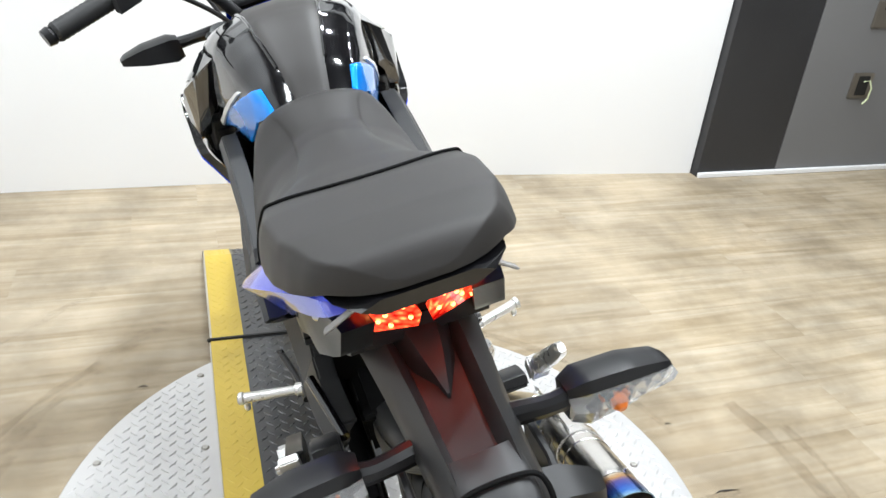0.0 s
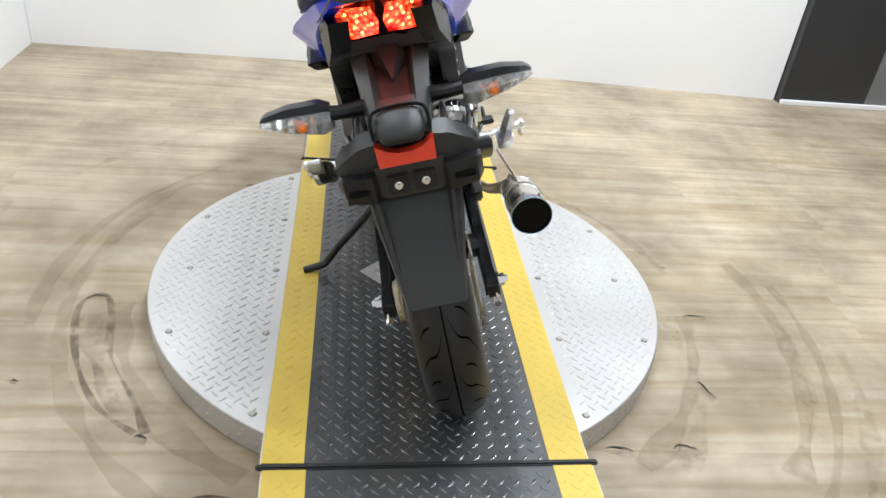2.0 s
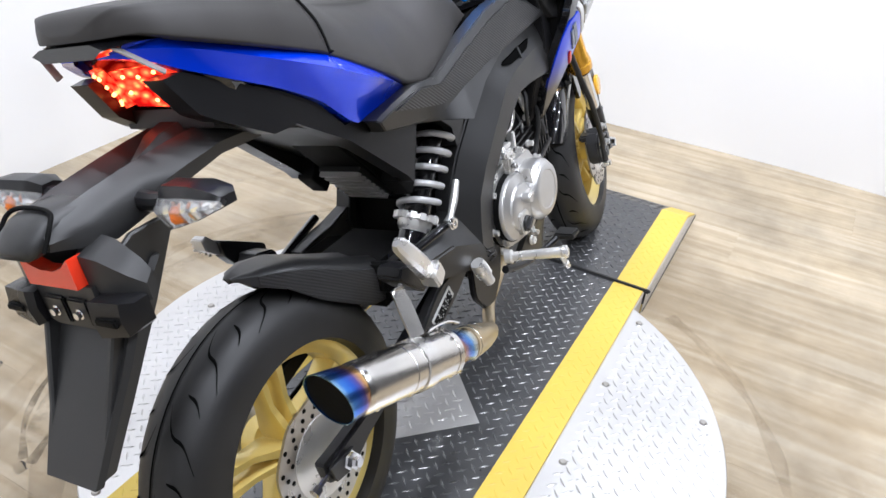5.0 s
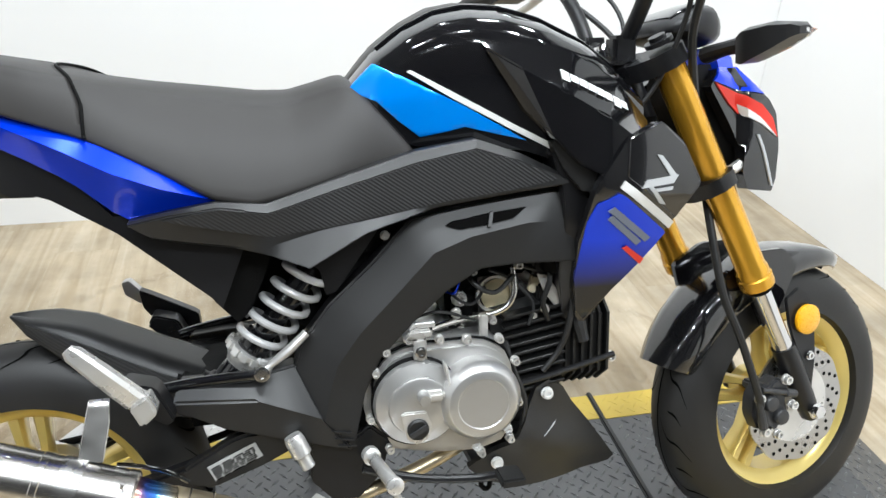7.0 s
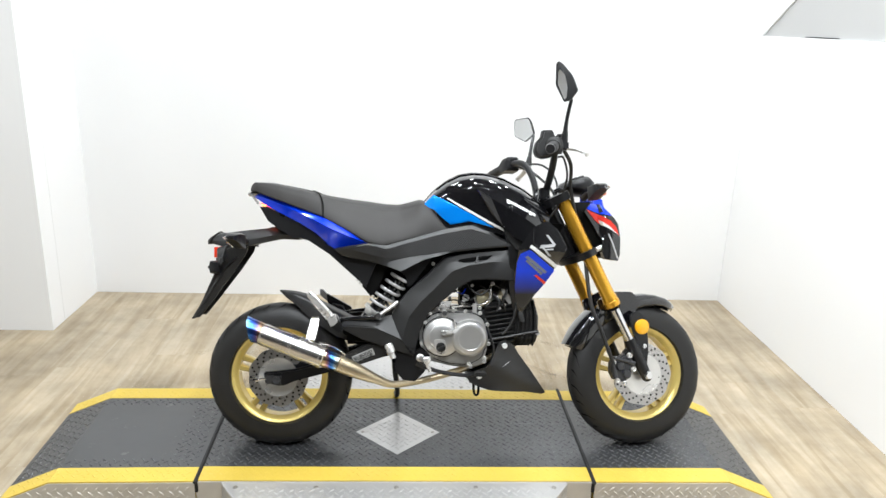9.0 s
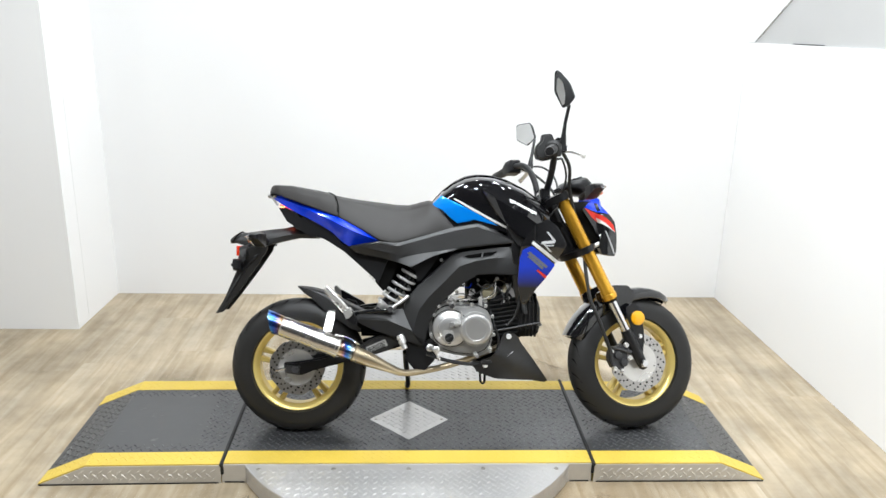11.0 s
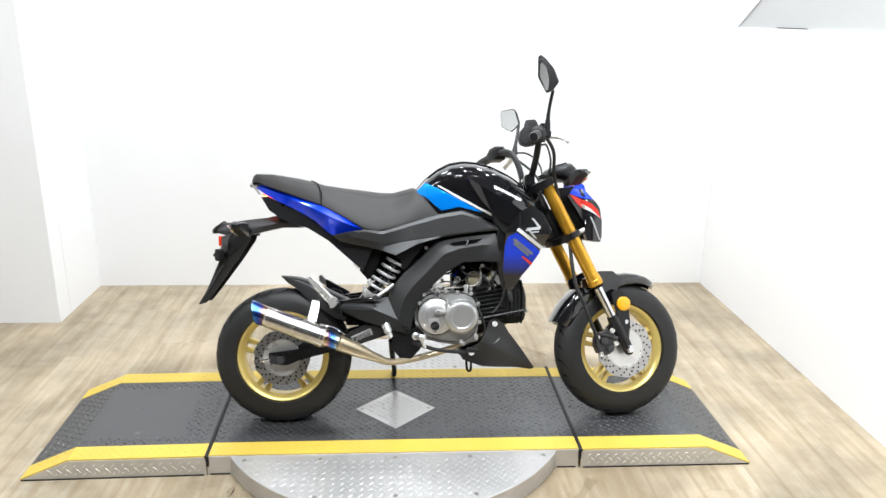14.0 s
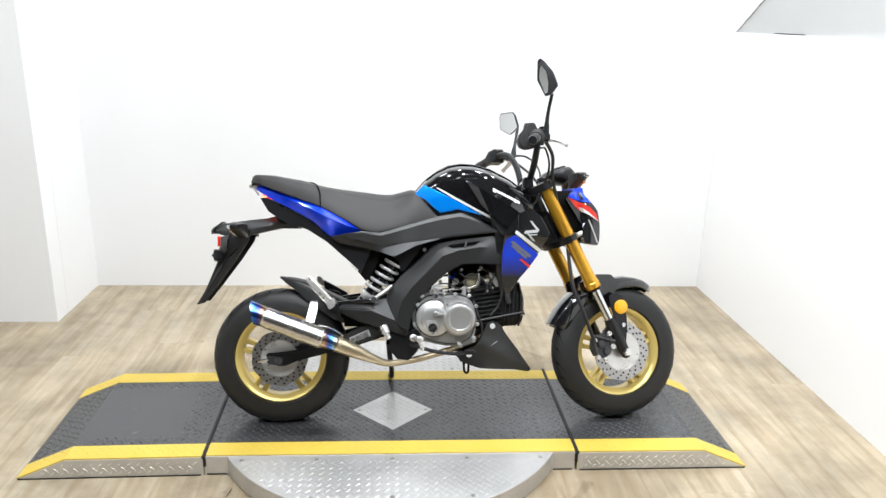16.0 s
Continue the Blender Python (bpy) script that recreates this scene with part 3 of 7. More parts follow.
def soft(poly, k=0.18, n=1):
    """A polygon with its corners cut back."""
    for _ in range(n):
        out = []
        for a, b in zip(poly, poly[1:] + poly[:1]):
            out += [(a[0] + (b[0] - a[0]) * k, a[1] + (b[1] - a[1]) * k), (b[0] - (b[0] - a[0]) * k, b[1] - (b[1] - a[1]) * k)]
        poly = out
    return poly


def panel_bm(poly, vfun, thick, step=0.025, bevel=0.0025, seg=2):
    """A moulded panel: the outline in u, w, bent to v = -vfun(u, w) on the machine's right side, with thickness."""
    bm = bmesh.new()
    bm.faces.new([bm.verts.new((u, 0, w)) for u, w in poly])
    us, ws = [p[0] for p in poly], [p[1] for p in poly]
    for lo, hi, no in ((min(us), max(us), (1, 0, 0)), (min(ws), max(ws), (0, 0, 1))):
        k = lo + step
        while k < hi - step * 0.3:
            bmesh.ops.bisect_plane(bm, geom=bm.verts[:] + bm.edges[:] + bm.faces[:], plane_co=tuple(c * k for c in no), plane_no=no)
            k += step
    for v in bm.verts:
        v.co.y = -vfun(v.co.x, v.co.z)
    front = bm.faces[:]
    ext = bmesh.ops.extrude_face_region(bm, geom=front)
    back = [v for v in ext["geom"] if isinstance(v, bmesh.types.BMVert)]
    bmesh.ops.translate(bm, vec=(0, thick, 0), verts=back)
    bmesh.ops.recalc_face_normals(bm, faces=bm.faces)
    if bevel:
        rim = [e for e in bm.edges if len(e.link_faces) == 2 and e.calc_face_angle(0) > 0.9]
        bmesh.ops.bevel(bm, geom=rim, offset=bevel, segments=seg, affect="EDGES", clamp_overlap=True)
    return bm


def loft_bm(rings, caps=True, closed=True):
    bm = bmesh.new()
    rows = [[bm.verts.new(p) for p in r] for r in rings]
    n = len(rings[0])
    for a, b in zip(rows, rows[1:]):
        for k in range(n if closed else n - 1):
            bm.faces.new((a[k], a[(k + 1) % n], b[(k + 1) % n], b[k]))
    if caps:
        bm.faces.new(rows[0][::-1]), bm.faces.new(rows[-1])
    return bm


def smooth_path(pts, per=6):
    """A curve through the points."""
    p = [Vector(q) for q in pts]
    p = [2 * p[0] - p[1]] + p + [2 * p[-1] - p[-2]]
    out = []
    for a, b, c, d in zip(p, p[1:], p[2:], p[3:]):
        for k in range(per):
            t = k / per
            out.append(0.5 * ((2 * b) + (c - a) * t + (2 * a - 5 * b + 4 * c - d) * t * t + (3 * b - a - 3 * c + d) * t ** 3))
    return out + [p[-2]]


def tube_bm(pts, r, n=10, per=6, flat=1.0):
    """A tube along a smooth path; r may be a list, a radius for each point."""
    path = smooth_path(pts, per) if per > 1 else [Vector(q) for q in pts]
    rs = [r] * len(path) if not isinstance(r, (list, tuple)) else [float(np.interp(k / (len(path) - 1), np.linspace(0, 1, len(r)), r)) for k in range(len(path))]
    rings, side = [], None
    for k, q in enumerate(path):
        d = (path[min(k + 1, len(path) - 1)] - path[max(k - 1, 0)]).normalized()
        if side is None:
            side = d.cross(Vector((0, 0, 1)) if abs(d.z) < 0.9 else Vector((1, 0, 0))).normalized()
        side = (side - d * side.dot(d)).normalized()
        up = d.cross(side)
        rings.append([q + (side * math.cos(2 * math.pi * j / n) + up * math.sin(2 * math.pi * j / n) * flat) * rs[k] for j in range(n)])
    return loft_bm(rings)


def lathe_bm(prof, n=48, closed=False, at=(0, 0, 0)):
    """Turned about the v axis: prof rows are (radius, v)."""
    rings = [[(at[0] + r * math.cos(2 * math.pi * k / n), at[1] + v, at[2] + r * math.sin(2 * math.pi * k / n)) for k in range(n)] for r, v in prof]
    if closed:
        rings.append(rings[0])
        bm = loft_bm(rings, caps=False)
        bmesh.ops.remove_doubles(bm, verts=bm.verts, dist=1e-6)
        return bm
    return loft_bm(rings)


def spin_bm(a, b, prof, n=24):
    """Turned about the line from a to b: prof rows are (radius, share of the way)."""
    a, b = Vector(a), Vector(b)
    d = (b - a).normalized()
    s = d.cross(Vector((0, 1, 0)) if abs(d.y) < 0.9 else Vector((1, 0, 0))).normalized()
    t = d.cross(s)
    return loft_bm([[a.lerp(b, f) + (s * math.cos(2 * math.pi * k / n) + t * math.sin(2 * math.pi * k / n)) * r for k in range(n)] for r, f in prof])


def hexbolt(at, r=0.007, h=0.006, out=-1, material=None, parent=None, name="bolt", turned=False):
    u, v, w = at
    b = lathe_bm([(r * 1.25, 0), (r * 1.25, out * h * 0.3), (r, out * h * 0.32), (r, out * h), (r * 0.55, out * h), (r * 0.5, out * h * 0.6)], 12, at=(u, v, w))
    return fin(name, b, material or CHROME, parent, turned=turned)


def bm_join(*bms):
    out = bmesh.new()
    for b in bms:
        me = bpy.data.meshes.new("joined")
        b.to_mesh(me)
        b.free()
        out.from_mesh(me)
        bpy.data.meshes.remove(me)
    return out


# ---- wheels ----
def wheel(name, R, label, at, turned, wide):
    hub = fin(name, lathe_bm([(0.012, -0.055), (0.034, -0.055), (0.036, -0.03), (0.030, -0.02), (0.030, 0.02), (0.036, 0.03), (0.034, 0.055), (0.012, 0.055)], 28, at=at), GOLD, None, label, turned)
    rb = 0.160
    prof = []
    for k in range(25):
        a = math.pi * (k / 24 - 0.5)
        v = wide * math.sin(a)
        r = rb - 0.004 + (R - rb + 0.004) * max(0.0, math.cos(a)) ** 0.62
        prof.append((r, v))
    prof = [(rb - 0.010, -0.036)] + prof + [(rb - 0.010, 0.036)]
    fin("tyre", lathe_bm(prof, 96, closed=True, at=at), TYRE, hub, "black rubber tyre with curved grooves", turned, 50)
    rim = [(0.163, -0.042), (0.164, -0.040), (0.160, -0.036), (0.152, -0.034), (0.146, -0.026), (0.139, -0.020), (0.139, 0.020), (0.146, 0.026), (0.152, 0.034), (0.160, 0.036), (0.164, 0.040), (0.163, 0.042), (0.157, 0.0425), (0.146, 0.038), (0.138, 0.032), (0.131, 0.024), (0.131, -0.024), (0.138, -0.032), (0.146, -0.038), (0.157, -0.0425)]
    fin("rim", lathe_bm(rim, 96, closed=True, at=at), GOLD, hub, "gold painted cast rim", turned, 40)
    for q in (-1, 1):
        fin("rim_lip", lathe_bm([(0.1645, q * 0.0400), (0.1650, q * 0.0425), (0.1610, q * 0.0440), (0.1580, q * 0.0432), (0.1590, q * 0.0405)], 96, closed=True, at=at), RIMLIP, hub, "bright machined rim edge", turned, 50)
    for k in range(5):
        for q in (-1, 1):
            a0, a1 = radians(72 * k + 20 + q * 16), radians(72 * k + 20 + q * 7)
            bms = []
            pts0 = [(0.028, a0), (0.080, a0 * 0.35 + a1 * 0.65), (0.134, a1)]
            ring = []
            for (r, a), hw, hv in zip(pts0, (0.010, 0.0065, 0.010), (0.030, 0.015, 0.020)):
                c = Vector((math.cos(a) * r, 0, math.sin(a) * r))
                t = Vector((-math.sin(a), 0, math.cos(a)))
                ring.append([Vector(at) + c + t * hw * x + Vector((0, hv * y, 0)) for x, y in ((-1, -0.7), (-0.6, -1), (0.6, -1), (1, -0.7), (1, 0.7), (0.6, 1), (-0.6, 1), (-1, 0.7))])
            fin("spoke", loft_bm(ring), GOLD, hub, "", turned, 50)
    return hub


TYRE = RUBBER
GROOVE = nodes_of("groove_black", (0.004, 0.004, 0.004), 0.9, 0.0, 0.0, 0.0)[0]
REAR_AT, FRONT_AT = (0.0, 0.0, 0.226), (1.155, 0.0, 0.234)
rear = wheel("rear_wheel", 0.2275, "gold cast wheel", REAR_AT, False, 0.056)
front = wheel("front_wheel", 0.231, "gold cast wheel", FRONT_AT, True, 0.051)


def grooves(hub, at, R, turned, tw):
    """Slanting grooves in the tread, as dark inset strips that follow the tyre."""
    rb = 0.160
    surf = lambda v: rb - 0.004 + (R - rb + 0.004) * max(0.0, math.cos(math.asin(max(-1, min(1, v / tw))))) ** 0.62
    verts, faces = [], []
    for k in range(28):
        for q in (-1, 1):
            long = k % 2 == 0
            a0 = 2 * math.pi * (k + (0.5 if q > 0 else 0)) / 28
            t0, t1 = (0.0, 1.0) if long else (0.38, 0.86)
            rows = 11
            for j in range(rows):
                t = t0 + (t1 - t0) * j / (rows - 1)
                v = q * (0.007 + 0.80 * (tw - 0.007) * t)
                a = a0 + 0.34 * t + 0.045 * math.sin(2 * math.pi * t)
                wd = 0.0020 * (0.25 + math.sin(math.pi * (0.06 + 0.88 * j / (rows - 1)))) / R
                r = surf(v) + 0.0013
                for da in (-wd, wd):
                    verts.append((at[0] + r * math.cos(a + da), v, at[2] + r * math.sin(a + da)))
                if j:
                    i = len(verts)
                    faces.append((i - 4, i - 3, i - 1, i - 2))
    base, n = len(verts), 72  # the groove round the crown
    for k in range(n):
        for v in (-0.0013, 0.0013):
            verts.append((at[0] + (surf(v) + 0.0012) * math.cos(2 * math.pi * k / n), v, at[2] + (surf(v) + 0.0012) * math.sin(2 * math.pi * k / n)))
        a, b = base + 2 * k, base + 2 * ((k + 1) % n)
        faces.append((a, a + 1, b + 1, b))
    bm = bmesh.new()
    vs = [bm.verts.new(p) for p in verts]
    for fc in faces:
        bm.faces.new([vs[i] for i in fc])
    return fin("tread_groove", bm, GROOVE, hub, "", turned)


grooves(rear, REAR_AT, 0.2275, False, 0.056)
grooves(front, FRONT_AT, 0.231, True, 0.051)


def brake_disc(hub, at, v, r0, r1, turned, name="brake_disc"):
    n = 72
    bm = bmesh.new()
    wavy = lambda k: r1 * (1 + 0.018 * math.cos(2 * math.pi * k * 9 / n))
    loops = []
    for vv in (v - 0.002, v + 0.002):
        loops.append([bm.verts.new((at[0] + wavy(k) * math.cos(2 * math.pi * k / n), vv, at[2] + wavy(k) * math.sin(2 * math.pi * k / n))) for k in range(n)])
        loops.append([bm.verts.new((at[0] + r0 * math.cos(2 * math.pi * k / n), vv, at[2] + r0 * math.sin(2 * math.pi * k / n))) for k in range(n)])
    o0, i0, o1, i1 = loops
    for k in range(n):
        j = (k + 1) % n
        for q in ((o0[k], o0[j], i0[j], i0[k]), (o1[k], i1[k], i1[j], o1[j]), (o0[k], o1[k], o1[j], o0[j]), (i0[k], i0[j], i1[j], i1[k])):
            bm.faces.new(q)
    d = fin(name, bm, DISC, hub, "steel brake disc with holes", turned)
    for k in range(54):
        a = 2 * math.pi * k / 54
        rr = r0 + (r1 - r0) * (0.82, 0.58, 0.34)[k % 3]
        fin("vent_hole", lathe_bm([(0.0034, -0.0026), (0.0034, 0.0026)], 8, at=(at[0] + rr * math.cos(a), v, at[2] + rr * math.sin(a))), DARK, d, "", turned)
    fin("carrier", lathe_bm([(0.02, v), (r0 + 0.006, v - 0.003), (r0 + 0.006, v + 0.003), (0.02, v + 0.006)], 36, at=(at[0], 0, at[2])), SILVER, d, "", turned)
    return d


brake_disc(rear, REAR_AT, -0.068, 0.055, 0.092, False)
brake_disc(front, FRONT_AT, -0.062, 0.060, 0.100, True)

# ---- seat ----
wt = interp([(-0.100, 0.812), (-0.092, 0.826), (-0.082, 0.834), (-0.022, 0.832), (0.071, 0.816), (0.122, 0.804), (0.152, 0.798), (0.206, 0.790), (0.274, 0.782), (0.329, 0.775), (0.370, 0.774), (0.404, 0.783), (0.432, 0.791), (0.447, 0.791), (0.47, 0.770), (0.50, 0.728), (0.522, 0.697)])
wb = interp([(-0.100, 0.808), (-0.074, 0.806), (-0.039, 0.792), (0.126, 0.733), (0.164, 0.714), (0.215, 0.686), (0.274, 0.651), (0.319, 0.641), (0.345, 0.646), (0.41, 0.663), (0.489, 0.684), (0.522, 0.693)])
hwB = interp([(-0.100, 0.018), (-0.097, 0.036), (-0.090, 0.054), (-0.078, 0.070), (-0.06, 0.087), (-0.03, 0.101), (0.02, 0.114), (0.08, 0.121), (0.15, 0.125), (0.25, 0.136), (0.35, 0.132), (0.42, 0.122), (0.47, 0.108), (0.522, 0.100)])
hwT = interp([(-0.100, 0.012), (-0.097, 0.028), (-0.090, 0.046), (-0.078, 0.062), (-0.06, 0.075), (0.0, 0.096), (0.08, 0.106), (0.13, 0.102), (0.2, 0.070), (0.3, 0.054), (0.38, 0.050), (0.42, 0.058), (0.447, 0.070), (0.47, 0.084), (0.50, 0.094), (0.522, 0.096)])


def seat_ring(u, grow=0.0):
    t, b, B, T = wt(u) + grow, wb(u), hwB(u) + grow, hwT(u) + grow
    k = max(0.0, min(1.0, (0.22 - u) / 0.09))  # the pillion's end is flatter on top
    half = [(0, 1.0), (0.35 * T, 0.985 + 0.009 * k), (0.70 * T, 0.945 + 0.022 * k), (0.92 * T, 0.885 + 0.025 * k), (T, 0.84 + 0.02 * k), (T + (B - T) * 0.30, 0.72), (T + (B - T) * 0.58, 0.56), (T + (B - T) * 0.82, 0.34), (T + (B - T) * 0.96, 0.14), (B, 0.03), (B * 0.97, 0.0), (B * 0.5, 0.0)]
    curve = [(q.x, q.y) for q in smooth_path([(v, f, 0) for v, f in half[:10]], 3)] + half[10:]
    pts = [(v, b + (t - b) * f) for v, f in curve]
    return [(u, v, w) for v, w in pts] + [(u, 0, b)] + [(u, -v, w) for v, w in pts[:0:-1]]


def crown(u):
    """Where the pillion's skin sits proud of the rider's, its front edge bowed backwards in the middle."""
    f = max(0.0, min(1.0, (u + 0.02) / 0.165))
    row = []
    for k, p in enumerate(seat_ring(u, 0.0025)):
        du = 0.045 * f * max(0.0, 1 - (p[1] / 0.118) ** 2)
        row.append((u - du,) + tuple(seat_ring(u - du, 0.0025)[k][1:]))
    return row


seat = fin("seat", loft_bm([seat_ring(u) for u in np.linspace(0.092, 0.522, 50)]), SEATV, None, "black vinyl two-level saddle", angle=85)
fin("pillion_pad", loft_bm([crown(u) for u in [-0.100, -0.0985, -0.097, -0.0945, -0.091, -0.086] + list(np.linspace(-0.080, 0.1365, 30))]), SEATV, seat, "", angle=85)
pip = [Vector(p) + Vector((0.0015, 0, 0.001)) for p in crown(0.137)]
pip = [p for p in pip if p.z > wb(0.137) + 0.002]
half_a = [p for p in pip if p.y >= 0]
half_b = [p for p in pip if p.y < 0]
fin("piping", tube_bm(half_a[::-1] + half_b[::-1], 0.0020, 8, 2), DARK, seat, "black piping")

# ---- tank ----
tt = interp([(0.440, 0.772), (0.450, 0.785), (0.479, 0.819), (0.52, 0.852), (0.561, 0.873), (0.602, 0.880), (0.644, 0.878), (0.70, 0.863), (0.756, 0.836), (0.80, 0.806), (0.84, 0.770)])
tb = interp([(0.440, 0.742), (0.5, 0.705), (0.53, 0.700), (0.58, 0.702), (0.66, 0.692), (0.73, 0.668), (0.84, 0.66)])
tw = interp([(0.440, 0.060), (0.48, 0.082), (0.53, 0.101), (0.6, 0.122), (0.68, 0.140), (0.76, 0.142), (0.84, 0.11)])


tank_side = interp([(0, 0.95), (0.40, 1.0), (0.72, 0.95), (0.80, 0.90), (0.88, 0.79), (0.94, 0.60), (0.98, 0.40), (1, 0)])


def tank_v(u, w):
    return tw(u) * tank_side(max(0.0, min(1.0, (w - tb(u)) / (tt(u) - tb(u)))))


def laid(bm):
    """Lifts what lies on the sloping shoulder of the tank clear of it."""
    for v in bm.verts:
        f = (v.co.z - tb(v.co.x)) / (tt(v.co.x) - tb(v.co.x))
        v.co.z += 0.005 * max(0.0, min(1.0, (f - 0.66) / 0.12))
    return bm


def tank_ring(u):
    fs = [0.0, 0.2, 0.38, 0.42, 0.55, 0.70, 0.74, 0.79, 0.81, 0.86, 0.89, 0.92, 0.965, 0.985, 1.0]
    half = [(tank_v(u, tb(u) + (tt(u) - tb(u)) * f), tb(u) + (tt(u) - tb(u)) * f) for f in fs]
    return [(u, v, w) for v, w in half] + [(u, -v, w) for v, w in half[-2::-1]]


tank = fin("fuel_tank", loft_bm([tank_ring(u) for u in np.linspace(0.44, 0.84, 41)]), GLOSS, None, "gloss black tank shell", angle=24)
# matte spine over the tank
spine = []
for u in np.linspace(0.437, 0.80, 30):
    hw = float(np.interp(u, [0.437, 0.48, 0.54, 0.64, 0.80], [0.022, 0.032, 0.047, 0.060, 0.078]))
    row = []
    for k in range(-5, 6):
        v = hw * k / 5
        lo_w, hi_w = tb(u), tt(u)
        for _ in range(24):
            mid_w = (lo_w + hi_w) / 2
            lo_w, hi_w = (mid_w, hi_w) if tank_v(u, mid_w) > abs(v) else (lo_w, mid_w)
        row.append((u, v, lo_w + 0.0035 * (1 - (abs(k) / 5) ** 6)))
    spine.append(row + [(u, v, w - 0.02) for u, v, w in row[::-1]])
fin("tank_spine", loft_bm(spine), PADGREY, tank, "matte charcoal cover along the tank", angle=60)
blue_poly = [(0.4405, 0.764), (0.477, 0.800), (0.509, 0.790), (0.586, 0.750), (0.663, 0.705), (0.614, 0.717), (0.586, 0.724), (0.562, 0.718), (0.531, 0.712), (0.505, 0.733), (0.479, 0.758), (0.455, 0.768)]
stripe_poly = [(0.517, 0.794), (0.522, 0.796), (0.575, 0.766), (0.645, 0.727), (0.709, 0.693), (0.704, 0.688), (0.641, 0.721), (0.571, 0.760)]
for mir in (False, True):
    fin("blue_flash", laid(panel_bm(blue_poly, lambda u, w: tank_v(u, w) + 0.0034, 0.008, 0.008, 0.001, 1)), TANKBLUE, tank, "metallic blue flash on the tank side, lightened as if lit", mirror=mir, angle=50)
    fin("pinstripe", laid(panel_bm(stripe_poly, lambda u, w: tank_v(u, w) + 0.0040, 0.006, 0.008, 0)), WHITE, tank, "thin white stripe", mirror=mir, angle=50)

for s in (-1, 1):
    bead = [(r[0 if s < 0 else 10][0], r[0 if s < 0 else 10][1] + s * 0.0015, r[0 if s < 0 else 10][2] + 0.0005) for r in spine[4:]]
    fin("spine_bead", tube_bm(bead, 0.0028, 8, 1), GLOSS, tank)

# ---- shrouds beside the tank ----
def strip_bm(rows, thick, cols=26, bevel=0.0):
    """A panel ruled through rows of points, on the machine's right side, with thickness."""
    grid = []
    for r in rows:
        xs = np.linspace(0, 1, len(r))
        grid.append([tuple(float(np.interp(t, xs, [p[k] for p in r])) for k in range(3)) for t in np.linspace(0, 1, cols)])
    bm = bmesh.new()
    vs = [[bm.verts.new((u, -v, w)) for u, v, w in g] for g in grid]
    for a, b in zip(vs, vs[1:]):
        for k in range(cols - 1):
            bm.faces.new((a[k], a[k + 1], b[k + 1], b[k]))
    bmesh.ops.remove_doubles(bm, verts=bm.verts, dist=0.0005)
    ext = bmesh.ops.extrude_face_region(bm, geom=bm.faces[:])
    bmesh.ops.translate(bm, vec=(0, thick, 0), verts=[v for v in ext["geom"] if isinstance(v, bmesh.types.BMVert)])
    if bevel:
        bmesh.ops.recalc_face_normals(bm, faces=bm.faces)
        rim = [e for e in bm.edges if len(e.link_faces) == 2 and e.calc_face_angle(0) > 0.9]
        bmesh.ops.bevel(bm, geom=rim, offset=bevel, segments=2, affect="EDGES", clamp_overlap=True)
    return bm


def rows_v(rows, u, w):
    """The height v of a ruled panel at u, w."""
    at = sorted((float(np.interp(u, [p[0] for p in r], [p[2] for p in r])), float(np.interp(u, [p[0] for p in r], [p[1] for p in r]))) for r in rows)
    return float(np.interp(w, [a[0] for a in at], [a[1] for a in at]))


def fading_blue():
    """Metallic blue that is printed into black towards its foot."""
    m, n, l, b = nodes_of("blue_paint_fading_to_black", (0.0, 0.060, 0.86), 0.30, 0.35, 0.45, 0.3)
    tc, sep, ramp, mix = n.new("ShaderNodeTexCoord"), n.new("ShaderNodeSeparateXYZ"), n.new("ShaderNodeMapRange"), n.new("ShaderNodeMix")
    l.new(tc.outputs["Object"], sep.inputs["Vector"])
    l.new(sep.outputs["Z"], ramp.inputs["Value"])
    ramp.inputs["From Min"].default_value, ramp.inputs["From Max"].default_value = 0.500, 0.575
    mix.data_type = "RGBA"
    mix.inputs["A"].default_value, mix.inputs["B"].default_value = (0.02, 0.021, 0.024, 1), (0.0, 0.052, 0.85, 1)
    l.new(ramp.outputs["Result"], mix.inputs["Factor"])
    l.new(mix.outputs["Result"], b.inputs["Base Color"])
    return m


BLUEFADE = fading_blue()
sh_v = lambda u, w: 0.155 + 0.042 * min(1, max(0, (u - 0.64) / 0.10)) - 0.008 * min(1, max(0, (u - 0.78) / 0.09)) ** 1.5 - 0.05 * max(0, (w - 0.76) / 0.1) - 0.075 * max(0, (0.64 - w) / 0.16)
up_top = [(0.600, 0.098, 0.842), (0.660, 0.116, 0.838), (0.720, 0.136, 0.815), (0.780, 0.146, 0.775), (0.832, 0.134, 0.722)]
up_mid = [(0.610, 0.126, 0.822), (0.650, 0.154, 0.795), (0.700, 0.180, 0.765), (0.750, 0.192, 0.735), (0.806, 0.191, 0.694)]
up_low = [(0.655, 0.148, 0.745), (0.685, 0.172, 0.712), (0.720, 0.181, 0.675), (0.755, 0.191, 0.658), (0.800, 0.192, 0.684)]
lower = [(0.733, 0.648), (0.772, 0.706), (0.818, 0.728), (0.853, 0.700), (0.882, 0.648), (0.868, 0.618), (0.852, 0.591), (0.836, 0.565), (0.790, 0.492), (0.757, 0.436), (0.745, 0.452), (0.733, 0.50), (0.726, 0.57)]
bluep = [(0.730, 0.600), (0.737, 0.627), (0.764, 0.640), (0.775, 0.634), (0.848, 0.578), (0.835, 0.556), (0.812, 0.522), (0.782, 0.484), (0.757, 0.446), (0.742, 0.462), (0.730, 0.52)]
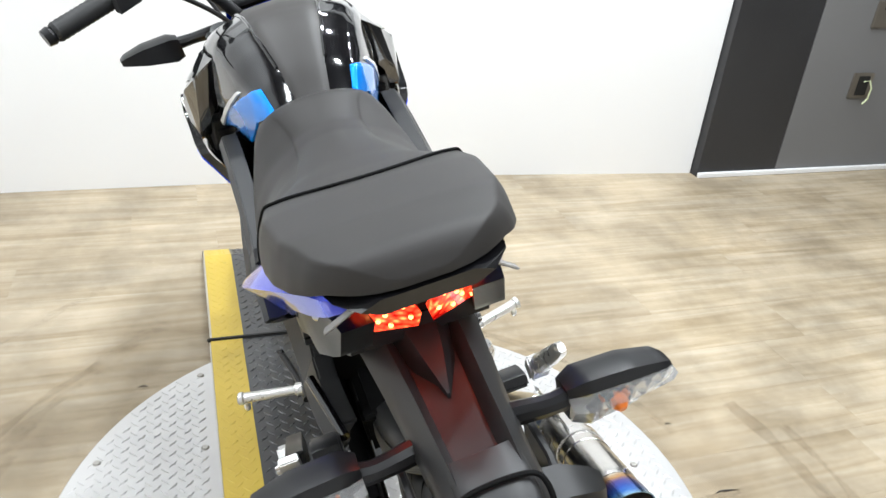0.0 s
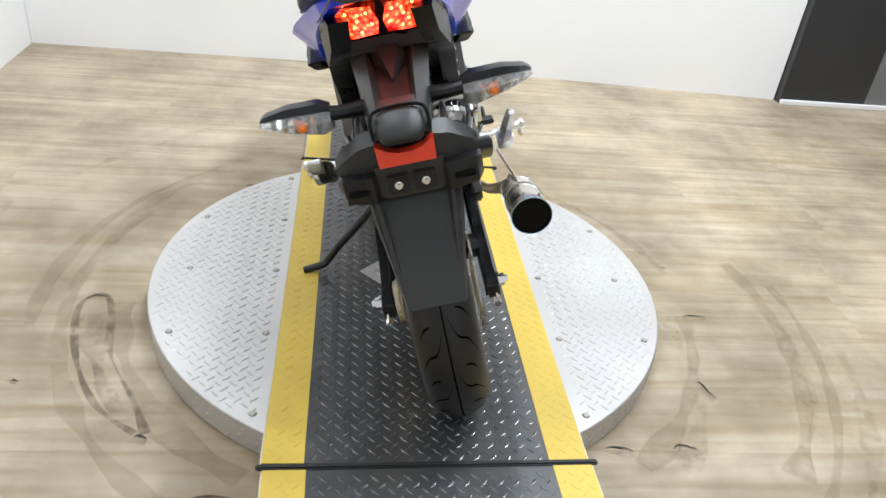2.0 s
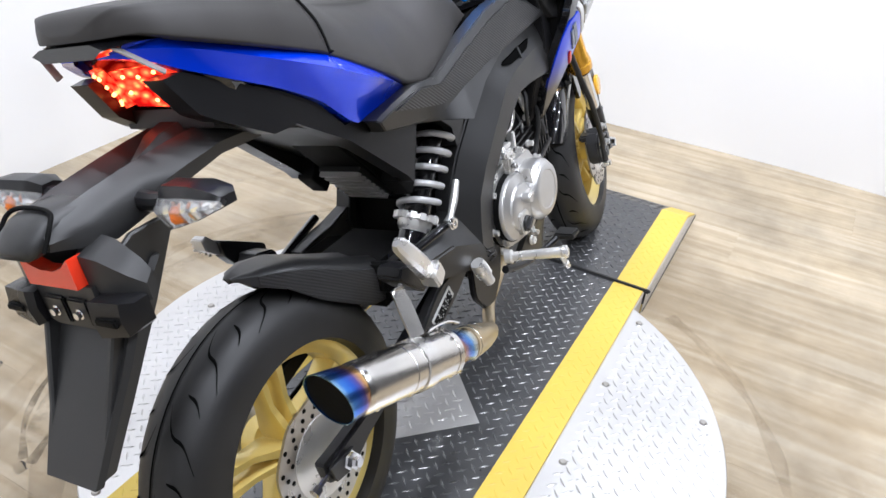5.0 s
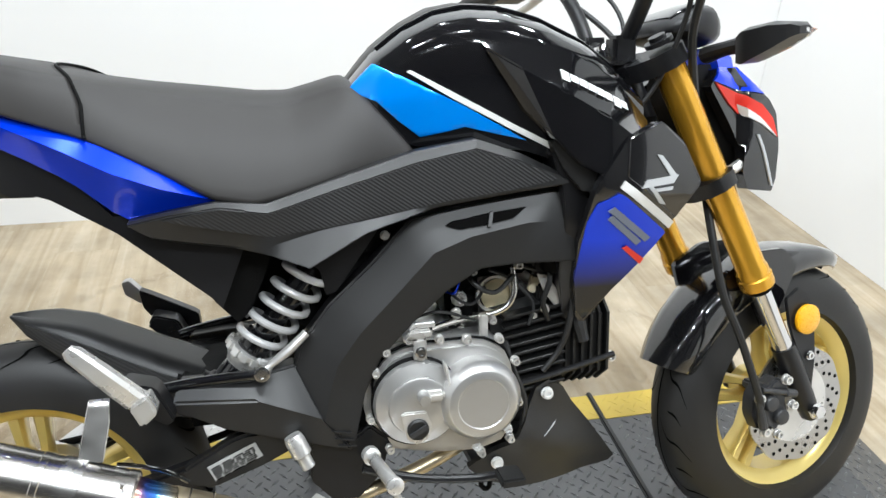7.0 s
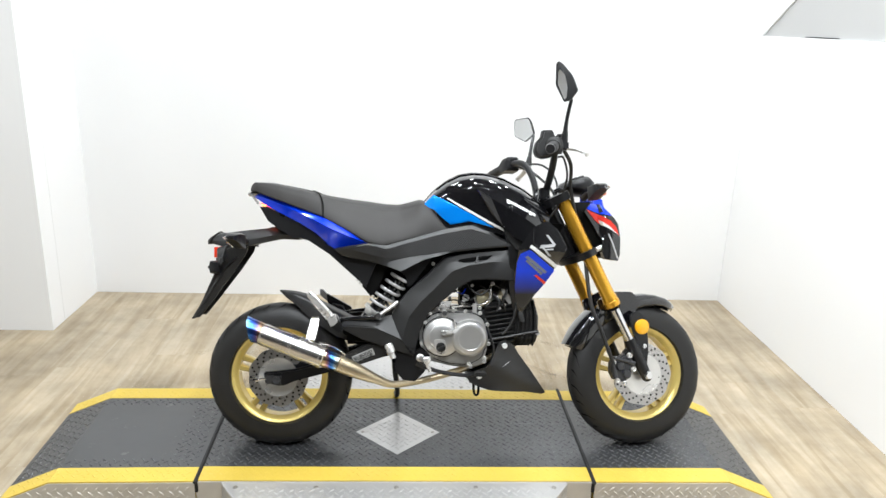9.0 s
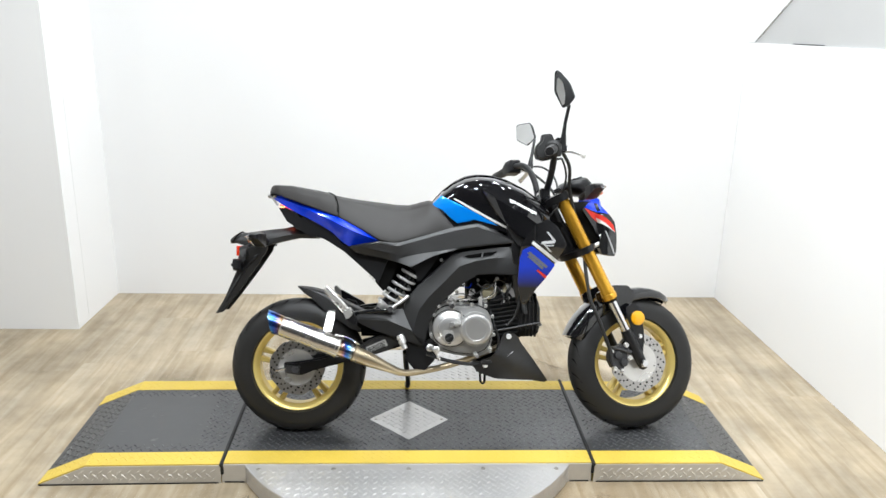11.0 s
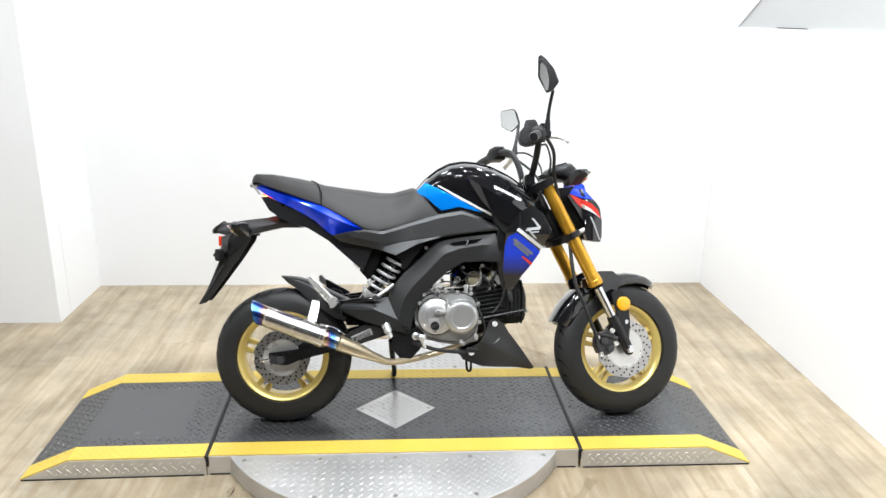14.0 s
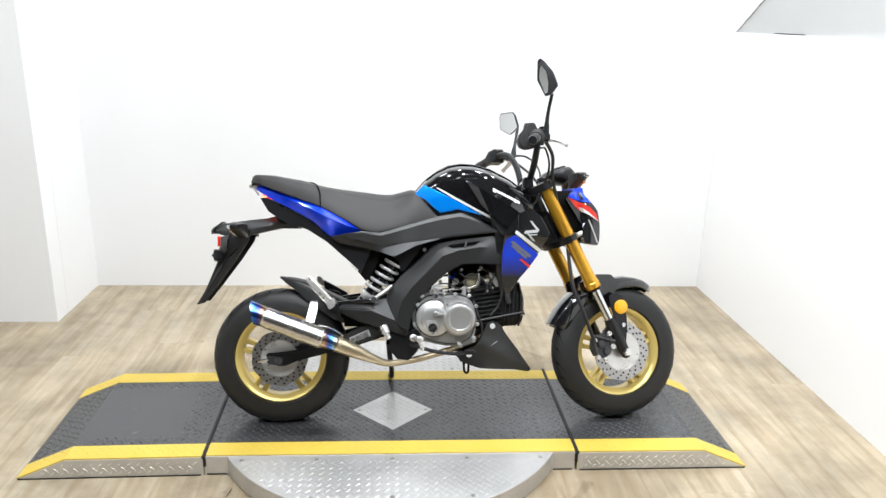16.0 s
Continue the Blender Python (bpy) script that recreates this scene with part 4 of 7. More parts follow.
for mir in (False, True):
    shroud = fin("tank_shroud", strip_bm([up_top, up_mid, up_low], 0.02, 29, 0.002), GLOSS, None, "gloss black side shroud", mirror=mir, angle=16)
    low = fin("lower_shroud", panel_bm(soft(lower, 0.08), sh_v, 0.015, 0.02, 0.004), DARKGLOSS, None, "charcoal and blue lower shroud", mirror=mir)
    fin("grey_panel", panel_bm(soft([(0.774, 0.660), (0.775, 0.708), (0.818, 0.727), (0.851, 0.699), (0.879, 0.648), (0.866, 0.618), (0.857, 0.598)], 0.02), lambda u, w: sh_v(u, w) + 0.0016, 0.004, 0.02, 0.001, 1), GREYGLOSS, low, "charcoal grey upper panel", mirror=mir)
    fin("blue_panel", panel_bm(soft(bluep, 0.06), lambda u, w: sh_v(u, w) + 0.002, 0.005, 0.02, 0.001, 1), BLUEFADE, low, "blue panel fading to black", mirror=mir)
    fin("white_stripe", panel_bm([(0.764, 0.647), (0.770, 0.656), (0.855, 0.593), (0.851, 0.583)], lambda u, w: sh_v(u, w) + 0.0024, 0.004, 0.02, 0), WHITE, low, "white stripe", mirror=mir)
    # the maker's marks, as plain shapes
    for poly in ([(0.812, 0.687), (0.820, 0.685), (0.844, 0.657), (0.835, 0.656)], [(0.845, 0.659), (0.838, 0.649), (0.793, 0.645), (0.800, 0.655)], [(0.795, 0.654), (0.805, 0.650), (0.833, 0.620), (0.824, 0.622)], [(0.812, 0.643), (0.838, 0.6445), (0.836, 0.6405), (0.815, 0.639)]):
        fin("angular_mark", panel_bm(poly, lambda u, w: sh_v(u, w) + 0.0036, 0.004, 0.015, 0), SILVDEC, low, "silver angular mark", mirror=mir)
    for k in range(2):
        o = 0.012 * k
        fin("mark_bar", panel_bm([(0.752 + o * 0.2, 0.617 - o), (0.760, 0.622 - o), (0.824 - o, 0.573 - o * 0.35), (0.818 - o, 0.567 - o * 0.35)], lambda u, w: sh_v(u, w) + 0.0050, 0.006, 0.01, 0), GREYDEC, low, "dull grey stripe", mirror=mir)
    fin("red_mark", panel_bm([(0.786, 0.560), (0.792, 0.563), (0.824, 0.540), (0.820, 0.532)], lambda u, w: sh_v(u, w) + 0.0050, 0.006, 0.01, 0), REDDEC, low, "small red mark", mirror=mir)
    for k in range(8):
        t = k / 8.0
        u0, w0 = 0.698 + 0.089 * t, 0.793 - 0.045 * t
        h = 0.0115 if k in (0, 6) else 0.0085
        fin("letter_bar", panel_bm([(u0, w0), (u0 + 0.0092, w0 - 0.0046), (u0 + 0.0084, w0 - 0.0046 - h), (u0 - 0.001, w0 - h)], lambda u, w: rows_v([up_top, up_mid, up_low], u, w) + 0.0032, 0.005, 0.02, 0), WHITE, shroud, "white lettering bar", mirror=mir)
    # black bracket between the tank and the shroud
    fin("inner_duct", panel_bm(soft([(0.690, 0.692), (0.742, 0.655), (0.750, 0.45), (0.735, 0.44), (0.716, 0.52), (0.708, 0.64)], 0.1), lambda u, w: min(0.150, sh_v(u, w) - 0.014), 0.05, 0.03, 0.003), SATIN, None, "black bracket behind the shroud", mirror=mir)
    bracket = panel_bm(soft([(0.688, 0.704), (0.735, 0.703), (0.776, 0.690), (0.778, 0.662), (0.756, 0.634), (0.728, 0.640), (0.706, 0.668)], 0.05), lambda u, w: 0.163 + 0.25 * (u - 0.73), 0.03, 0.02, 0.004)
    fin("shroud_bracket", bracket, MATTE, None, "angular black bracket under the shroud", mirror=mir)
    fin("bracket_ridge", tube_bm([(0.706, -0.160, 0.704), (0.738, -0.168, 0.705), (0.772, -0.176, 0.694)], 0.003, 8, 4), GLOSS, low, "", mirror=mir)
    fin("shroud_inner", panel_bm(soft([(0.745, 0.70), (0.850, 0.70), (0.850, 0.62), (0.760, 0.46), (0.740, 0.50)], 0.1), lambda u, w: sh_v(u, w) - 0.020, 0.05, 0.05, 0.003), DARK, low, "", mirror=mir)

# ---- tail ----
cowl_top = [(-0.088, 0.034, 0.800), (-0.072, 0.058, 0.799), (-0.052, 0.073, 0.797), (-0.031, 0.080, 0.790), (0.030, 0.099, 0.771), (0.130, 0.119, 0.735), (0.168, 0.123, 0.715), (0.218, 0.127, 0.688), (0.274, 0.126, 0.652)]
cowl_crease = [(-0.087, 0.037, 0.795), (-0.071, 0.064, 0.792), (-0.048, 0.082, 0.786), (-0.022, 0.092, 0.778), (0.040, 0.116, 0.752), (0.112, 0.143, 0.721), (0.165, 0.157, 0.694), (0.215, 0.156, 0.673), (0.274, 0.127, 0.651)]
cowl_flute = [(-0.0855, 0.0385, 0.791), (-0.069, 0.065, 0.786), (-0.0445, 0.082, 0.7745), (-0.009, 0.093, 0.759), (0.051, 0.112, 0.732), (0.113, 0.127, 0.7025), (0.164, 0.133, 0.664), (0.217, 0.136, 0.657), (0.274, 0.126, 0.6505)]
cowl_low = [(-0.084, 0.040, 0.787), (-0.067, 0.066, 0.780), (-0.041, 0.082, 0.763), (0.004, 0.095, 0.740), (0.062, 0.108, 0.712), (0.115, 0.115, 0.681), (0.169, 0.116, 0.632), (0.222, 0.124, 0.641), (0.274, 0.125, 0.650)]
for mir in (False, True):
    cowl = fin("tail_cowl", strip_bm([cowl_top, cowl_crease, cowl_flute, cowl_low], 0.02), BLUE, None, "metallic blue tail cowl", mirror=mir, angle=26)
    under = [(-0.062, 0.758), (-0.040, 0.760), (0.008, 0.736), (0.070, 0.706), (0.119, 0.677), (0.155, 0.636), (0.211, 0.640), (0.276, 0.650), (0.312, 0.612), (0.282, 0.540), (0.270, 0.512), (0.258, 0.527), (0.158, 0.615), (0.080, 0.664), (0.045, 0.664), (-0.009, 0.696), (-0.035, 0.714)]
    fin("tail_side", panel_bm(under, lambda u, w: float(np.interp(u, [-0.06, 0.0, 0.05, 0.16, 0.33], [0.074, 0.088, 0.099, 0.110, 0.118])), 0.03, 0.03, 0.004), SATIN, None, "black underseat side panel", mirror=mir)
    fin("inner_guard", panel_bm([(0.308, 0.616), (0.342, 0.590), (0.322, 0.540), (0.302, 0.498), (0.286, 0.484), (0.258, 0.517), (0.280, 0.545)], lambda u, w: 0.094, 0.03, 0.03, 0.003), DARK, None, "black inner guard", mirror=mir)
# floor of the tail, tail lamp and lens
fin("tail_floor", loft_bm([[(u, s * hv, w + dz) for s, dz in ((-1, 0.01), (1, 0.01), (1, -0.012), (-1, -0.012))] for u, hv, w in ((-0.012, 0.070, 0.704), (0.03, 0.086, 0.688), (0.09, 0.094, 0.668), (0.16, 0.096, 0.634), (0.28, 0.09, 0.555))]), MATTE, None, "matte black tail underside")
slant = lambda w, v=0.0: -0.092 + (0.814 - w) * 0.56 + 0.50 * max(0.0, abs(v) - 0.008)
half_face = [(0.060, 0.796), (0.079, 0.783), (0.088, 0.766), (0.093, 0.748), (0.093, 0.730), (0.086, 0.714), (0.070, 0.704), (0.042, 0.700)]
face = [(-v, w) for v, w in half_face] + half_face[::-1]
end_ring = [[(slant(w) + 0.085, v * 0.98, 0.745 + (w - 0.745) * 0.95) for v, w in face], [(slant(w, v) + 0.014, v, w) for v, w in face], [(slant(w, v * 0.9) + 0.004, v * 0.9, 0.737 + (w - 0.737) * 0.9) for v, w in face]]
lamp = fin("tail_lamp", loft_bm(end_ring), GLOSS, None, "lit red tail lamp in a gloss black housing")
for s in (-1, 1):
    pts = [(0.004, 0.750), (0.012, 0.780), (0.064, 0.777), (0.070, 0.766), (0.053, 0.746), (0.066, 0.719), (0.060, 0.708), (0.008, 0.722)]
    pts = [(v * 0.92, 0.745 + (w - 0.744) * 0.74) for v, w in pts]
    bm = bmesh.new()
    back = [bm.verts.new((slant(w, v) + 0.006, s * v, w)) for v, w in pts]
    fr = [bm.verts.new((slant(w, v) - 0.004, s * v * 0.98, w)) for v, w in pts]
    bm.faces.new(back), bm.faces.new(fr)
    for k in range(len(pts)):
        bm.faces.new((back[k], back[(k + 1) % 8], fr[(k + 1) % 8], fr[k]))
    lens = fin("lens", bm, LED, lamp, "glowing red lens")
    for v, w in ((0.020, 0.770), (0.034, 0.766), (0.052, 0.769), (0.036, 0.752), (0.043, 0.737), (0.057, 0.717), (0.032, 0.727), (0.014, 0.745)):
        v, w = v * 0.92, 0.745 + (w - 0.744) * 0.74
        b = bmesh.new()
        bmesh.ops.create_uvsphere(b, u_segments=8, v_segments=6, radius=0.0024)
        bmesh.ops.translate(b, verts=b.verts, vec=(slant(w, v) - 0.0038, s * v, w))
        fin("led", b, LEDCORE, lens)
fin("tail_visor", loft_bm([[(u, v * h, w + dz) for v, dz in ((-1, 0), (-0.7, 0.006), (0.7, 0.006), (1, 0), (0.7, -0.008), (-0.7, -0.008))] for u, h, w in ((-0.040, 0.084, 0.796), (-0.080, 0.074, 0.800), (-0.102, 0.056, 0.799))]), GLOSS, lamp, "gloss black lip over the lamp")

for mir in (False, True):
    flank = panel_bm([(-0.096, 0.799), (-0.087, 0.799), (-0.060, 0.768), (-0.066, 0.764)], lambda u, w: 0.060 + 0.80 * (0.80 - w), 0.004, 0.02, 0.001, 1)
    fin("lens_flank", flank, FROST, lamp, "pale clear flank of the lamp", mirror=mir)

# ---- rear mudguard arm, plate holder, signals, flap ----
arm_rows = []
for u, hv, wtop, wbot in ((0.06, 0.060, 0.690, 0.655), (0.0, 0.055, 0.692, 0.656), (-0.05, 0.050, 0.688, 0.645), (-0.10, 0.046, 0.682, 0.632), (-0.150, 0.043, 0.675, 0.622), (-0.190, 0.040, 0.668, 0.632), (-0.214, 0.034, 0.660, 0.640)):
    arm_rows.append([(u, v * hv, wbot + (wtop - wbot) * f) for v, f in ((-1, 0.05), (-1.08, 0.45), (-0.92, 0.80), (-0.68, 1.06), (-0.58, 0.92), (-0.46, 0.62), (0.46, 0.62), (0.58, 0.92), (0.68, 1.06), (0.92, 0.80), (1.08, 0.45), (1, 0.05))])
guard = fin("rear_mudguard", loft_bm(arm_rows), GUARDPL, None, "satin black rear mudguard arm")
keel = loft_bm([[(u, -h, w - 0.020), (u, -h * 0.55, w), (u, h * 0.55, w), (u, h, w - 0.020)] for u, h, w in ((0.050, 0.034, 0.704), (0.000, 0.030, 0.702), (-0.040, 0.021, 0.694), (-0.082, 0.002, 0.672))])
fin("arm_keel", keel, GUARDPL, guard, "faceted wedge on top of the arm", angle=20)
hood_rows = []
for u, hv, w, low in ((-0.160, 0.034, 0.672, 0.022), (-0.190, 0.034, 0.672, 0.026), (-0.210, 0.033, 0.668, 0.028), (-0.224, 0.032, 0.660, 0.022), (-0.233, 0.029, 0.652, 0.014), (-0.236, 0.024, 0.647, 0.007)):
    hood_rows.append([(u + 0.006 * abs(v) ** 3, v * hv, w - low * f) for v, f in ((-0.75, 1), (-0.93, 0.75), (-1, 0.4), (-0.93, 0.1), (-0.75, -0.04), (-0.4, -0.1), (0, -0.12), (0.4, -0.1), (0.75, -0.04), (0.93, 0.1), (1, 0.4), (0.93, 0.75), (0.75, 1))])
hood = fin("hood", loft_bm(hood_rows), GUARDPL, guard, "rounded hood over the plate lamp", angle=60)
fin("hood_loop", tube_bm([(-0.222, 0.037, 0.644), (-0.208, 0.038, 0.664), (-0.198, 0.030, 0.674), (-0.196, 0, 0.677), (-0.198, -0.030, 0.674), (-0.208, -0.038, 0.664), (-0.222, -0.037, 0.644)], 0.0024, 8, 5), DARK, hood, "thin black loop")
fin("red_reflector", loft_bm([[(u, v, w) for v, w in ((-0.040, 0.630), (-0.039, 0.597), (0.039, 0.597), (0.040, 0.630), (0.026, 0.620), (0.010, 0.615), (-0.010, 0.615), (-0.026, 0.620))] for u in (-0.192, -0.208)]), REDREFL, guard, "red reflector")
holder = fin("plate_holder", loft_bm([[(u, v, w) for v, w in ((-0.048, 0.596), (-0.048, 0.552), (-0.035, 0.546), (0.035, 0.546), (0.048, 0.552), (0.048, 0.596))] for u in (-0.160, -0.196, -0.200)]), GUARDPL, guard, "black plate holder, no plate mounted")
for s in (-1, 1):
    wing = loft_bm([[(-0.166, s * v0, w0 + 0.004), (-0.166, s * v1, w1 + 0.004), (-0.196 + dx, s * v1, w1 - 0.006), (-0.196 + dx, s * v0, w0 - 0.006)] for v0, v1, w0, w1, dx in ((0.040, 0.040, 0.600, 0.634, 0.0), (0.062, 0.062, 0.588, 0.630, 0.002), (0.090, 0.090, 0.584, 0.612, 0.010), (0.100, 0.100, 0.582, 0.600, 0.020))])
    fin("holder_wing", wing, GUARDPL, holder, "slanting wing of the plate holder")
    lug = loft_bm([[(-0.180, s * v, w1), (u, s * v, w1), (u - 0.003, s * v, (w0 + w1) / 2), (u, s * v, w0), (-0.180, s * v, w0)] for v, u, w0, w1 in ((0.046, -0.206, 0.549, 0.585), (0.052, -0.212, 0.547, 0.588), (0.092, -0.208, 0.552, 0.588), (0.100, -0.196, 0.558, 0.584))])
    fin("holder_lug", lug, SATIN, holder, "satin black end of the plate holder")
    fin("holder_slot", box_bm(-0.2165, -0.205, s * 0.058, s * 0.088, 0.564, 0.573, 0.002), DARK, holder)
    fin("plate_pad", box_bm(-0.2045, -0.198, s * 0.003, s * 0.034, 0.552, 0.582, 0.002), SATIN, holder)
    bmb = spin_bm((-0.202, s * 0.019, 0.566), (-0.210, s * 0.019, 0.566), [(0.006, 0), (0.006, 0.4), (0.004, 0.45), (0.004, 1)], 12)
    fin("bolt", bmb, CHROME, holder)
flap_rows = []
for u, hv, w in ((-0.135, 0.070, 0.600), (-0.175, 0.070, 0.560), (-0.205, 0.064, 0.510), (-0.240, 0.053, 0.455), (-0.272, 0.044, 0.404)):
    flap_rows.append([(u + dx, v * hv, w) for v, dx in ((-1, 0.004), (-0.93, -0.004), (0.93, -0.004), (1, 0.004), (0.93, 0.006), (-0.93, 0.006))])
fin("mud_flap", loft_bm(flap_rows), GUARDPL, guard, "long black mud flap")
flap_web = [(-0.098, 0.632), (-0.104, 0.612), (-0.143, 0.552), (-0.208, 0.462), (-0.250, 0.408), (-0.268, 0.408), (-0.238, 0.470), (-0.205, 0.545), (-0.186, 0.612), (-0.150, 0.632)]
for mir in (False, True):
    fin("flap_web", panel_bm(flap_web, lambda u, w: 0.045 + 0.1 * max(0, w - 0.42), 0.008, 0.05, 0.002, 1), GUARDPL, guard, mirror=mir)


def turn_signal(parent, root, tip, front_facing, turned, mirror, label, start=0.45, fat=1.0):
    """A slim signal on a stalk, along v from root to tip; its lens looks along the machine."""
    ru, rv, rw = root
    tu, tv, tw_ = tip
    stalk = fin("signal_stalk", tube_bm([(ru, rv, rw), ((ru + tu) / 2, (rv * 0.72 + tv * 0.28), rw + 0.004), (ru + (tu - ru) * (start + 0.08), rv + (tv - rv) * (start + 0.08), rw + (tw_ - rw) * (start + 0.08))], [0.012, 0.010, 0.012], 10, 4), SATIN, parent, "", turned, mirror=mirror)
    v0, v1 = rv * (1 - start) + tv * start, tv
    d = 1 if front_facing else -1
    rows, lrows, mrows = [], [], []
    stations = [(0.0, 0.014, 0.014, -0.024), (0.15, 0.020, 0.020, -0.028)] + [(0.15 + 0.45 * k / 6, 0.020, 0.020 - 0.002 * k / 6, -0.028 + 0.010 * k / 6) for k in range(1, 6)] + [(0.6, 0.020, 0.018, -0.018), (0.68, 0.019, 0.016, -0.0155), (0.76, 0.018, 0.014, -0.013), (0.84, 0.017, 0.012, -0.0105), (0.92, 0.016, 0.010, -0.008), (1.0, 0.010, 0.004, -0.006)]
    for idx, (f, hw, up, dn) in enumerate(stations):
        g = start + (1 - start) * f
        hw, up, dn = hw * fat, up * fat, dn * fat
        v, u, w = v0 + (v1 - v0) * f, ru + (tu - ru) * g, rw + (tw_ - rw) * g
        rows.append([(u - d * hw, v, w + dn), (u - d * hw, v, w + up * 0.7), (u - d * hw * 0.3, v, w + up), (u + d * hw * 0.7, v, w + up), (u + d * hw, v, w + up * 0.3), (u + d * hw * 0.6, v, w + dn * 0.92)])
        lrows.append([(u + d * hw * 0.95, v, w + up * 0.45), (u + d * (hw + 0.009), v, w + dn * 0.1), (u + d * hw * 1.0, v, w + dn * 0.85), (u + d * hw * 0.9, v, w + dn * 0.8), (u + d * hw * 0.9, v, w)])
        hw = hw * (0.6 if f in (0.0, 1.0) else 1.0) - (0.0035 if idx % 2 else 0.0)
        mrows.append([(u + d * hw * 0.2, v, w + up * 0.38), (u + d * (hw * 1.0 + 0.001), v, w + up * 0.36), (u + d * (hw * 1.0 + 0.002), v, w + dn * 0.2), (u + d * (hw * 0.85 + 0.002), v, w + dn * 0.80), (u + d * hw * 0.2, v, w + dn * 0.5)])
    body = fin("signal_body", loft_bm(rows), SATIN, parent, label, turned, mirror=mirror)
    fin("lens", loft_bm(lrows), CLEAR, body, "clear lens", turned, mirror=mirror)
    fin("reflector", loft_bm(mrows), CHROME, body, "faceted silvered reflector", turned, mirror=mirror, angle=8)
    vm, um, wm = v0 + (v1 - v0) * 0.42, ru + (tu - ru) * 0.62 + d * 0.009, rw + (tw_ - rw) * 0.62
    b = spin_bm((um + d * 0.004, vm, wm - 0.004), (um + d * 0.020, vm, wm - 0.010), [(0.003, 0), (0.008, 0.3), (0.008, 0.7), (0.004, 1)], 10)
    fin("bulb", b, AMBERIN, body, "orange bulb", turned, mirror=mirror)


for mir in (False, True):
    turn_signal(guard, (-0.108, -0.040, 0.648), (-0.128, -0.190, 0.664), False, False, mir, "black rear turn signal with clear lens", 0.36)

# ---- side covers and frame ----
cov_v = lambda u: float(np.interp(u, [0.17, 0.28, 0.45, 0.60, 0.72], [0.149, 0.149, 0.145, 0.150, 0.151]))
cov_top = [(0.175, 0.634), (0.219, 0.643), (0.276, 0.651), (0.333, 0.645), (0.422, 0.671), (0.517, 0.699), (0.594, 0.711), (0.652, 0.690), (0.718, 0.657)]
cov_edge = [(0.176, 0.631), (0.220, 0.639), (0.278, 0.645), (0.335, 0.635), (0.425, 0.661), (0.520, 0.687), (0.592, 0.700), (0.649, 0.682), (0.716, 0.654)]
cov_fold = [(0.196, 0.614), (0.239, 0.605), (0.289, 0.597), (0.335, 0.594), (0.405, 0.612), (0.470, 0.622), (0.545, 0.634), (0.641, 0.645), (0.715, 0.650)]
cov_foot = [(0.197, 0.612), (0.240, 0.602), (0.290, 0.593), (0.334, 0.582), (0.378, 0.568), (0.450, 0.604), (0.538, 0.628), (0.641, 0.641), (0.714, 0.648)]
fold_out = [-0.010, -0.011, -0.010, -0.003, 0.001, 0.001, 0.001, 0.001, 0.001]
foot_out = [-0.016, -0.017, -0.015, -0.002, 0.022, 0.014, 0.0, 0.0, 0.0]
cover_rows = [[(u, cov_v(u) - 0.007, w) for u, w in cov_top], [(u, cov_v(u), w) for u, w in cov_edge], [(u, cov_v(u) + o, w) for (u, w), o in zip(cov_fold, fold_out)], [(u, cov_v(u) + o, w) for (u, w), o in zip(cov_foot, foot_out)]]
inlay_rows = [[(u, cov_v(u) + 0.0016, w - 0.0015) for u, w in [(0.214, 0.6355)] + cov_edge[2:8] + [(0.698, 0.6605)]], [(u, cov_v(u) + (0.0026 if u > 0.34 else -0.002 if u > 0.23 else 0.0012), w + 0.001) for u, w in [(0.216, 0.6320), (0.287, 0.615), (0.336, 0.604)] + cov_fold[4:8] + [(0.696, 0.6540)]]]
spar_out = [(0.755, 0.132, 0.645), (0.671, 0.130, 0.637), (0.571, 0.128, 0.624), (0.511, 0.122, 0.612), (0.457, 0.116, 0.554), (0.400, 0.114, 0.503), (0.362, 0.112, 0.455), (0.352, 0.114, 0.425), (0.345, 0.116, 0.405)]
spar_mid = [(0.755, 0.145, 0.600), (0.660, 0.147, 0.600), (0.585, 0.149, 0.588), (0.535, 0.149, 0.570), (0.485, 0.145, 0.518), (0.437, 0.142, 0.470), (0.405, 0.140, 0.427), (0.392, 0.141, 0.385), (0.385, 0.142, 0.350)]
spar_in = [(0.754, 0.143, 0.541), (0.645, 0.144, 0.545), (0.599, 0.145, 0.543), (0.552, 0.144, 0.516), (0.504, 0.141, 0.474), (0.462, 0.138, 0.430), (0.440, 0.137, 0.384), (0.430, 0.138, 0.345), (0.422, 0.139, 0.308)]
piv_out = [(0.205, 0.108, 0.414), (0.250, 0.112, 0.416), (0.300, 0.115, 0.417), (0.354, 0.116, 0.428)]
piv_mid = [(0.200, 0.128, 0.398), (0.250, 0.136, 0.397), (0.300, 0.140, 0.394), (0.385, 0.143, 0.358)]
piv_in = [(0.196, 0.126, 0.388), (0.260, 0.134, 0.356), (0.330, 0.138, 0.334), (0.420, 0.140, 0.306)]
spar_v = lambda u, w: rows_v([[p for p in r[::-1]] for r in (spar_out, spar_mid, spar_in)], u, w)


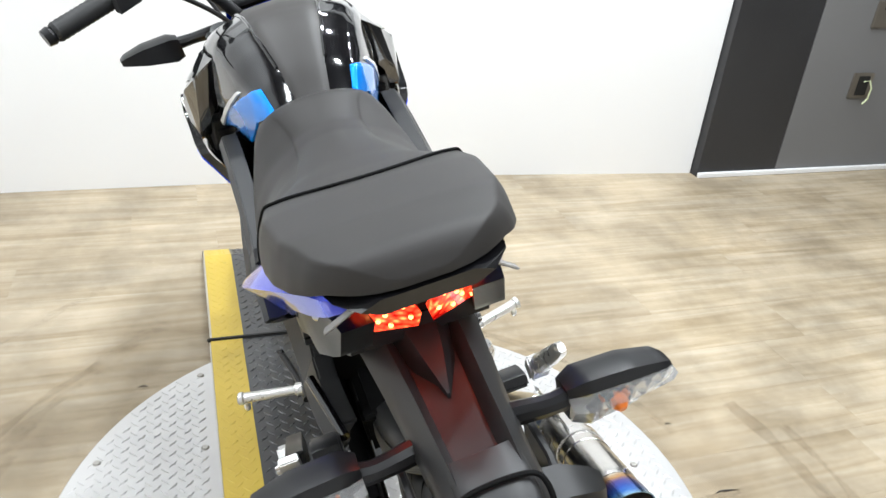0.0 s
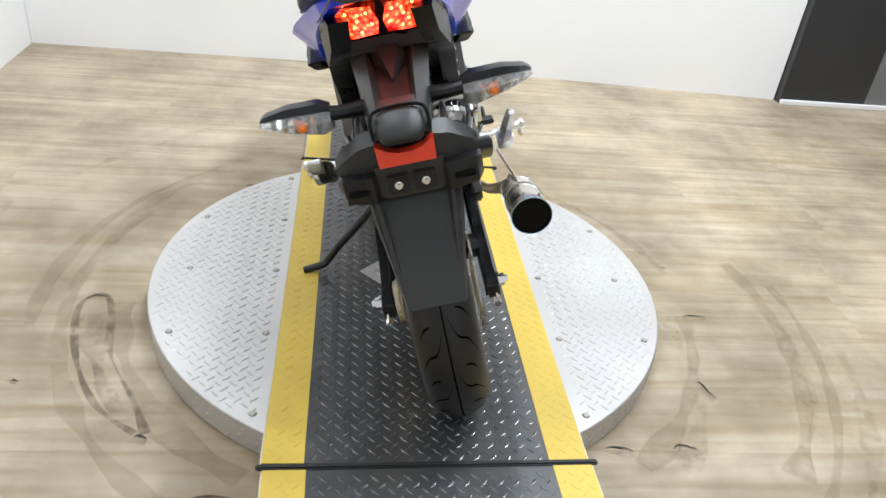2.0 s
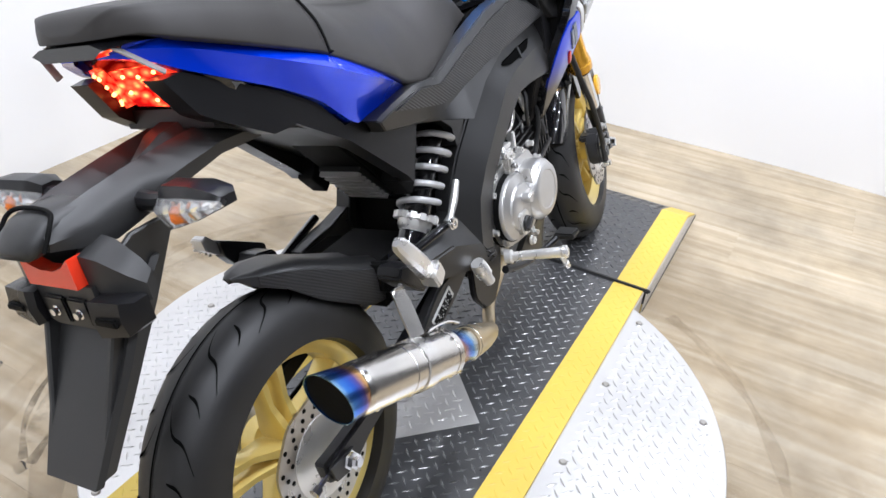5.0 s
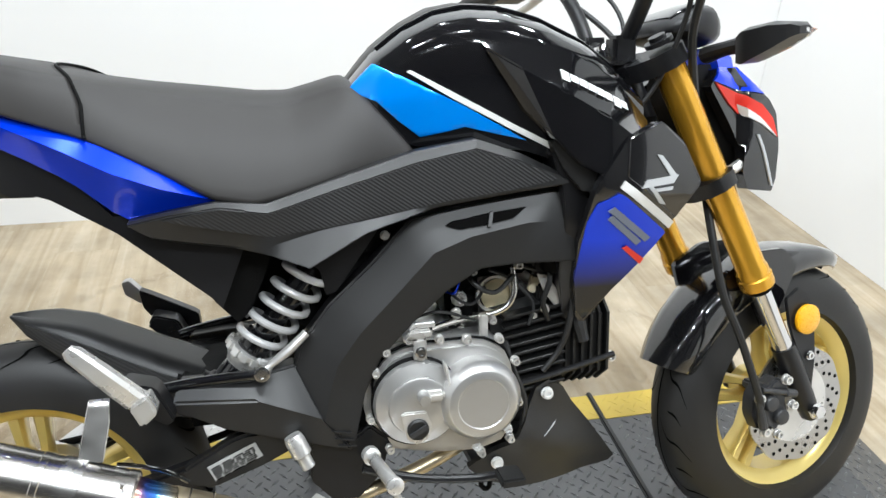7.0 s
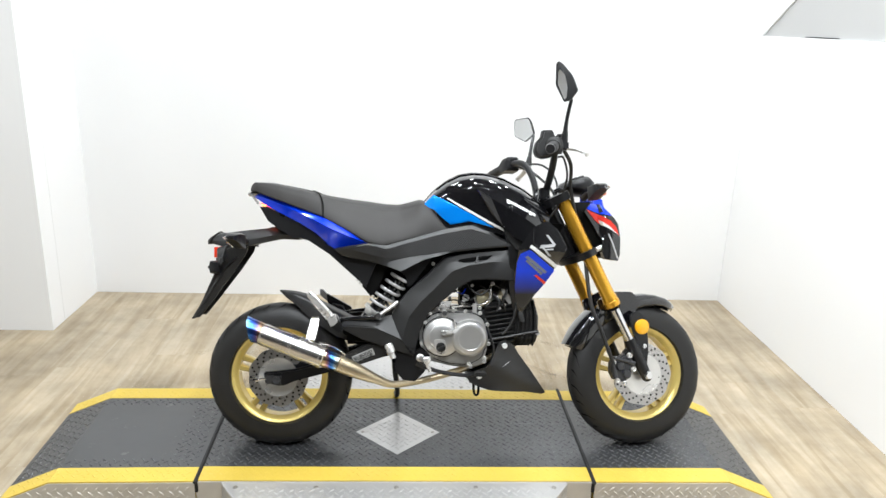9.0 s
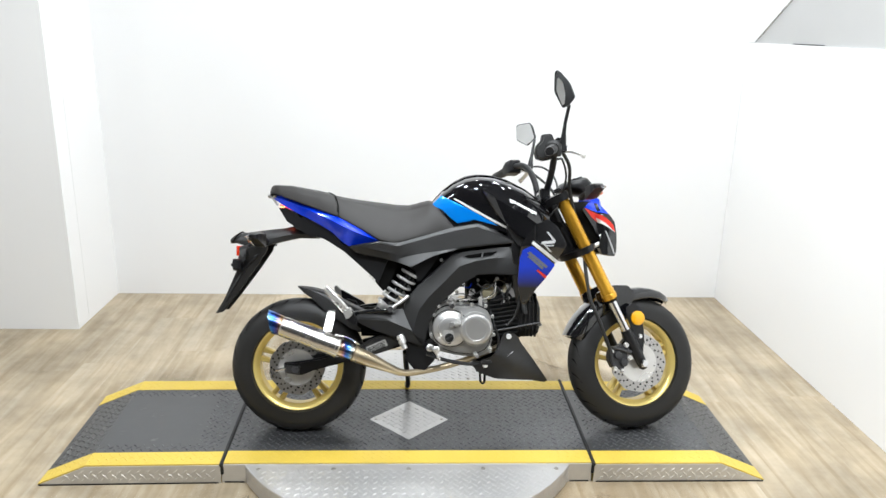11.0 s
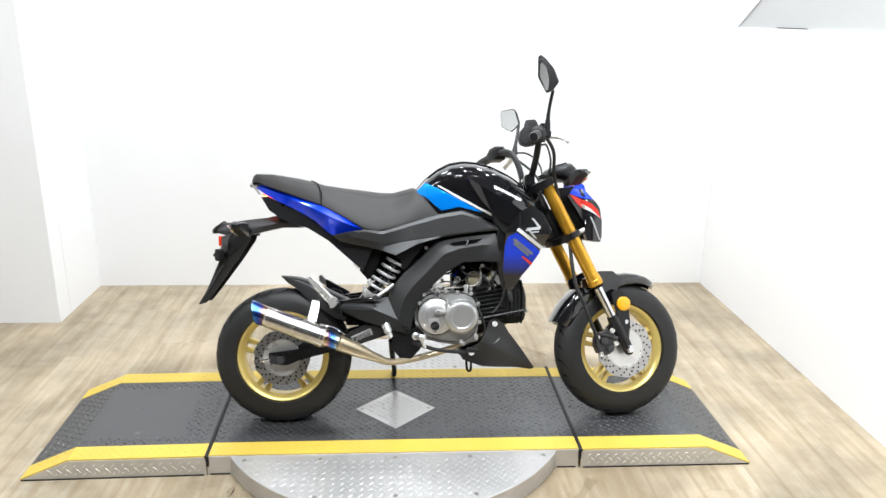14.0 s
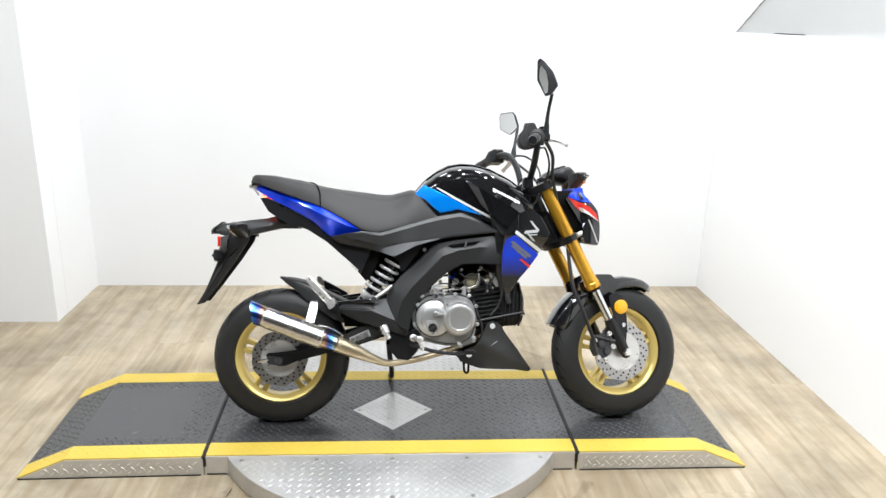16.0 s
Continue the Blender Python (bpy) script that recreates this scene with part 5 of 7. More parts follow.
for mir in (False, True):
    cv = fin("side_cover", strip_bm(cover_rows, 0.024, 49, 0.0015), MATTE, None, "matte black side cover with a ribbed inlay", mirror=mir, angle=15)
    fin("ribbed_inlay", strip_bm(inlay_rows, 0.004, 49), CARBON, cv, "ribbed carbon-look inlay", mirror=mir)
    sp = fin("frame_spar", strip_bm([spar_out, spar_mid, spar_in], 0.03, 25, 0.003), MATTE, None, "matte black frame spar", mirror=mir, angle=24)
    fin("pivot_cover", strip_bm([piv_out, piv_mid, piv_in], 0.03, 16, 0.003), MATTE, sp, "matte black pivot cover", mirror=mir, angle=20)
    for k in range(3):
        fin("small_rib", panel_bm([(0.392 + 0.004 * k, 0.340 - 0.011 * k), (0.420 + 0.002 * k, 0.333 - 0.009 * k), (0.420 + 0.002 * k, 0.331 - 0.009 * k), (0.392 + 0.004 * k, 0.338 - 0.011 * k)], lambda u, w: 0.1432, 0.003, 0.05, 0), MATTE, sp, mirror=mir)
    slot = [(0.553, 0.602), (0.562, 0.607), (0.606, 0.614), (0.660, 0.620), (0.642, 0.608), (0.600, 0.601), (0.570, 0.598)]
    fin("vent_slot", panel_bm(slot, lambda u, w: spar_v(u, w) + 0.0035, 0.006, 0.02, 0), GROOVE, sp, "dark vent slot", mirror=mir)
    fin("slot_rib", panel_bm([(0.606, 0.599), (0.611, 0.616), (0.616, 0.617), (0.611, 0.600)], lambda u, w: spar_v(u, w) + 0.0055, 0.006, 0.05, 0), MATTE, sp, mirror=mir)
    fin("shock_hood", panel_bm(soft([(0.300, 0.604), (0.342, 0.585), (0.368, 0.570), (0.393, 0.551), (0.398, 0.518), (0.412, 0.522), (0.440, 0.560), (0.470, 0.600), (0.470, 0.622), (0.380, 0.605)], 0.1), lambda u, w: 0.118, 0.05, 0.05, 0.004), SATIN, cv, "black hood over the shock absorber", mirror=mir)
    fin("frame_bolt_gap", panel_bm([(0.462, 0.606), (0.505, 0.618), (0.480, 0.585), (0.452, 0.562)], lambda u, w: 0.098, 0.02, 0.05, 0.002), DARK, sp, mirror=mir)
hexbolt((0.478, -0.112, 0.590), 0.005, 0.006, -1, CAST)
# inner body that closes the machine behind the covers
fin("inner_frame", loft_bm([[(u, v, w) for v, w in ((-h, a), (h, a), (h, b), (-h, b))] for u, h, a, b in ((0.10, 0.075, 0.672, 0.70), (0.28, 0.085, 0.60, 0.66), (0.42, 0.095, 0.585, 0.66), (0.56, 0.10, 0.61, 0.70), (0.74, 0.10, 0.60, 0.68), (0.82, 0.05, 0.62, 0.70))]), DARK, None, "black steel backbone frame")
fin("head_pipe", spin_bm((0.935, 0, 0.600), (0.835, 0, 0.800), [(0.03, 0), (0.034, 0.05), (0.034, 0.95), (0.03, 1)], 20), SATIN, None, "steering head")
fin("head_gusset", loft_bm([[(u, v, w) for v, w in ((-h, a), (h, a), (h, b), (-h, b))] for u, h, a, b in ((0.70, 0.105, 0.52, 0.70), (0.79, 0.12, 0.50, 0.72), (0.83, 0.06, 0.60, 0.72), (0.90, 0.03, 0.62, 0.72))]), DARK, None, "black head gusset")
fin("inner_fender", panel_bm([(0.20, 0.60), (0.30, 0.49), (0.40, 0.44), (0.46, 0.50), (0.52, 0.60), (0.44, 0.64), (0.30, 0.64)], lambda u, w: 0.045, 0.09, 0.1, 0.004), DARK, None, "black inner mudguard")
fin("throttle_shroud", box_bm(0.570, 0.62, -0.055, 0.06, 0.44, 0.57, 0.01), DARK, None, "black wiring bundle box")
fin("rear_case", box_bm(0.385, 0.47, -0.105, 0.10, 0.285, 0.44, 0.01), DARK, None, "black engine rear mount")
fin("battery_box", box_bm(0.36, 0.52, -0.07, 0.07, 0.50, 0.60, 0.01), DARK, None, "black airbox")

# ---- engine ----
case = [(0.440, 0.408), (0.462, 0.440), (0.488, 0.450), (0.548, 0.446), (0.625, 0.436), (0.646, 0.400), (0.651, 0.332), (0.639, 0.280), (0.600, 0.268), (0.541, 0.272), (0.463, 0.290), (0.439, 0.343)]
engine = fin("engine", panel_bm(soft(case, 0.15), lambda u, w: 0.118, 0.236, 0.2, 0.006), CAST, None, "air-cooled single-cylinder engine, grey cast cases")
rcov = [(0.452, 0.400), (0.470, 0.428), (0.500, 0.440), (0.545, 0.440), (0.600, 0.440), (0.632, 0.424), (0.645, 0.395), (0.646, 0.345), (0.630, 0.300), (0.590, 0.280), (0.530, 0.284), (0.480, 0.300), (0.455, 0.340)]
fin("clutch_cover_base", panel_bm(soft(rcov, 0.2), lambda u, w: 0.134, 0.02, 0.2, 0.006), CAST, engine, "grey cast side cover")
dome = lathe_bm([(0.058, 0.0), (0.060, -0.014), (0.057, -0.021), (0.042, -0.0265), (0.0405, -0.0300), (0.0385, -0.0312), (0.02, -0.0318)], 56, at=(0.508, -0.130, 0.367))
fin("flywheel_cover", dome, CAST, engine, "grey cast round cover")
cl = lathe_bm([(0.054, 0.0), (0.056, -0.028), (0.0555, -0.031), (0.0475, -0.0420), (0.0455, -0.0432), (0.0355, -0.0436), (0.0342, -0.0426), (0.003, -0.0424)], 56, at=(0.591, -0.130, 0.366))
fin("clutch_cover", cl, CAST, engine, "satin grey clutch cover")
fin("cover_boss", box_bm(0.514, 0.540, -0.172, -0.150, 0.376, 0.390, 0.004), SILVER, engine, "silver cover boss")
fin("cover_joint", lathe_bm([(0.0615, 0.0), (0.0615, -0.010), (0.055, -0.010)], 48, at=(0.508, -0.134, 0.367)), DARK, engine)
fin("boss_pin", lathe_bm([(0.008, 0), (0.009, -0.024), (0.007, -0.028)], 16, at=(0.512, -0.150, 0.383)), CAST, engine)
fin("gasket_line", panel_bm(soft([(u + (u - 0.55) * 0.035, w + (w - 0.36) * 0.035) for u, w in rcov], 0.2), lambda u, w: 0.122, 0.004, 0.2, 0), DARK, engine)
fin("filler_lug", panel_bm(soft([(0.481, 0.363), (0.515, 0.362), (0.523, 0.340), (0.516, 0.322), (0.502, 0.316), (0.489, 0.324)], 0.1), lambda u, w: 0.166, 0.024, 0.1, 0.002), SILVER, engine, "bright oil filler lug")
fin("filler_plug", lathe_bm([(0.0145, 0.0), (0.0145, -0.006), (0.0125, -0.008), (0.003, -0.008)], 24, at=(0.503, -0.163, 0.339)), ENGBLK, engine, "black oil filler plug")
fin("plug_grip", loft_bm([[(0.503 + x * 0.011 - y * 0.0025, v, 0.339 + x * 0.006 + y * 0.005) for x, y in ((-1, -0.5), (1, -0.5), (1, 0.5), (-1, 0.5))] for v in (-0.170, -0.1755)]), CALIPER, engine)
fin("cover_lobe", panel_bm(soft([(0.458, 0.352), (0.478, 0.356), (0.494, 0.340), (0.500, 0.312), (0.494, 0.298), (0.470, 0.306)], 0.15), lambda u, w: 0.142, 0.012, 0.1, 0.003), CAST, engine)
rib = [(0.541, 0.425), (0.545, 0.423), (0.552, 0.380), (0.549, 0.378)]
fin("cover_rib", panel_bm(rib, lambda u, w: 0.166, 0.02, 0.1, 0.001, 1), SILVER, engine, "raised bright rib")
for u, w in ((0.455, 0.410), (0.470, 0.438), (0.500, 0.452), (0.542, 0.448), (0.625, 0.440), (0.648, 0.405), (0.652, 0.345), (0.640, 0.290), (0.598, 0.274), (0.470, 0.298), (0.446, 0.345), (0.580, 0.444)):
    hexbolt((u, -0.128, w), 0.0052, 0.012, -1, SILVER, engine)
# left cover, seen from behind
fin("generator_cover", lathe_bm([(0.062, 0.0), (0.064, 0.02), (0.055, 0.032), (0.02, 0.034)], 40, at=(0.56, 0.112, 0.36)), CAST, engine, "grey cast generator cover")
# clutch arm and cable guide on the case
fin("clutch_arm", bm_join(box_bm(0.505, 0.522, -0.150, -0.134, 0.424, 0.458, 0.004), box_bm(0.498, 0.530, -0.148, -0.138, 0.456, 0.468, 0.003)), SILVER, engine, "silver clutch release arm")
hexbolt((0.513, -0.150, 0.440), 0.006, 0.008, -1, CHROME, engine)
fin("cable_bracket", panel_bm([(0.500, 0.468), (0.506, 0.476), (0.535, 0.476), (0.535, 0.469)], lambda u, w: 0.142, 0.012, 0.1, 0.001, 1), SILVER, engine)
fin("breather_pipe", tube_bm([(0.535, -0.112, 0.456), (0.570, -0.098, 0.458), (0.593, -0.092, 0.459), (0.611, -0.090, 0.460), (0.633, -0.090, 0.462), (0.651, -0.090, 0.471), (0.660, -0.090, 0.487), (0.661, -0.088, 0.505), (0.660, -0.084, 0.524)], 0.0048, 12, 5), POLISH, engine, "bent bright metal pipe")
fin("pipe_clip", box_bm(0.604, 0.616, -0.112, -0.100, 0.425, 0.468, 0.002), SILVER, engine)
# horizontal cylinder with fins
cyl = fin("cylinder", loft_bm([[(u, v * 0.075, w0 + f * 0.075) for v, f in ((-1, -0.8), (-0.8, -1), (0.8, -1), (1, -0.8), (1, 0.8), (0.8, 1), (-0.8, 1), (-1, 0.8))] for u, w0 in ((0.630, 0.385), (0.745, 0.408))]), ENGBLK, engine, "black finned cylinder")
for k in range(9):
    w0 = 0.333 + 0.0145 * k
    pts = [(0.645, w0), (0.738, w0 + 0.014), (0.738, w0 + 0.0185), (0.645, w0 + 0.0045)]
    fin("fin", panel_bm(pts, lambda u, w: 0.092, 0.184, 0.2, 0.001, 1), ENGBLK, cyl)
head = fin("cylinder_head", loft_bm([[(u, v * h, w0 + f * r) for v, f in ((-1, -0.6), (-0.6, -1), (0.6, -1), (1, -0.6), (1, 0.6), (0.6, 1), (-0.6, 1), (-1, 0.6))] for u, w0, h, r in ((0.742, 0.405, 0.082, 0.078), (0.790, 0.402, 0.085, 0.072), (0.815, 0.395, 0.072, 0.056), (0.822, 0.394, 0.05, 0.04))]), ENGBLK, engine, "black cylinder head")
for k in range(5):
    u0 = 0.750 + 0.013 * k
    fin("fin", loft_bm([[(u, v * 0.092, 0.402 + f * 0.074) for v, f in ((-1, -0.6), (-0.6, -1), (0.6, -1), (1, -0.6), (1, 0.6), (0.6, 1), (-0.6, 1), (-1, 0.6))] for u in (u0, u0 + 0.004)]), ENGBLK, head)
hexbolt((0.815, -0.075, 0.372), 0.006, 0.012, -1, SILVER, head)
fin("side_rod", tube_bm([(0.655, -0.098, 0.352), (0.72, -0.100, 0.364), (0.815, -0.090, 0.380)], 0.0045, 8, 3), SATIN, engine, "black rod beside the cylinder")
# intake: throttle body, pulley, hoses, wires
fin("throttle_body", spin_bm((0.600, 0.0, 0.488), (0.690, 0.0, 0.478), [(0.026, 0), (0.030, 0.1), (0.030, 0.35), (0.024, 0.4), (0.024, 0.7), (0.028, 0.75), (0.028, 1)], 24), CAST, engine, "throttle body")
fin("throttle_pulley", lathe_bm([(0.006, -0.052), (0.022, -0.052), (0.024, -0.056), (0.024, -0.060), (0.014, -0.061), (0.006, -0.064)], 28, at=(0.645, 0, 0.478)), BRASS, engine, "brass-coloured throttle pulley")
fin("injector", spin_bm((0.690, -0.02, 0.500), (0.735, -0.05, 0.482), [(0.010, 0), (0.014, 0.3), (0.014, 0.7), (0.009, 1)], 14), SILVER, engine, "silver fuel injector")
fin("sensor", box_bm(0.700, 0.728, -0.075, -0.045, 0.468, 0.492, 0.003), ENGBLK, engine, "black sensor")
fin("plug_cap", tube_bm([(0.760, -0.06, 0.47), (0.755, -0.092, 0.445), (0.762, -0.100, 0.410)], [0.009, 0.011, 0.009], 10, 4), CABLE, engine, "black spark plug cap")
fin("white_clip", panel_bm(soft([(0.688, 0.482), (0.694, 0.506), (0.704, 0.506), (0.708, 0.488), (0.698, 0.478)], 0.1), lambda u, w: 0.070, 0.01, 0.1, 0.002), nodes_of("cream_plastic", (0.65, 0.58, 0.42), 0.4)[0], engine, "cream plastic clip")
hexbolt((0.585, -0.070, 0.482), 0.009, 0.012, -1, SILVER, engine)
hexbolt((0.585, -0.070, 0.438), 0.006, 0.01, -1, SILVER, engine)
for pts, r in (([(0.56, -0.085, 0.515), (0.575, -0.09, 0.49), (0.60, -0.09, 0.478), (0.62, -0.085, 0.50)], 0.0022), ([(0.515, -0.10, 0.47), (0.55, -0.11, 0.478), (0.60, -0.10, 0.458)], 0.0022), ([(0.63, -0.07, 0.52), (0.66, -0.075, 0.505), (0.69, -0.085, 0.47), (0.68, -0.095, 0.44)], 0.0028), ([(0.66, -0.08, 0.53), (0.70, -0.08, 0.515), (0.745, -0.085, 0.50), (0.765, -0.09, 0.44)], 0.0035), ([(0.645, -0.095, 0.42), (0.655, -0.105, 0.38), (0.672, -0.105, 0.33), (0.668, -0.10, 0.29)], 0.0040), ([(0.58, -0.06, 0.54), (0.565, -0.07, 0.51), (0.545, -0.08, 0.50)], 0.003)):
    fin("hose", tube_bm(pts, r, 8, 5), CABLE, engine, "thin black hose")
fin("injector_bracket", panel_bm(soft([(0.694, 0.514), (0.712, 0.510), (0.734, 0.470), (0.722, 0.462), (0.706, 0.484)], 0.12), lambda u, w: 0.090, 0.005, 0.1, 0.001, 1), SILVER, engine, "bright injector bracket")
fin("pulley_rim", lathe_bm([(0.0235, -0.0655), (0.0275, -0.0655), (0.0275, -0.058), (0.0235, -0.058)], 32, closed=True, at=(0.640, 0, 0.481)), SILVER, engine, "silver rim of the throttle pulley")
fin("inlet_block", box_bm(0.58, 0.74, -0.045, 0.06, 0.50, 0.555, 0.01), DARK, engine, "black intake boot")

for u, v, w, r in ((0.512, -0.086, 0.505, 0.006), (0.532, -0.092, 0.482, 0.005), (0.556, -0.084, 0.528, 0.005), (0.574, -0.096, 0.470, 0.006), (0.604, -0.078, 0.522, 0.0045), (0.628, -0.088, 0.452, 0.005), (0.668, -0.084, 0.528, 0.0055), (0.705, -0.090, 0.462, 0.005), (0.735, -0.088, 0.515, 0.005), (0.486, -0.088, 0.466, 0.006), (0.690, -0.082, 0.452, 0.0045)):
    hexbolt((u, v, w), r, 0.010, -1, SILVER, engine, "clip")
for pts, r, mt in (([(0.49, -0.07, 0.50), (0.50, -0.095, 0.488), (0.525, -0.098, 0.492), (0.55, -0.09, 0.515), (0.56, -0.07, 0.54)], 0.003, CABLE), ([(0.59, -0.07, 0.535), (0.60, -0.10, 0.51), (0.63, -0.10, 0.495), (0.66, -0.09, 0.515)], 0.0035, CABLE), ([(0.70, -0.07, 0.54), (0.712, -0.095, 0.51), (0.70, -0.10, 0.475), (0.71, -0.095, 0.445)], 0.004, CABLE), ([(0.555, -0.07, 0.50), (0.572, -0.094, 0.497), (0.582, -0.09, 0.512)], 0.0016, BLUE), ([(0.48, -0.08, 0.455), (0.50, -0.105, 0.462), (0.53, -0.108, 0.455), (0.56, -0.10, 0.452)], 0.0045, SATIN), ([(0.73, -0.08, 0.53), (0.742, -0.10, 0.49), (0.738, -0.104, 0.44), (0.725, -0.10, 0.40), (0.70, -0.10, 0.37)], 0.0045, CABLE)):
    fin("wire", tube_bm(pts, r, 8, 5), mt, engine, "thin wire")
fin("coil_pack", box_bm(0.690, 0.735, -0.085, -0.050, 0.505, 0.532, 0.005), ENGBLK, engine, "black ignition part")
fin("clamp_band", spin_bm((0.598, 0.0, 0.488), (0.610, 0.0, 0.487), [(0.0315, 0), (0.033, 0.1), (0.033, 0.9), (0.0315, 1)], 24), SILVER, engine, "steel clamp band")

# ---- belly pan ----
pan = [(0.712, 0.352), (0.740, 0.333), (0.756, 0.306), (0.800, 0.249), (0.856, 0.170), (0.842, 0.166), (0.785, 0.180), (0.662, 0.194), (0.610, 0.212), (0.585, 0.236), (0.610, 0.250), (0.650, 0.268), (0.672, 0.300), (0.690, 0.345)]
pan_v = lambda u, w: 0.105 - 0.098 * max(0, (u - 0.66) / 0.20) ** 1.5 + 0.012 * max(0, 1 - abs((w - 0.26) + 0.5 * (u - 0.70)) / 0.04)
belly = fin("belly_pan", panel_bm(soft(pan, 0.06), pan_v, 0.012, 0.018, 0.003), MATTE, None, "matte black belly pan", angle=25)
fin("pan_side", panel_bm(soft(pan, 0.06), pan_v, 0.012, 0.018, 0.003), MATTE, belly, "", mirror=True, angle=25)
fin("pan_floor", loft_bm([[(u, v, w) for v, w in ((-h, a), (h, a), (h, a + 0.012), (-h, a + 0.012))] for u, h, a in ((0.60, 0.088, 0.214), (0.67, 0.088, 0.197), (0.77, 0.062, 0.186), (0.845, 0.010, 0.170))]), MATTE, belly)
fin("pan_slot", panel_bm([(0.702, 0.269), (0.726, 0.284), (0.722, 0.279)], lambda u, w: pan_v(u, w) + 0.0012, 0.003, 0.05, 0), SILVDEC, belly)
for u, w in ((0.708, 0.334), (0.628, 0.240)):
    hexbolt((u, -pan_v(u, w) - 0.003, w), 0.0075, 0.008, -1, LEVER, belly)
for u, v, w in ((0.592, -0.122, 0.283), (0.641, -0.112, 0.297)):
    hexbolt((u, v, w), 0.006, 0.012, -1, LEVER, belly)
fin("pan_bracket", tube_bm([(0.615, -0.06, 0.21), (0.618, -0.06, 0.175), (0.630, -0.06, 0.172), (0.632, -0.06, 0.205)], 0.004, 8, 3), DARK, belly, "black wire loop")

# ---- exhaust ----
ex_r, ex_f = Vector((-0.034, -0.178, 0.3775)), Vector((0.153, -0.190, 0.3085))
RS = 0.0335
d_ex = (ex_f - ex_r).normalized()
up_ex = Vector((-d_ex.z, 0, d_ex.x)).normalized()


def slash(bm, length):
    """Shears the end of the silencer so that its top reaches furthest back."""
    for v in bm.verts:
        f = max(0.0, min(1.0, (ex_r - v.co).dot(d_ex) / length))
        v.co -= d_ex * 0.55 * (v.co - ex_r).dot(up_ex) * f
    return bm


muff = fin("silencer", spin_bm(ex_r, ex_f, [(RS * 0.94, 0), (RS * 0.985, 0.03), (RS, 0.05), (RS * 1.005, 0.45), (RS * 1.03, 0.455), (RS * 1.03, 0.49), (RS * 1.005, 0.495), (RS * 0.99, 0.93), (RS * 1.015, 0.935), (RS * 1.015, 0.985), (RS * 0.93, 1.0)], 40), POLISH, None, "polished steel silencer with a blued slash-cut end cap")
fin("end_cap", slash(spin_bm(ex_r - d_ex * 0.002, ex_r - d_ex * 0.037, [(RS * 0.965, 0), (RS * 0.99, 0.35), (RS * 1.02, 1.0), (RS * 0.98, 1.0), (RS * 0.95, 0.8)], 40), 0.037), CAPTEMPER, muff, "heat-blued slash-cut end cap")
fin("outlet", slash(spin_bm(ex_r - d_ex * 0.034, ex_r - d_ex * 0.004, [(RS * 0.955, 0), (RS * 0.92, 0.1), (RS * 0.9, 0.9), (0.0, 1.0)], 40), 0.037), DARK, muff, "dark outlet")
fin("strap", spin_bm(ex_r.lerp(ex_f, 0.57), ex_r.lerp(ex_f, 0.70), [(RS, 0), (RS * 1.06, 0.02), (RS * 1.06, 0.98), (RS, 1)], 40), STRAPST, muff, "steel strap")
fin("inlet_blued", spin_bm(ex_f, ex_f + d_ex * 0.046, [(0.0275, 0), (0.0275, 0.2), (0.0262, 0.25), (0.0252, 1)], 32), JOINTTEMPER, muff, "heat-blued joint")
pipe_at = ex_f + d_ex * 0.044
cone_at = Vector((0.311, -0.170, 0.240))
fin("link_pipe", tube_bm([tuple(pipe_at), (0.255, -0.183, 0.266), tuple(cone_at), (0.357, -0.143, 0.220), (0.422, -0.112, 0.221), (0.479, -0.100, 0.231), (0.540, -0.088, 0.246), (0.600, -0.065, 0.262), (0.70, -0.03, 0.30), (0.775, 0.0, 0.34)], [0.0258, 0.0225, 0.0140, 0.0108, 0.0104, 0.0104, 0.0104, 0.0104, 0.0104, 0.0104], 20, 5), STRAW, muff, "straw-tinted exhaust pipe")
for f in (0.12, 0.34):
    a = pipe_at.lerp(cone_at, f)
    r = 0.0258 - 0.0062 * f
    fin("weld", spin_bm(a, a + d_ex * 0.003, [(r, 0), (r + 0.0014, 0.5), (r - 0.0002, 1)], 24), POLISH, muff)
fin("joint_spring", tube_bm([(0.137, -0.180, 0.352), (0.16, -0.179, 0.346), (0.19, -0.178, 0.334), (0.215, -0.178, 0.316)], 0.003, 8, 3), CHROME, muff, "joint spring")
for a in (0.4, 2.2, 4.0):
    for f in (0.06, 0.96):
        c = ex_r.lerp(ex_f, f) + Vector((0, math.cos(a), math.sin(a))) * (RS + 0.0005)
        b = bmesh.new()
        bmesh.ops.create_uvsphere(b, u_segments=8, v_segments=5, radius=0.003)
        bmesh.ops.translate(b, verts=b.verts, vec=c)
        fin("rivet", b, CHROME, muff)
hang = [(0.110, 0.426), (0.134, 0.426), (0.133, 0.400), (0.124, 0.358), (0.096, 0.364), (0.102, 0.390)]
fin("hanger", panel_bm(hang, lambda u, w: 0.184 - 0.027 * max(0, (w - 0.36) / 0.065), 0.004, 0.02, 0.001, 1), STRAPST, muff, "steel silencer hanger")

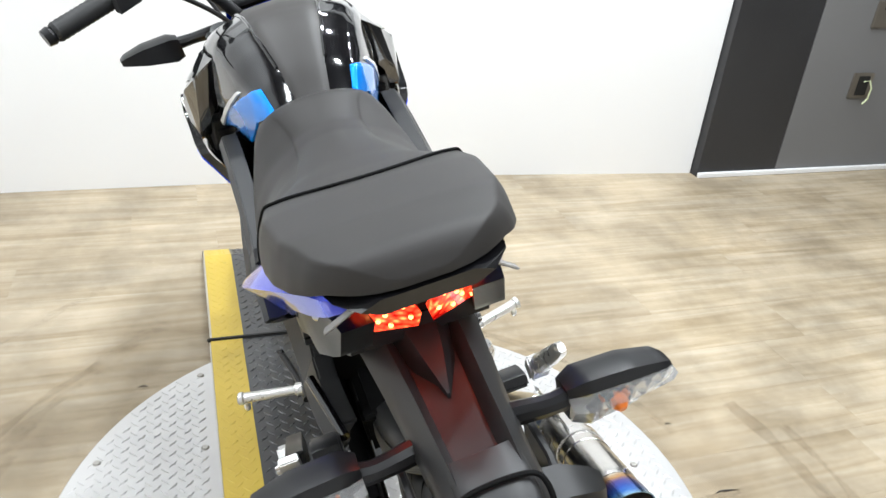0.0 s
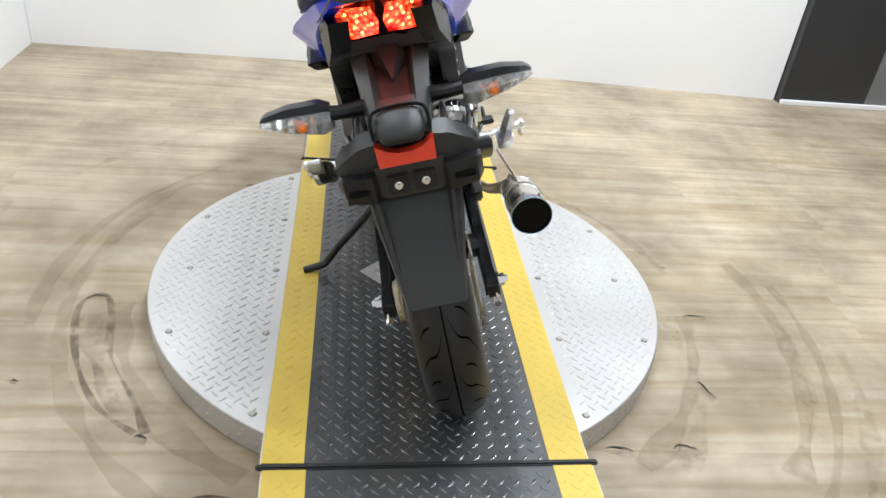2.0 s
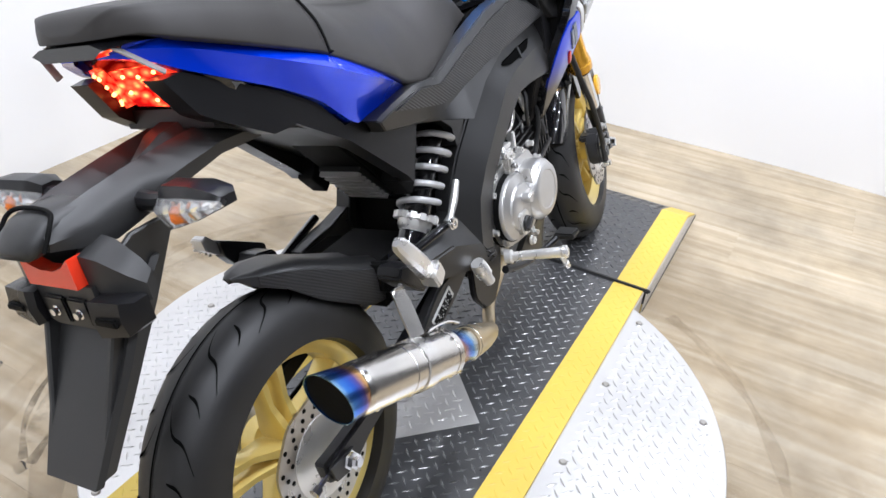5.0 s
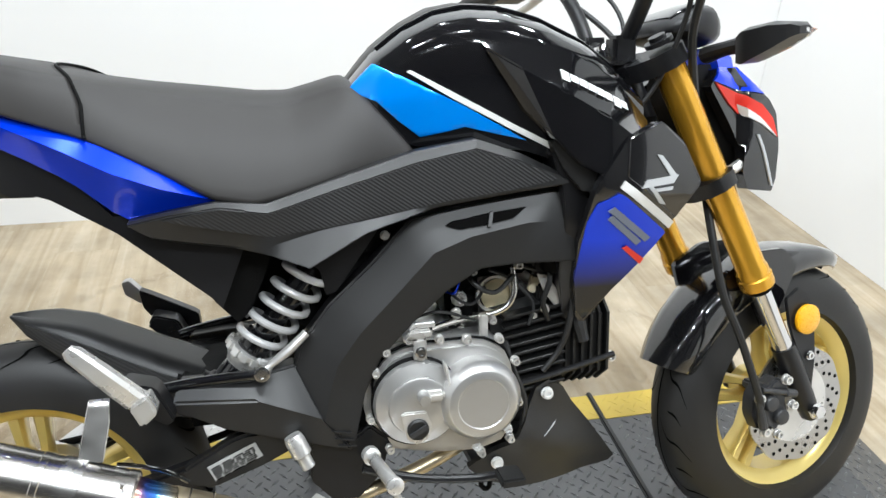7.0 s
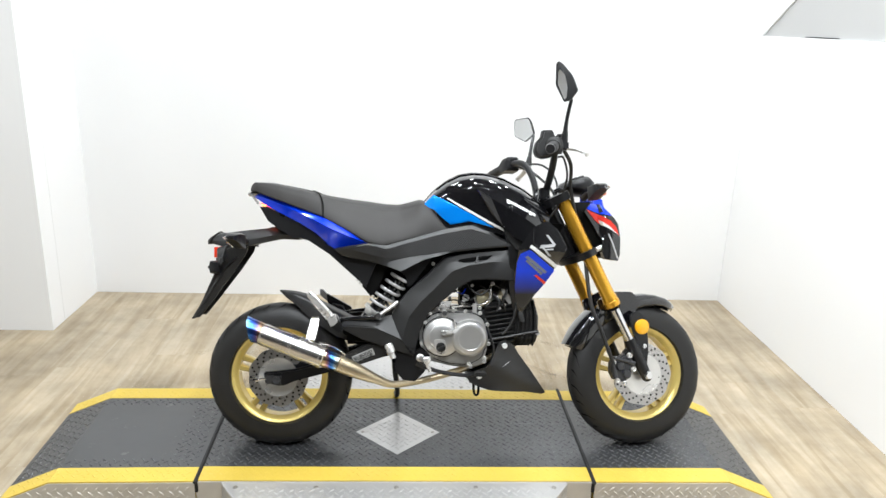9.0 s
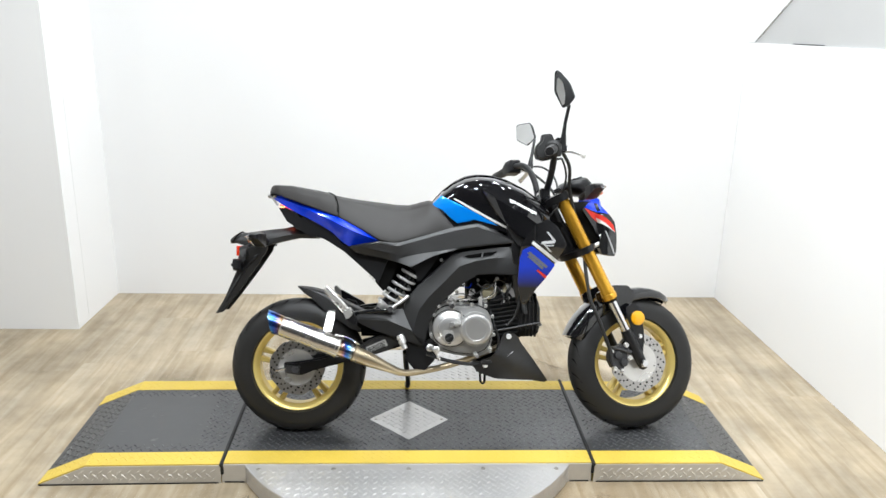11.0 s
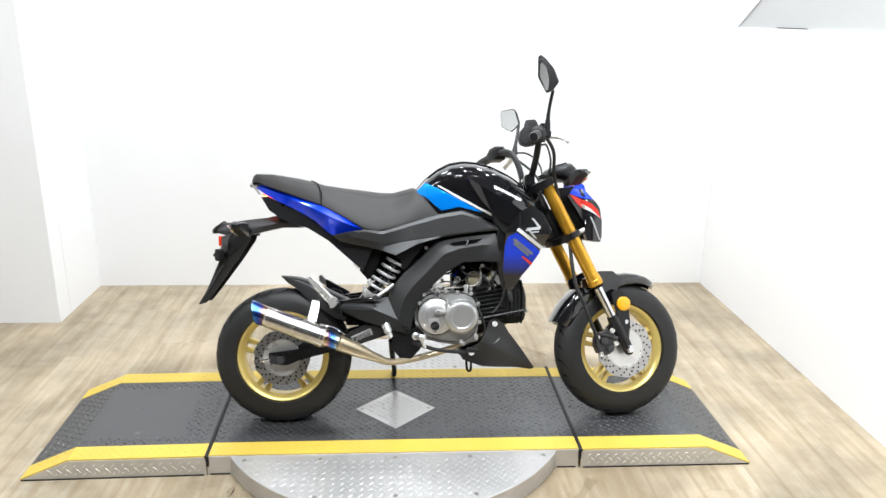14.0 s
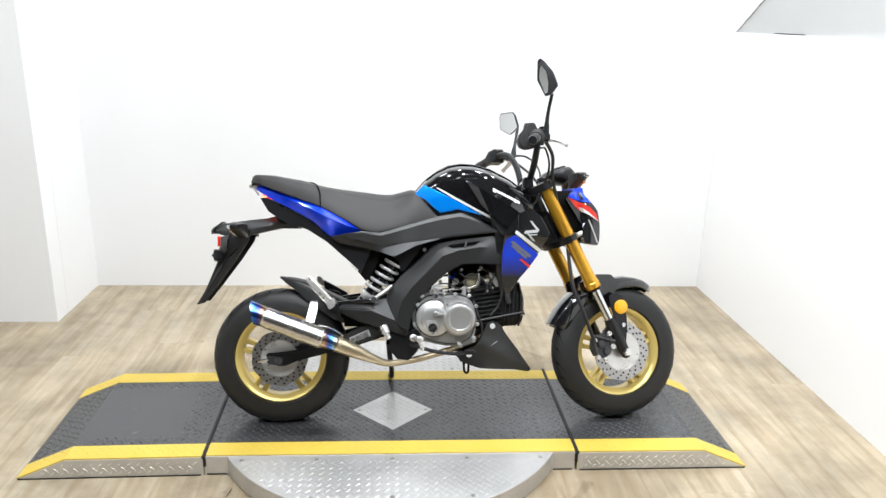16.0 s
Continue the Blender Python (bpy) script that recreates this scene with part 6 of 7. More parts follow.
# ---- swingarm, shock, chain ----
for mir in (False, True):
    sa = [(-0.040, 0.247), (-0.035, 0.212), (0.020, 0.205), (0.060, 0.222), (0.200, 0.258), (0.400, 0.318), (0.405, 0.352), (0.300, 0.325), (0.180, 0.290), (0.060, 0.258), (0.0, 0.250)]
    sw = fin("swingarm", panel_bm(soft(sa, 0.1), lambda u, w: 0.105, 0.024, 0.3, 0.005), SATIN, None, "satin black swingarm", mirror=mir)
    fin("axle_plate", panel_bm([(-0.035, 0.240), (-0.030, 0.214), (0.012, 0.206), (0.016, 0.236)], lambda u, w: 0.1085, 0.005, 0.2, 0.001, 1), CALIPER, sw, "dark axle adjuster plate", mirror=mir)
    b = lathe_bm([(0.014, 0.0), (0.014, -0.003), (0.0115, -0.003), (0.0115, -0.012), (0.007, -0.012), (0.007, -0.018)], 6, at=(0.0, -0.109, 0.226))
    fin("axle_nut", b, CHROME, sw, mirror=mir)
    fin("adjuster_bolt", spin_bm((-0.030, -0.098, 0.228), (-0.065, -0.098, 0.222), [(0.004, 0), (0.004, 0.7), (0.007, 0.72), (0.007, 1)], 8), CHROME, sw, mirror=mir)
fin("rear_caliper", panel_bm(soft([(0.055, 0.262), (0.070, 0.235), (0.100, 0.232), (0.112, 0.250), (0.100, 0.275), (0.070, 0.280)], 0.15), lambda u, w: 0.088, 0.04, 0.2, 0.004), SATIN, None, "small black rear brake caliper")
fin("caliper_bolt", lathe_bm([(0.008, 0), (0.008, -0.006), (0.005, -0.010)], 10, at=(0.085, -0.088, 0.255)), STRAW, None)
arm2 = [(0.200, 0.300), (0.270, 0.338), (0.350, 0.345), (0.360, 0.318), (0.305, 0.292), (0.235, 0.268), (0.205, 0.278)]
fin("guard_plate", panel_bm(soft(arm2, 0.12), lambda u, w: 0.1205, 0.02, 0.1, 0.004), MATTE, None, "matte black chain guard plate")
fin("warning_label", panel_bm([(0.2313, 0.3005), (0.294, 0.3277), (0.3027, 0.3075), (0.240, 0.2803)], lambda u, w: 0.1222, 0.002, 0.1, 0), STICK, None, "small grey printed label")
word_rng = random.Random(5)
for k in range(7):
    a, s0 = 0.10 + 0.125 * k, 0.0
    while s0 < 0.92:
        s1 = min(0.96, s0 + word_rng.uniform(0.10, 0.26))
        q0, q1 = [(0.2345 + 0.0580 * s + 0.0087 * a, 0.3000 + 0.0252 * s - 0.0202 * a) for s in (s0, s1)]
        fin("label_line", panel_bm([q0, q1, (q1[0] + 0.0006, q1[1] - 0.0014), (q0[0] + 0.0006, q0[1] - 0.0014)], lambda u, w: 0.1230, 0.002, 0.1, 0), DARK, None)
        s0 = s1 + 0.04
sh_top, sh_bot = Vector((0.387, -0.092, 0.555)), Vector((0.258, -0.082, 0.391))
shock = fin("shock_absorber", spin_bm(sh_top, sh_bot, [(0.012, 0), (0.016, 0.03), (0.016, 0.55), (0.021, 0.56), (0.022, 0.94), (0.018, 0.96), (0.018, 1.04)], 24), GLOSS, None, "black shock absorber with pale spring")
axis = (sh_bot - sh_top).normalized()
s1 = axis.cross(Vector((0, 1, 0))).normalized()
s2 = axis.cross(s1)
coil = []
for k in range(84):
    a = 2 * math.pi * k / 16
    coil.append(sh_top.lerp(sh_bot, 0.04 + 0.64 * k / 83) + (s1 * math.cos(a) + s2 * math.sin(a)) * 0.0298)
fin("spring", tube_bm(coil, 0.0050, 10, 1), SPRING, shock, "pale grey coil spring")
fin("spring_seat", spin_bm(sh_top.lerp(sh_bot, 0.68), sh_top.lerp(sh_bot, 0.80), [(0.022, 0), (0.031, 0.05), (0.031, 0.30), (0.027, 0.35), (0.026, 0.7), (0.024, 0.8), (0.022, 1)], 24), SILVER, shock, "silver spring collar")
for k in range(14):
    a = 2 * math.pi * k / 14
    c, r_ = sh_top.lerp(sh_bot, 0.700), s1 * math.cos(a) + s2 * math.sin(a)
    q = axis.cross(r_)
    fin("collar_tooth", loft_bm([[c + r_ * r + q * x * 0.0042 + axis * y * 0.005 for x, y in ((-1, -1), (1, -1), (1, 1), (-1, 1))] for r in (0.029, 0.0345)]), SILVER, shock)
for mir in (False, True):
    fin("brace_tube", tube_bm([(0.186, -0.104, 0.409), (0.230, -0.112, 0.416), (0.308, -0.127, 0.424)], 0.0075, 12, 4), GLOSS, None, "gloss black swingarm brace tube", mirror=mir)
fin("rubber_bush", spin_bm((0.232, -0.082, 0.402), (0.262, -0.082, 0.398), [(0.012, 0), (0.018, 0.1), (0.015, 0.3), (0.018, 0.5), (0.015, 0.7), (0.018, 0.9), (0.012, 1)], 16), SATIN, shock, "black ribbed bush")
fin("link_rod", tube_bm([(0.313, -0.132, 0.428), (0.322, -0.132, 0.437), (0.345, -0.128, 0.452), (0.370, -0.122, 0.472)], [0.009, 0.005, 0.0065, 0.0055], 10, 3), CAST, shock, "small silver rod")
hexbolt((0.311, -0.138, 0.428), 0.008, 0.006, -1, CHROME, shock)
# hugger over the rear tyre
hug_line = ((-0.007, 0.4945, 0.007, 0.4915), (0.016, 0.4925, 0.028, 0.472), (0.045, 0.4890, 0.044, 0.455), (0.088, 0.4775, 0.053, 0.415), (0.130, 0.4560, 0.057, 0.385), (0.180, 0.4310, 0.059, 0.352), (0.240, 0.4020, 0.060, 0.338), (0.290, 0.3860, 0.058, 0.334))
hug_rows = []
for u, top, hv, low in hug_line:
    d = top - low
    right = [(-1.02, low), (-1.06, low + d * 0.45), (-1.0, top - d * 0.22), (-0.84, top - d * 0.07), (-0.5, top), (0, top - 0.004)]
    inner = [(0.95, low + 0.001), (0.88, top - d * 0.26), (0, top - 0.008), (-0.88, top - d * 0.26), (-0.95, low + 0.001)]
    hug_rows.append([(u, v * hv, w) for v, w in right + [(-v, w) for v, w in right[-2::-1]] + inner])
hug = fin("rear_hugger", loft_bm(hug_rows), MATTE, None, "black hugger over the rear tyre", angle=40)
for mir in (False, True):
    hside = [[(u, hv * 1.03 + 0.0012, top - (top - low) * 0.24) for u, top, hv, low in hug_line[1:-1]], [(u, hv * 1.06 + 0.0014, low + (top - low) * 0.45) for u, top, hv, low in hug_line[1:-1]], [(u, hv * 1.025 + 0.0012, low + 0.003) for u, top, hv, low in hug_line[1:-1]]]
    fin("hugger_side", strip_bm(hside, 0.004, 24), CARBON, hug, "ribbed side of the hugger", mirror=mir)
fin("hugger_front", panel_bm(soft([(0.200, 0.414), (0.240, 0.396), (0.290, 0.380), (0.280, 0.350), (0.200, 0.360)], 0.1), lambda u, w: 0.075, 0.15, 0.1, 0.005), DARK, hug)
fin("linkage_block", box_bm(0.20, 0.33, -0.07, 0.07, 0.33, 0.405, 0.012), DARK, None, "black suspension linkage")
fin("chain", tube_bm([(0.0, 0.082, 0.262), (0.2, 0.078, 0.290), (0.40, 0.075, 0.335)], 0.006, 8, 4), DARK, None, "drive chain")
fin("chain_lower", tube_bm([(0.0, 0.082, 0.190), (0.2, 0.078, 0.235), (0.40, 0.075, 0.300)], 0.006, 8, 4), DARK, None, "drive chain")
fin("rear_sprocket", lathe_bm([(0.03, 0.074), (0.040, 0.074), (0.042, 0.082), (0.03, 0.082)], 36, at=REAR_AT), SILVER, None, "rear sprocket")

# finned regulator under the tail
def slab(p, q, out0, out1, v0, v1):
    """A slab along the line p to q in the upright plane, standing out from it by out0 to out1."""
    d = Vector((q[0] - p[0], 0, q[1] - p[1])).normalized()
    o = Vector((d.z, 0, -d.x))
    o = o if o.z < 0 else -o
    a, b = Vector((p[0], 0, p[1])), Vector((q[0], 0, q[1]))
    return loft_bm([[c + o * s + Vector((0, v, 0)) for s, c in ((out0, a), (out1, a), (out1, b), (out0, b))] for v in (v0, v1)])


reg_a, reg_b = Vector((0.246, 0.544)), Vector((0.308, 0.480))
reg = fin("regulator", slab(reg_a, reg_b, 0.0, 0.008, -0.044, 0.030), ENGBLK, None, "grey finned voltage regulator")
for k in range(7):
    p = reg_a.lerp(reg_b, (k + 0.25) / 7)
    fin("cooling_fin", slab(p, p + (reg_b - reg_a) * 0.06, 0.0075, 0.015, -0.043, 0.029), CAST, reg)

# ---- footrests, pedals, stand ----
for mir in (False, True):
    bracket = [(0.150, 0.440), (0.185, 0.430), (0.205, 0.385), (0.192, 0.378), (0.165, 0.400), (0.140, 0.425)]
    pb = fin("pillion_bracket", panel_bm(soft(bracket, 0.1), lambda u, w: 0.150, 0.04, 0.1, 0.003), SATIN, None, "black pillion footrest bracket", mirror=mir)
    if mir:
        plate = [(0.126, 0.470), (0.150, 0.458), (0.212, 0.424), (0.214, 0.398), (0.188, 0.392), (0.146, 0.418), (0.130, 0.440)]
        fin("pillion_footrest", panel_bm(soft(plate, 0.08), lambda u, w: 0.178, 0.022, 0.1, 0.003), SATIN, pb, "folded black pillion footrest", mirror=True)
        fin("toothed_end", panel_bm(soft([(0.101, 0.482), (0.112, 0.484), (0.128, 0.466), (0.128, 0.444), (0.104, 0.462)], 0.08), lambda u, w: 0.186, 0.024, 0.1, 0.002), CAST, pb, "grey toothed footrest end", mirror=True)
        for k in range(12):
            c = Vector((0.106 + 0.007 * (k % 4), -0.187, 0.476 - 0.0065 * (k % 4) - 0.007 * (k // 4)))
            fin("tooth", box_bm(c.x - 0.0022, c.x + 0.0022, c.y - 0.004, c.y + 0.002, c.z - 0.0022, c.z + 0.0022, 0.0008), SILVER, pb, mirror=True)
    else:
        rows = []
        for f, h in ((0, 0.006), (0.08, 0.010), (0.5, 0.012), (0.92, 0.013), (1, 0.010)):
            c = Vector((0.104, -0.186, 0.503)).lerp(Vector((0.172, -0.176, 0.424)), f)
            n1, n2 = Vector((0.79, 0, 0.61)), Vector((0, 1, 0))
            rows.append([c + n1 * x * h + n2 * y * h * 0.8 for x, y in ((-1, -0.6), (-0.6, -1), (0.6, -1), (1, -0.6), (1, 0.6), (0.6, 1), (-0.6, 1), (-1, 0.6))])
        fin("pillion_footrest", loft_bm(rows), SILVER, pb, "folded silver pillion footrest")
    fin("footrest_knuckle", panel_bm(soft([(0.160, 0.425), (0.182, 0.440), (0.192, 0.415), (0.172, 0.398)], 0.15), lambda u, w: 0.192, 0.03, 0.1, 0.003), SILVER, pb, mirror=mir)
    fp = fin("rider_footrest", spin_bm((0.440, -0.150, 0.304), (0.458, -0.256, 0.314), [(0.012, 0), (0.012, 0.1), (0.008, 0.12), (0.009, 0.9), (0.011, 0.92), (0.011, 0.98), (0.007, 1)], 14), SILVER, None, "silver rider footrest", mirror=mir)
    fin("footrest_feeler", spin_bm((0.455, -0.244, 0.308), (0.468, -0.248, 0.280), [(0.005, 0), (0.004, 0.6), (0.006, 0.65), (0.005, 1)], 8), SILVER, fp, mirror=mir)
    fin("footrest_mount", panel_bm(soft([(0.365, 0.322), (0.395, 0.312), (0.425, 0.318), (0.445, 0.332), (0.474, 0.306), (0.458, 0.258), (0.425, 0.224), (0.392, 0.226), (0.362, 0.262)], 0.1), lambda u, w: 0.125, 0.012, 0.1, 0.003), SATIN, fp, "black footrest plate", mirror=mir)
fin("master_cylinder", spin_bm((0.342, -0.150, 0.345), (0.360, -0.158, 0.302), [(0.011, 0), (0.013, 0.15), (0.013, 0.6), (0.009, 0.65), (0.009, 1)], 14), SILVER, None, "silver rear brake cylinder")
fin("brake_pedal", tube_bm([(0.430, -0.150, 0.285), (0.50, -0.155, 0.262), (0.58, -0.160, 0.252), (0.620, -0.175, 0.262)], [0.007, 0.006, 0.006, 0.007], 10, 4), SATIN, None, "black brake pedal")
fin("pedal_tip", box_bm(0.606, 0.640, -0.205, -0.165, 0.256, 0.268, 0.003), ENGBLK, None, "ribbed pedal tip")
fin("gear_pedal", tube_bm([(0.450, 0.150, 0.27), (0.54, 0.160, 0.262), (0.60, 0.175, 0.275)], 0.006, 8, 4), SATIN, None, "black gear pedal")
fin("side_stand", tube_bm([(0.362, 0.085, 0.255), (0.366, 0.150, 0.195), (0.372, 0.215, 0.140), (0.374, 0.250, 0.106), (0.372, 0.268, 0.096), (0.368, 0.312, 0.094)], [0.010, 0.010, 0.009, 0.009, 0.009, 0.008], 12, 4), SATIN, None, "black side stand")

# ---- front fork ----
fk = Vector((-math.sin(RAKE), 0, math.cos(RAKE)))
fax_c = Vector((1.155, 0, 0.234))
along = lambda s, v: (fax_c + fk * s + Vector((0, v, 0)))
for mir in (False, True):
    v = -0.088
    leg = fin("fork_leg", spin_bm(along(0.245, v), along(0.640, v), [(0.022, 0), (0.0262, 0.006), (0.0268, 0.012), (0.0268, 0.050), (0.0250, 0.056), (0.0250, 0.085), (0.0225, 0.098), (0.0225, 0.50), (0.0225, 1)], 28), FORKGOLD, None, "gold anodised fork tube", True, mirror=mir)
    fin("stanchion", spin_bm(along(0.120, v), along(0.246, v), [(0.0155, 0), (0.0155, 1)], 24), CHROME, leg, "chrome lower fork tube", True, mirror=mir)
    fin("dust_seal", spin_bm(along(0.236, v), along(0.247, v), [(0.017, 0), (0.021, 0.3), (0.022, 1)], 24), DARK, leg, "", True, mirror=mir)
    a, b_ = along(-0.020, v), along(0.128, v)
    rows = []
    for f, h1, h2 in ((0, 0.010, 0.010), (0.06, 0.017, 0.014), (0.3, 0.019, 0.015), (0.85, 0.020, 0.019), (1, 0.018, 0.018)):
        c = a.lerp(b_, f)
        px = Vector((math.cos(RAKE), 0, math.sin(RAKE)))
        rows.append([c + px * h1 * math.cos(t) + Vector((0, 1, 0)) * h2 * math.sin(t) for t in (2 * math.pi * k / 16 for k in range(16))])
    fin("fork_foot", loft_bm(rows), SATIN, leg, "black fork foot", True, mirror=mir)
    fin("axle_end", lathe_bm([(0.014, 0), (0.014, -0.004), (0.011, -0.005), (0.011, -0.012), (0.006, -0.012)], 6, at=(1.155, v - 0.014, 0.234)), CHROME, leg, "", True, mirror=mir)
    fin("fork_cap", spin_bm(along(0.652, v), along(0.664, v), [(0.020, 0), (0.020, 0.5), (0.012, 0.55), (0.012, 1)], 16), SATIN, leg, "", True, mirror=mir)
for s, h, lab, k in ((0.435, 0.022, "black lower fork clamp", 1.0), (0.632, 0.026, "black upper fork clamp", 1.0)):
    c0 = along(s, 0)
    px = Vector((math.cos(RAKE), 0, math.sin(RAKE)))
    rows = []
    for v, a in ((-0.116, 0.012), (-0.108, 0.026), (-0.088, 0.032), (-0.05, 0.026), (0, 0.030), (0.05, 0.026), (0.088, 0.032), (0.108, 0.026), (0.116, 0.012)):
        c = c0 + Vector((0, v, 0)) - px * (0.035 * (1 - (abs(v) / 0.116) ** 2))
        rows.append([c + px * a + fk * h / 2, c - px * a + fk * h / 2, c - px * a - fk * h / 2, c + px * a - fk * h / 2])
    clamp = fin("fork_clamp", loft_bm(rows), SATIN, None, lab, True, angle=50)
    if s < 0.5:
        for q in (-1, 1):
            fin("clamp_bolt", spin_bm(c0 + Vector((0.030, q * 0.088, 0.012)), c0 + Vector((0.052, q * 0.088, 0.022)), [(0.008, 0), (0.008, 1)], 10), SILVER, clamp, "", True)

# caliper, bracket, reflector, hose
calp = [(1.032, 0.276), (1.048, 0.296), (1.060, 0.290), (1.078, 0.302), (1.104, 0.288), (1.098, 0.262), (1.104, 0.240), (1.076, 0.210), (1.058, 0.222), (1.044, 0.218), (1.030, 0.247)]
cal = fin("front_caliper", panel_bm(soft(calp, 0.15), lambda u, w: 0.098, 0.030, 0.2, 0.006), CALIPER, None, "dark grey front brake caliper", True)
for u, w, r in ((1.060, 0.264, 0.0135), (1.082, 0.238, 0.0135)):
    fin("piston_boss", lathe_bm([(r, 0.0), (r, -0.008), (r * 0.85, -0.011), (r * 0.3, -0.012)], 20, at=(u, -0.097, w)), CALIPER, cal, "", True)
fin("caliper_bridge", box_bm(1.048, 1.100, -0.092, -0.050, 0.276, 0.292, 0.004), CALIPER, cal, "", True)
fin("slide_pin", spin_bm((1.040, -0.104, 0.290), (1.108, -0.104, 0.272), [(0.0045, 0), (0.0045, 0.7), (0.007, 0.72), (0.007, 1)], 10), CALIPER, cal, "", True)
for u, w in ((1.091, 0.298), (1.036, 0.277), (1.048, 0.220), (1.104, 0.254), (1.076, 0.210)):
    hexbolt((u, -0.100, w), 0.007, 0.010, -1, SILVER, cal, turned=True)
brk = [(1.098, 0.425), (1.124, 0.440), (1.146, 0.425), (1.160, 0.385), (1.164, 0.320), (1.158, 0.262), (1.148, 0.270), (1.126, 0.330), (1.106, 0.380)]
bracket = fin("reflector_bracket", panel_bm(soft(brk, 0.08), lambda u, w: 0.092, 0.006, 0.05, 0.002), SATIN, None, "black reflector bracket", True)
fin("amber_reflector", lathe_bm([(0.022, 0.0), (0.0242, -0.002), (0.0242, -0.007), (0.022, -0.0085), (0.003, -0.009)], 36, at=(1.138, -0.093, 0.388)), AMBER, bracket, "round amber reflector", True)
hexbolt((1.148, -0.094, 0.326), 0.006, 0.005, -1, CHROME, bracket, turned=True)
fin("brake_hose", tube_bm([(0.960, -0.065, 0.60), (0.958, -0.085, 0.53), (0.965, -0.100, 0.45), (0.990, -0.108, 0.385), (1.018, -0.110, 0.310), (1.034, -0.108, 0.270)], 0.0062, 10, 6), CABLE, None, "black brake hose", True)
fin("hose_fitting", spin_bm((1.030, -0.108, 0.282), (1.042, -0.106, 0.228), [(0.005, 0), (0.0065, 0.2), (0.005, 0.4), (0.007, 0.7), (0.007, 1)], 10), CALIPER, None, "dark hose fitting", True)

# front mudguard
fr_rows = []
for deg, hv, ro in ((159, 0.040, 0.264), (154, 0.046, 0.262), (147, 0.050, 0.261), (140, 0.051, 0.260), (130, 0.052, 0.259), (120, 0.053, 0.258), (100, 0.054, 0.258), (85, 0.055, 0.261), (76, 0.052, 0.264), (68, 0.046, 0.266), (61, 0.030, 0.265), (56, 0.012, 0.263)):
    a = radians(deg)
    e = Vector((math.cos(a), 0, math.sin(a)))
    row, thin = [], min(1.0, 0.30 + 0.70 * max(0, deg - 50) / 60)
    for v, drop in ((-1.0, 0.055), (-1.02, 0.030), (-0.95, 0.012), (-0.8, 0.004), (-0.4, -0.001), (0, 0.0), (0.4, -0.001), (0.8, 0.004), (0.95, 0.012), (1.02, 0.030), (1.0, 0.055)):
        row.append(fax_c + e * (ro - drop * thin) + Vector((0, v * hv, 0)))
    for v, drop in ((0.95, 0.055), (0.7, 0.012), (0, 0.008), (-0.7, 0.012), (-0.95, 0.055)):
        row.append(fax_c + e * (ro - drop * thin - 0.002) + Vector((0, v * hv, 0)))
    fr_rows.append(row)
mud = fin("front_mudguard", loft_bm(fr_rows), DARKGLOSS, None, "near-black gloss front mudguard", True, angle=60)
for mir in (False, True):
    side = [(1.000, 0.470), (1.060, 0.500), (1.120, 0.500), (1.150, 0.470), (1.130, 0.430), (1.100, 0.380), (1.080, 0.375), (1.050, 0.44), (1.012, 0.425)]
    fin("mudguard_side", panel_bm(soft(side, 0.1), lambda u, w: 0.064, 0.010, 0.05, 0.003), GLOSS, mud, "black mudguard mount", True, mirror=mir)

# ---- headlamp cowl, dash, front signals ----
cow_v = lambda u, w: 0.092 + 0.012 * min(1, max(0, (u - 0.95) / 0.08)) - 0.9 * max(0, w - 0.775 + 0.45 * (u - 0.95)) - 0.10 * max(0, 0.66 - w) - 0.010 * max(0.0, 1 - abs(u - 1.0) / 0.06) * (u < 1.0)
cowl_poly = [(0.946, 0.755), (0.951, 0.763), (0.974, 0.782), (1.010, 0.782), (1.030, 0.752), (1.056, 0.714), (1.062, 0.671), (1.062, 0.617), (1.056, 0.598), (1.012, 0.604), (1.002, 0.627), (1.002, 0.664), (0.982, 0.701)]
cowl_blue = [(0.951, 0.763), (0.974, 0.783), (1.011, 0.783), (1.036, 0.742), (1.001, 0.747)]
cowl_red = [(0.953, 0.761), (0.992, 0.745), (1.027, 0.727), (1.048, 0.706), (1.057, 0.679), (1.023, 0.710), (0.992, 0.729), (0.997, 0.714), (0.979, 0.729)]
cowl_white = [(0.992, 0.729), (1.023, 0.710), (1.055, 0.680), (1.027, 0.699), (1.009, 0.708), (0.999, 0.712)]
cowl_edge = [(1.020, 0.684), (1.024, 0.684), (1.043, 0.640), (1.056, 0.606), (1.052, 0.606), (1.038, 0.640)]
for mir in (False, True):
    lc = fin("headlamp_cowl", panel_bm(soft(cowl_poly, 0.06), cow_v, 0.02, 0.012, 0.003), DARKGLOSS, None, "gloss black headlamp cowl with blue and red flashes", True, mirror=mir)
    fin("cowl_blue", panel_bm(cowl_blue, lambda u, w: cow_v(u, w) + 0.002, 0.004, 0.012, 0), BLUE, lc, "blue flash", True, mirror=mir)
    fin("cowl_red", panel_bm(cowl_red, lambda u, w: cow_v(u, w) + 0.0026, 0.004, 0.012, 0), REDDEC, lc, "red flash", True, mirror=mir)
    fin("cowl_white", panel_bm(cowl_white, lambda u, w: cow_v(u, w) + 0.0030, 0.004, 0.012, 0), WHITE, lc, "white flash", True, mirror=mir)
    fin("cowl_edge", panel_bm(cowl_edge, lambda u, w: cow_v(u, w) + 0.0026, 0.004, 0.012, 0), SILVDEC, lc, "thin grey line", True, mirror=mir)
    turn_signal(None, (0.948, -0.078, 0.800), (0.932, -0.266, 0.812), True, True, mir, "black front turn signal with clear lens", 0.42, 0.98)
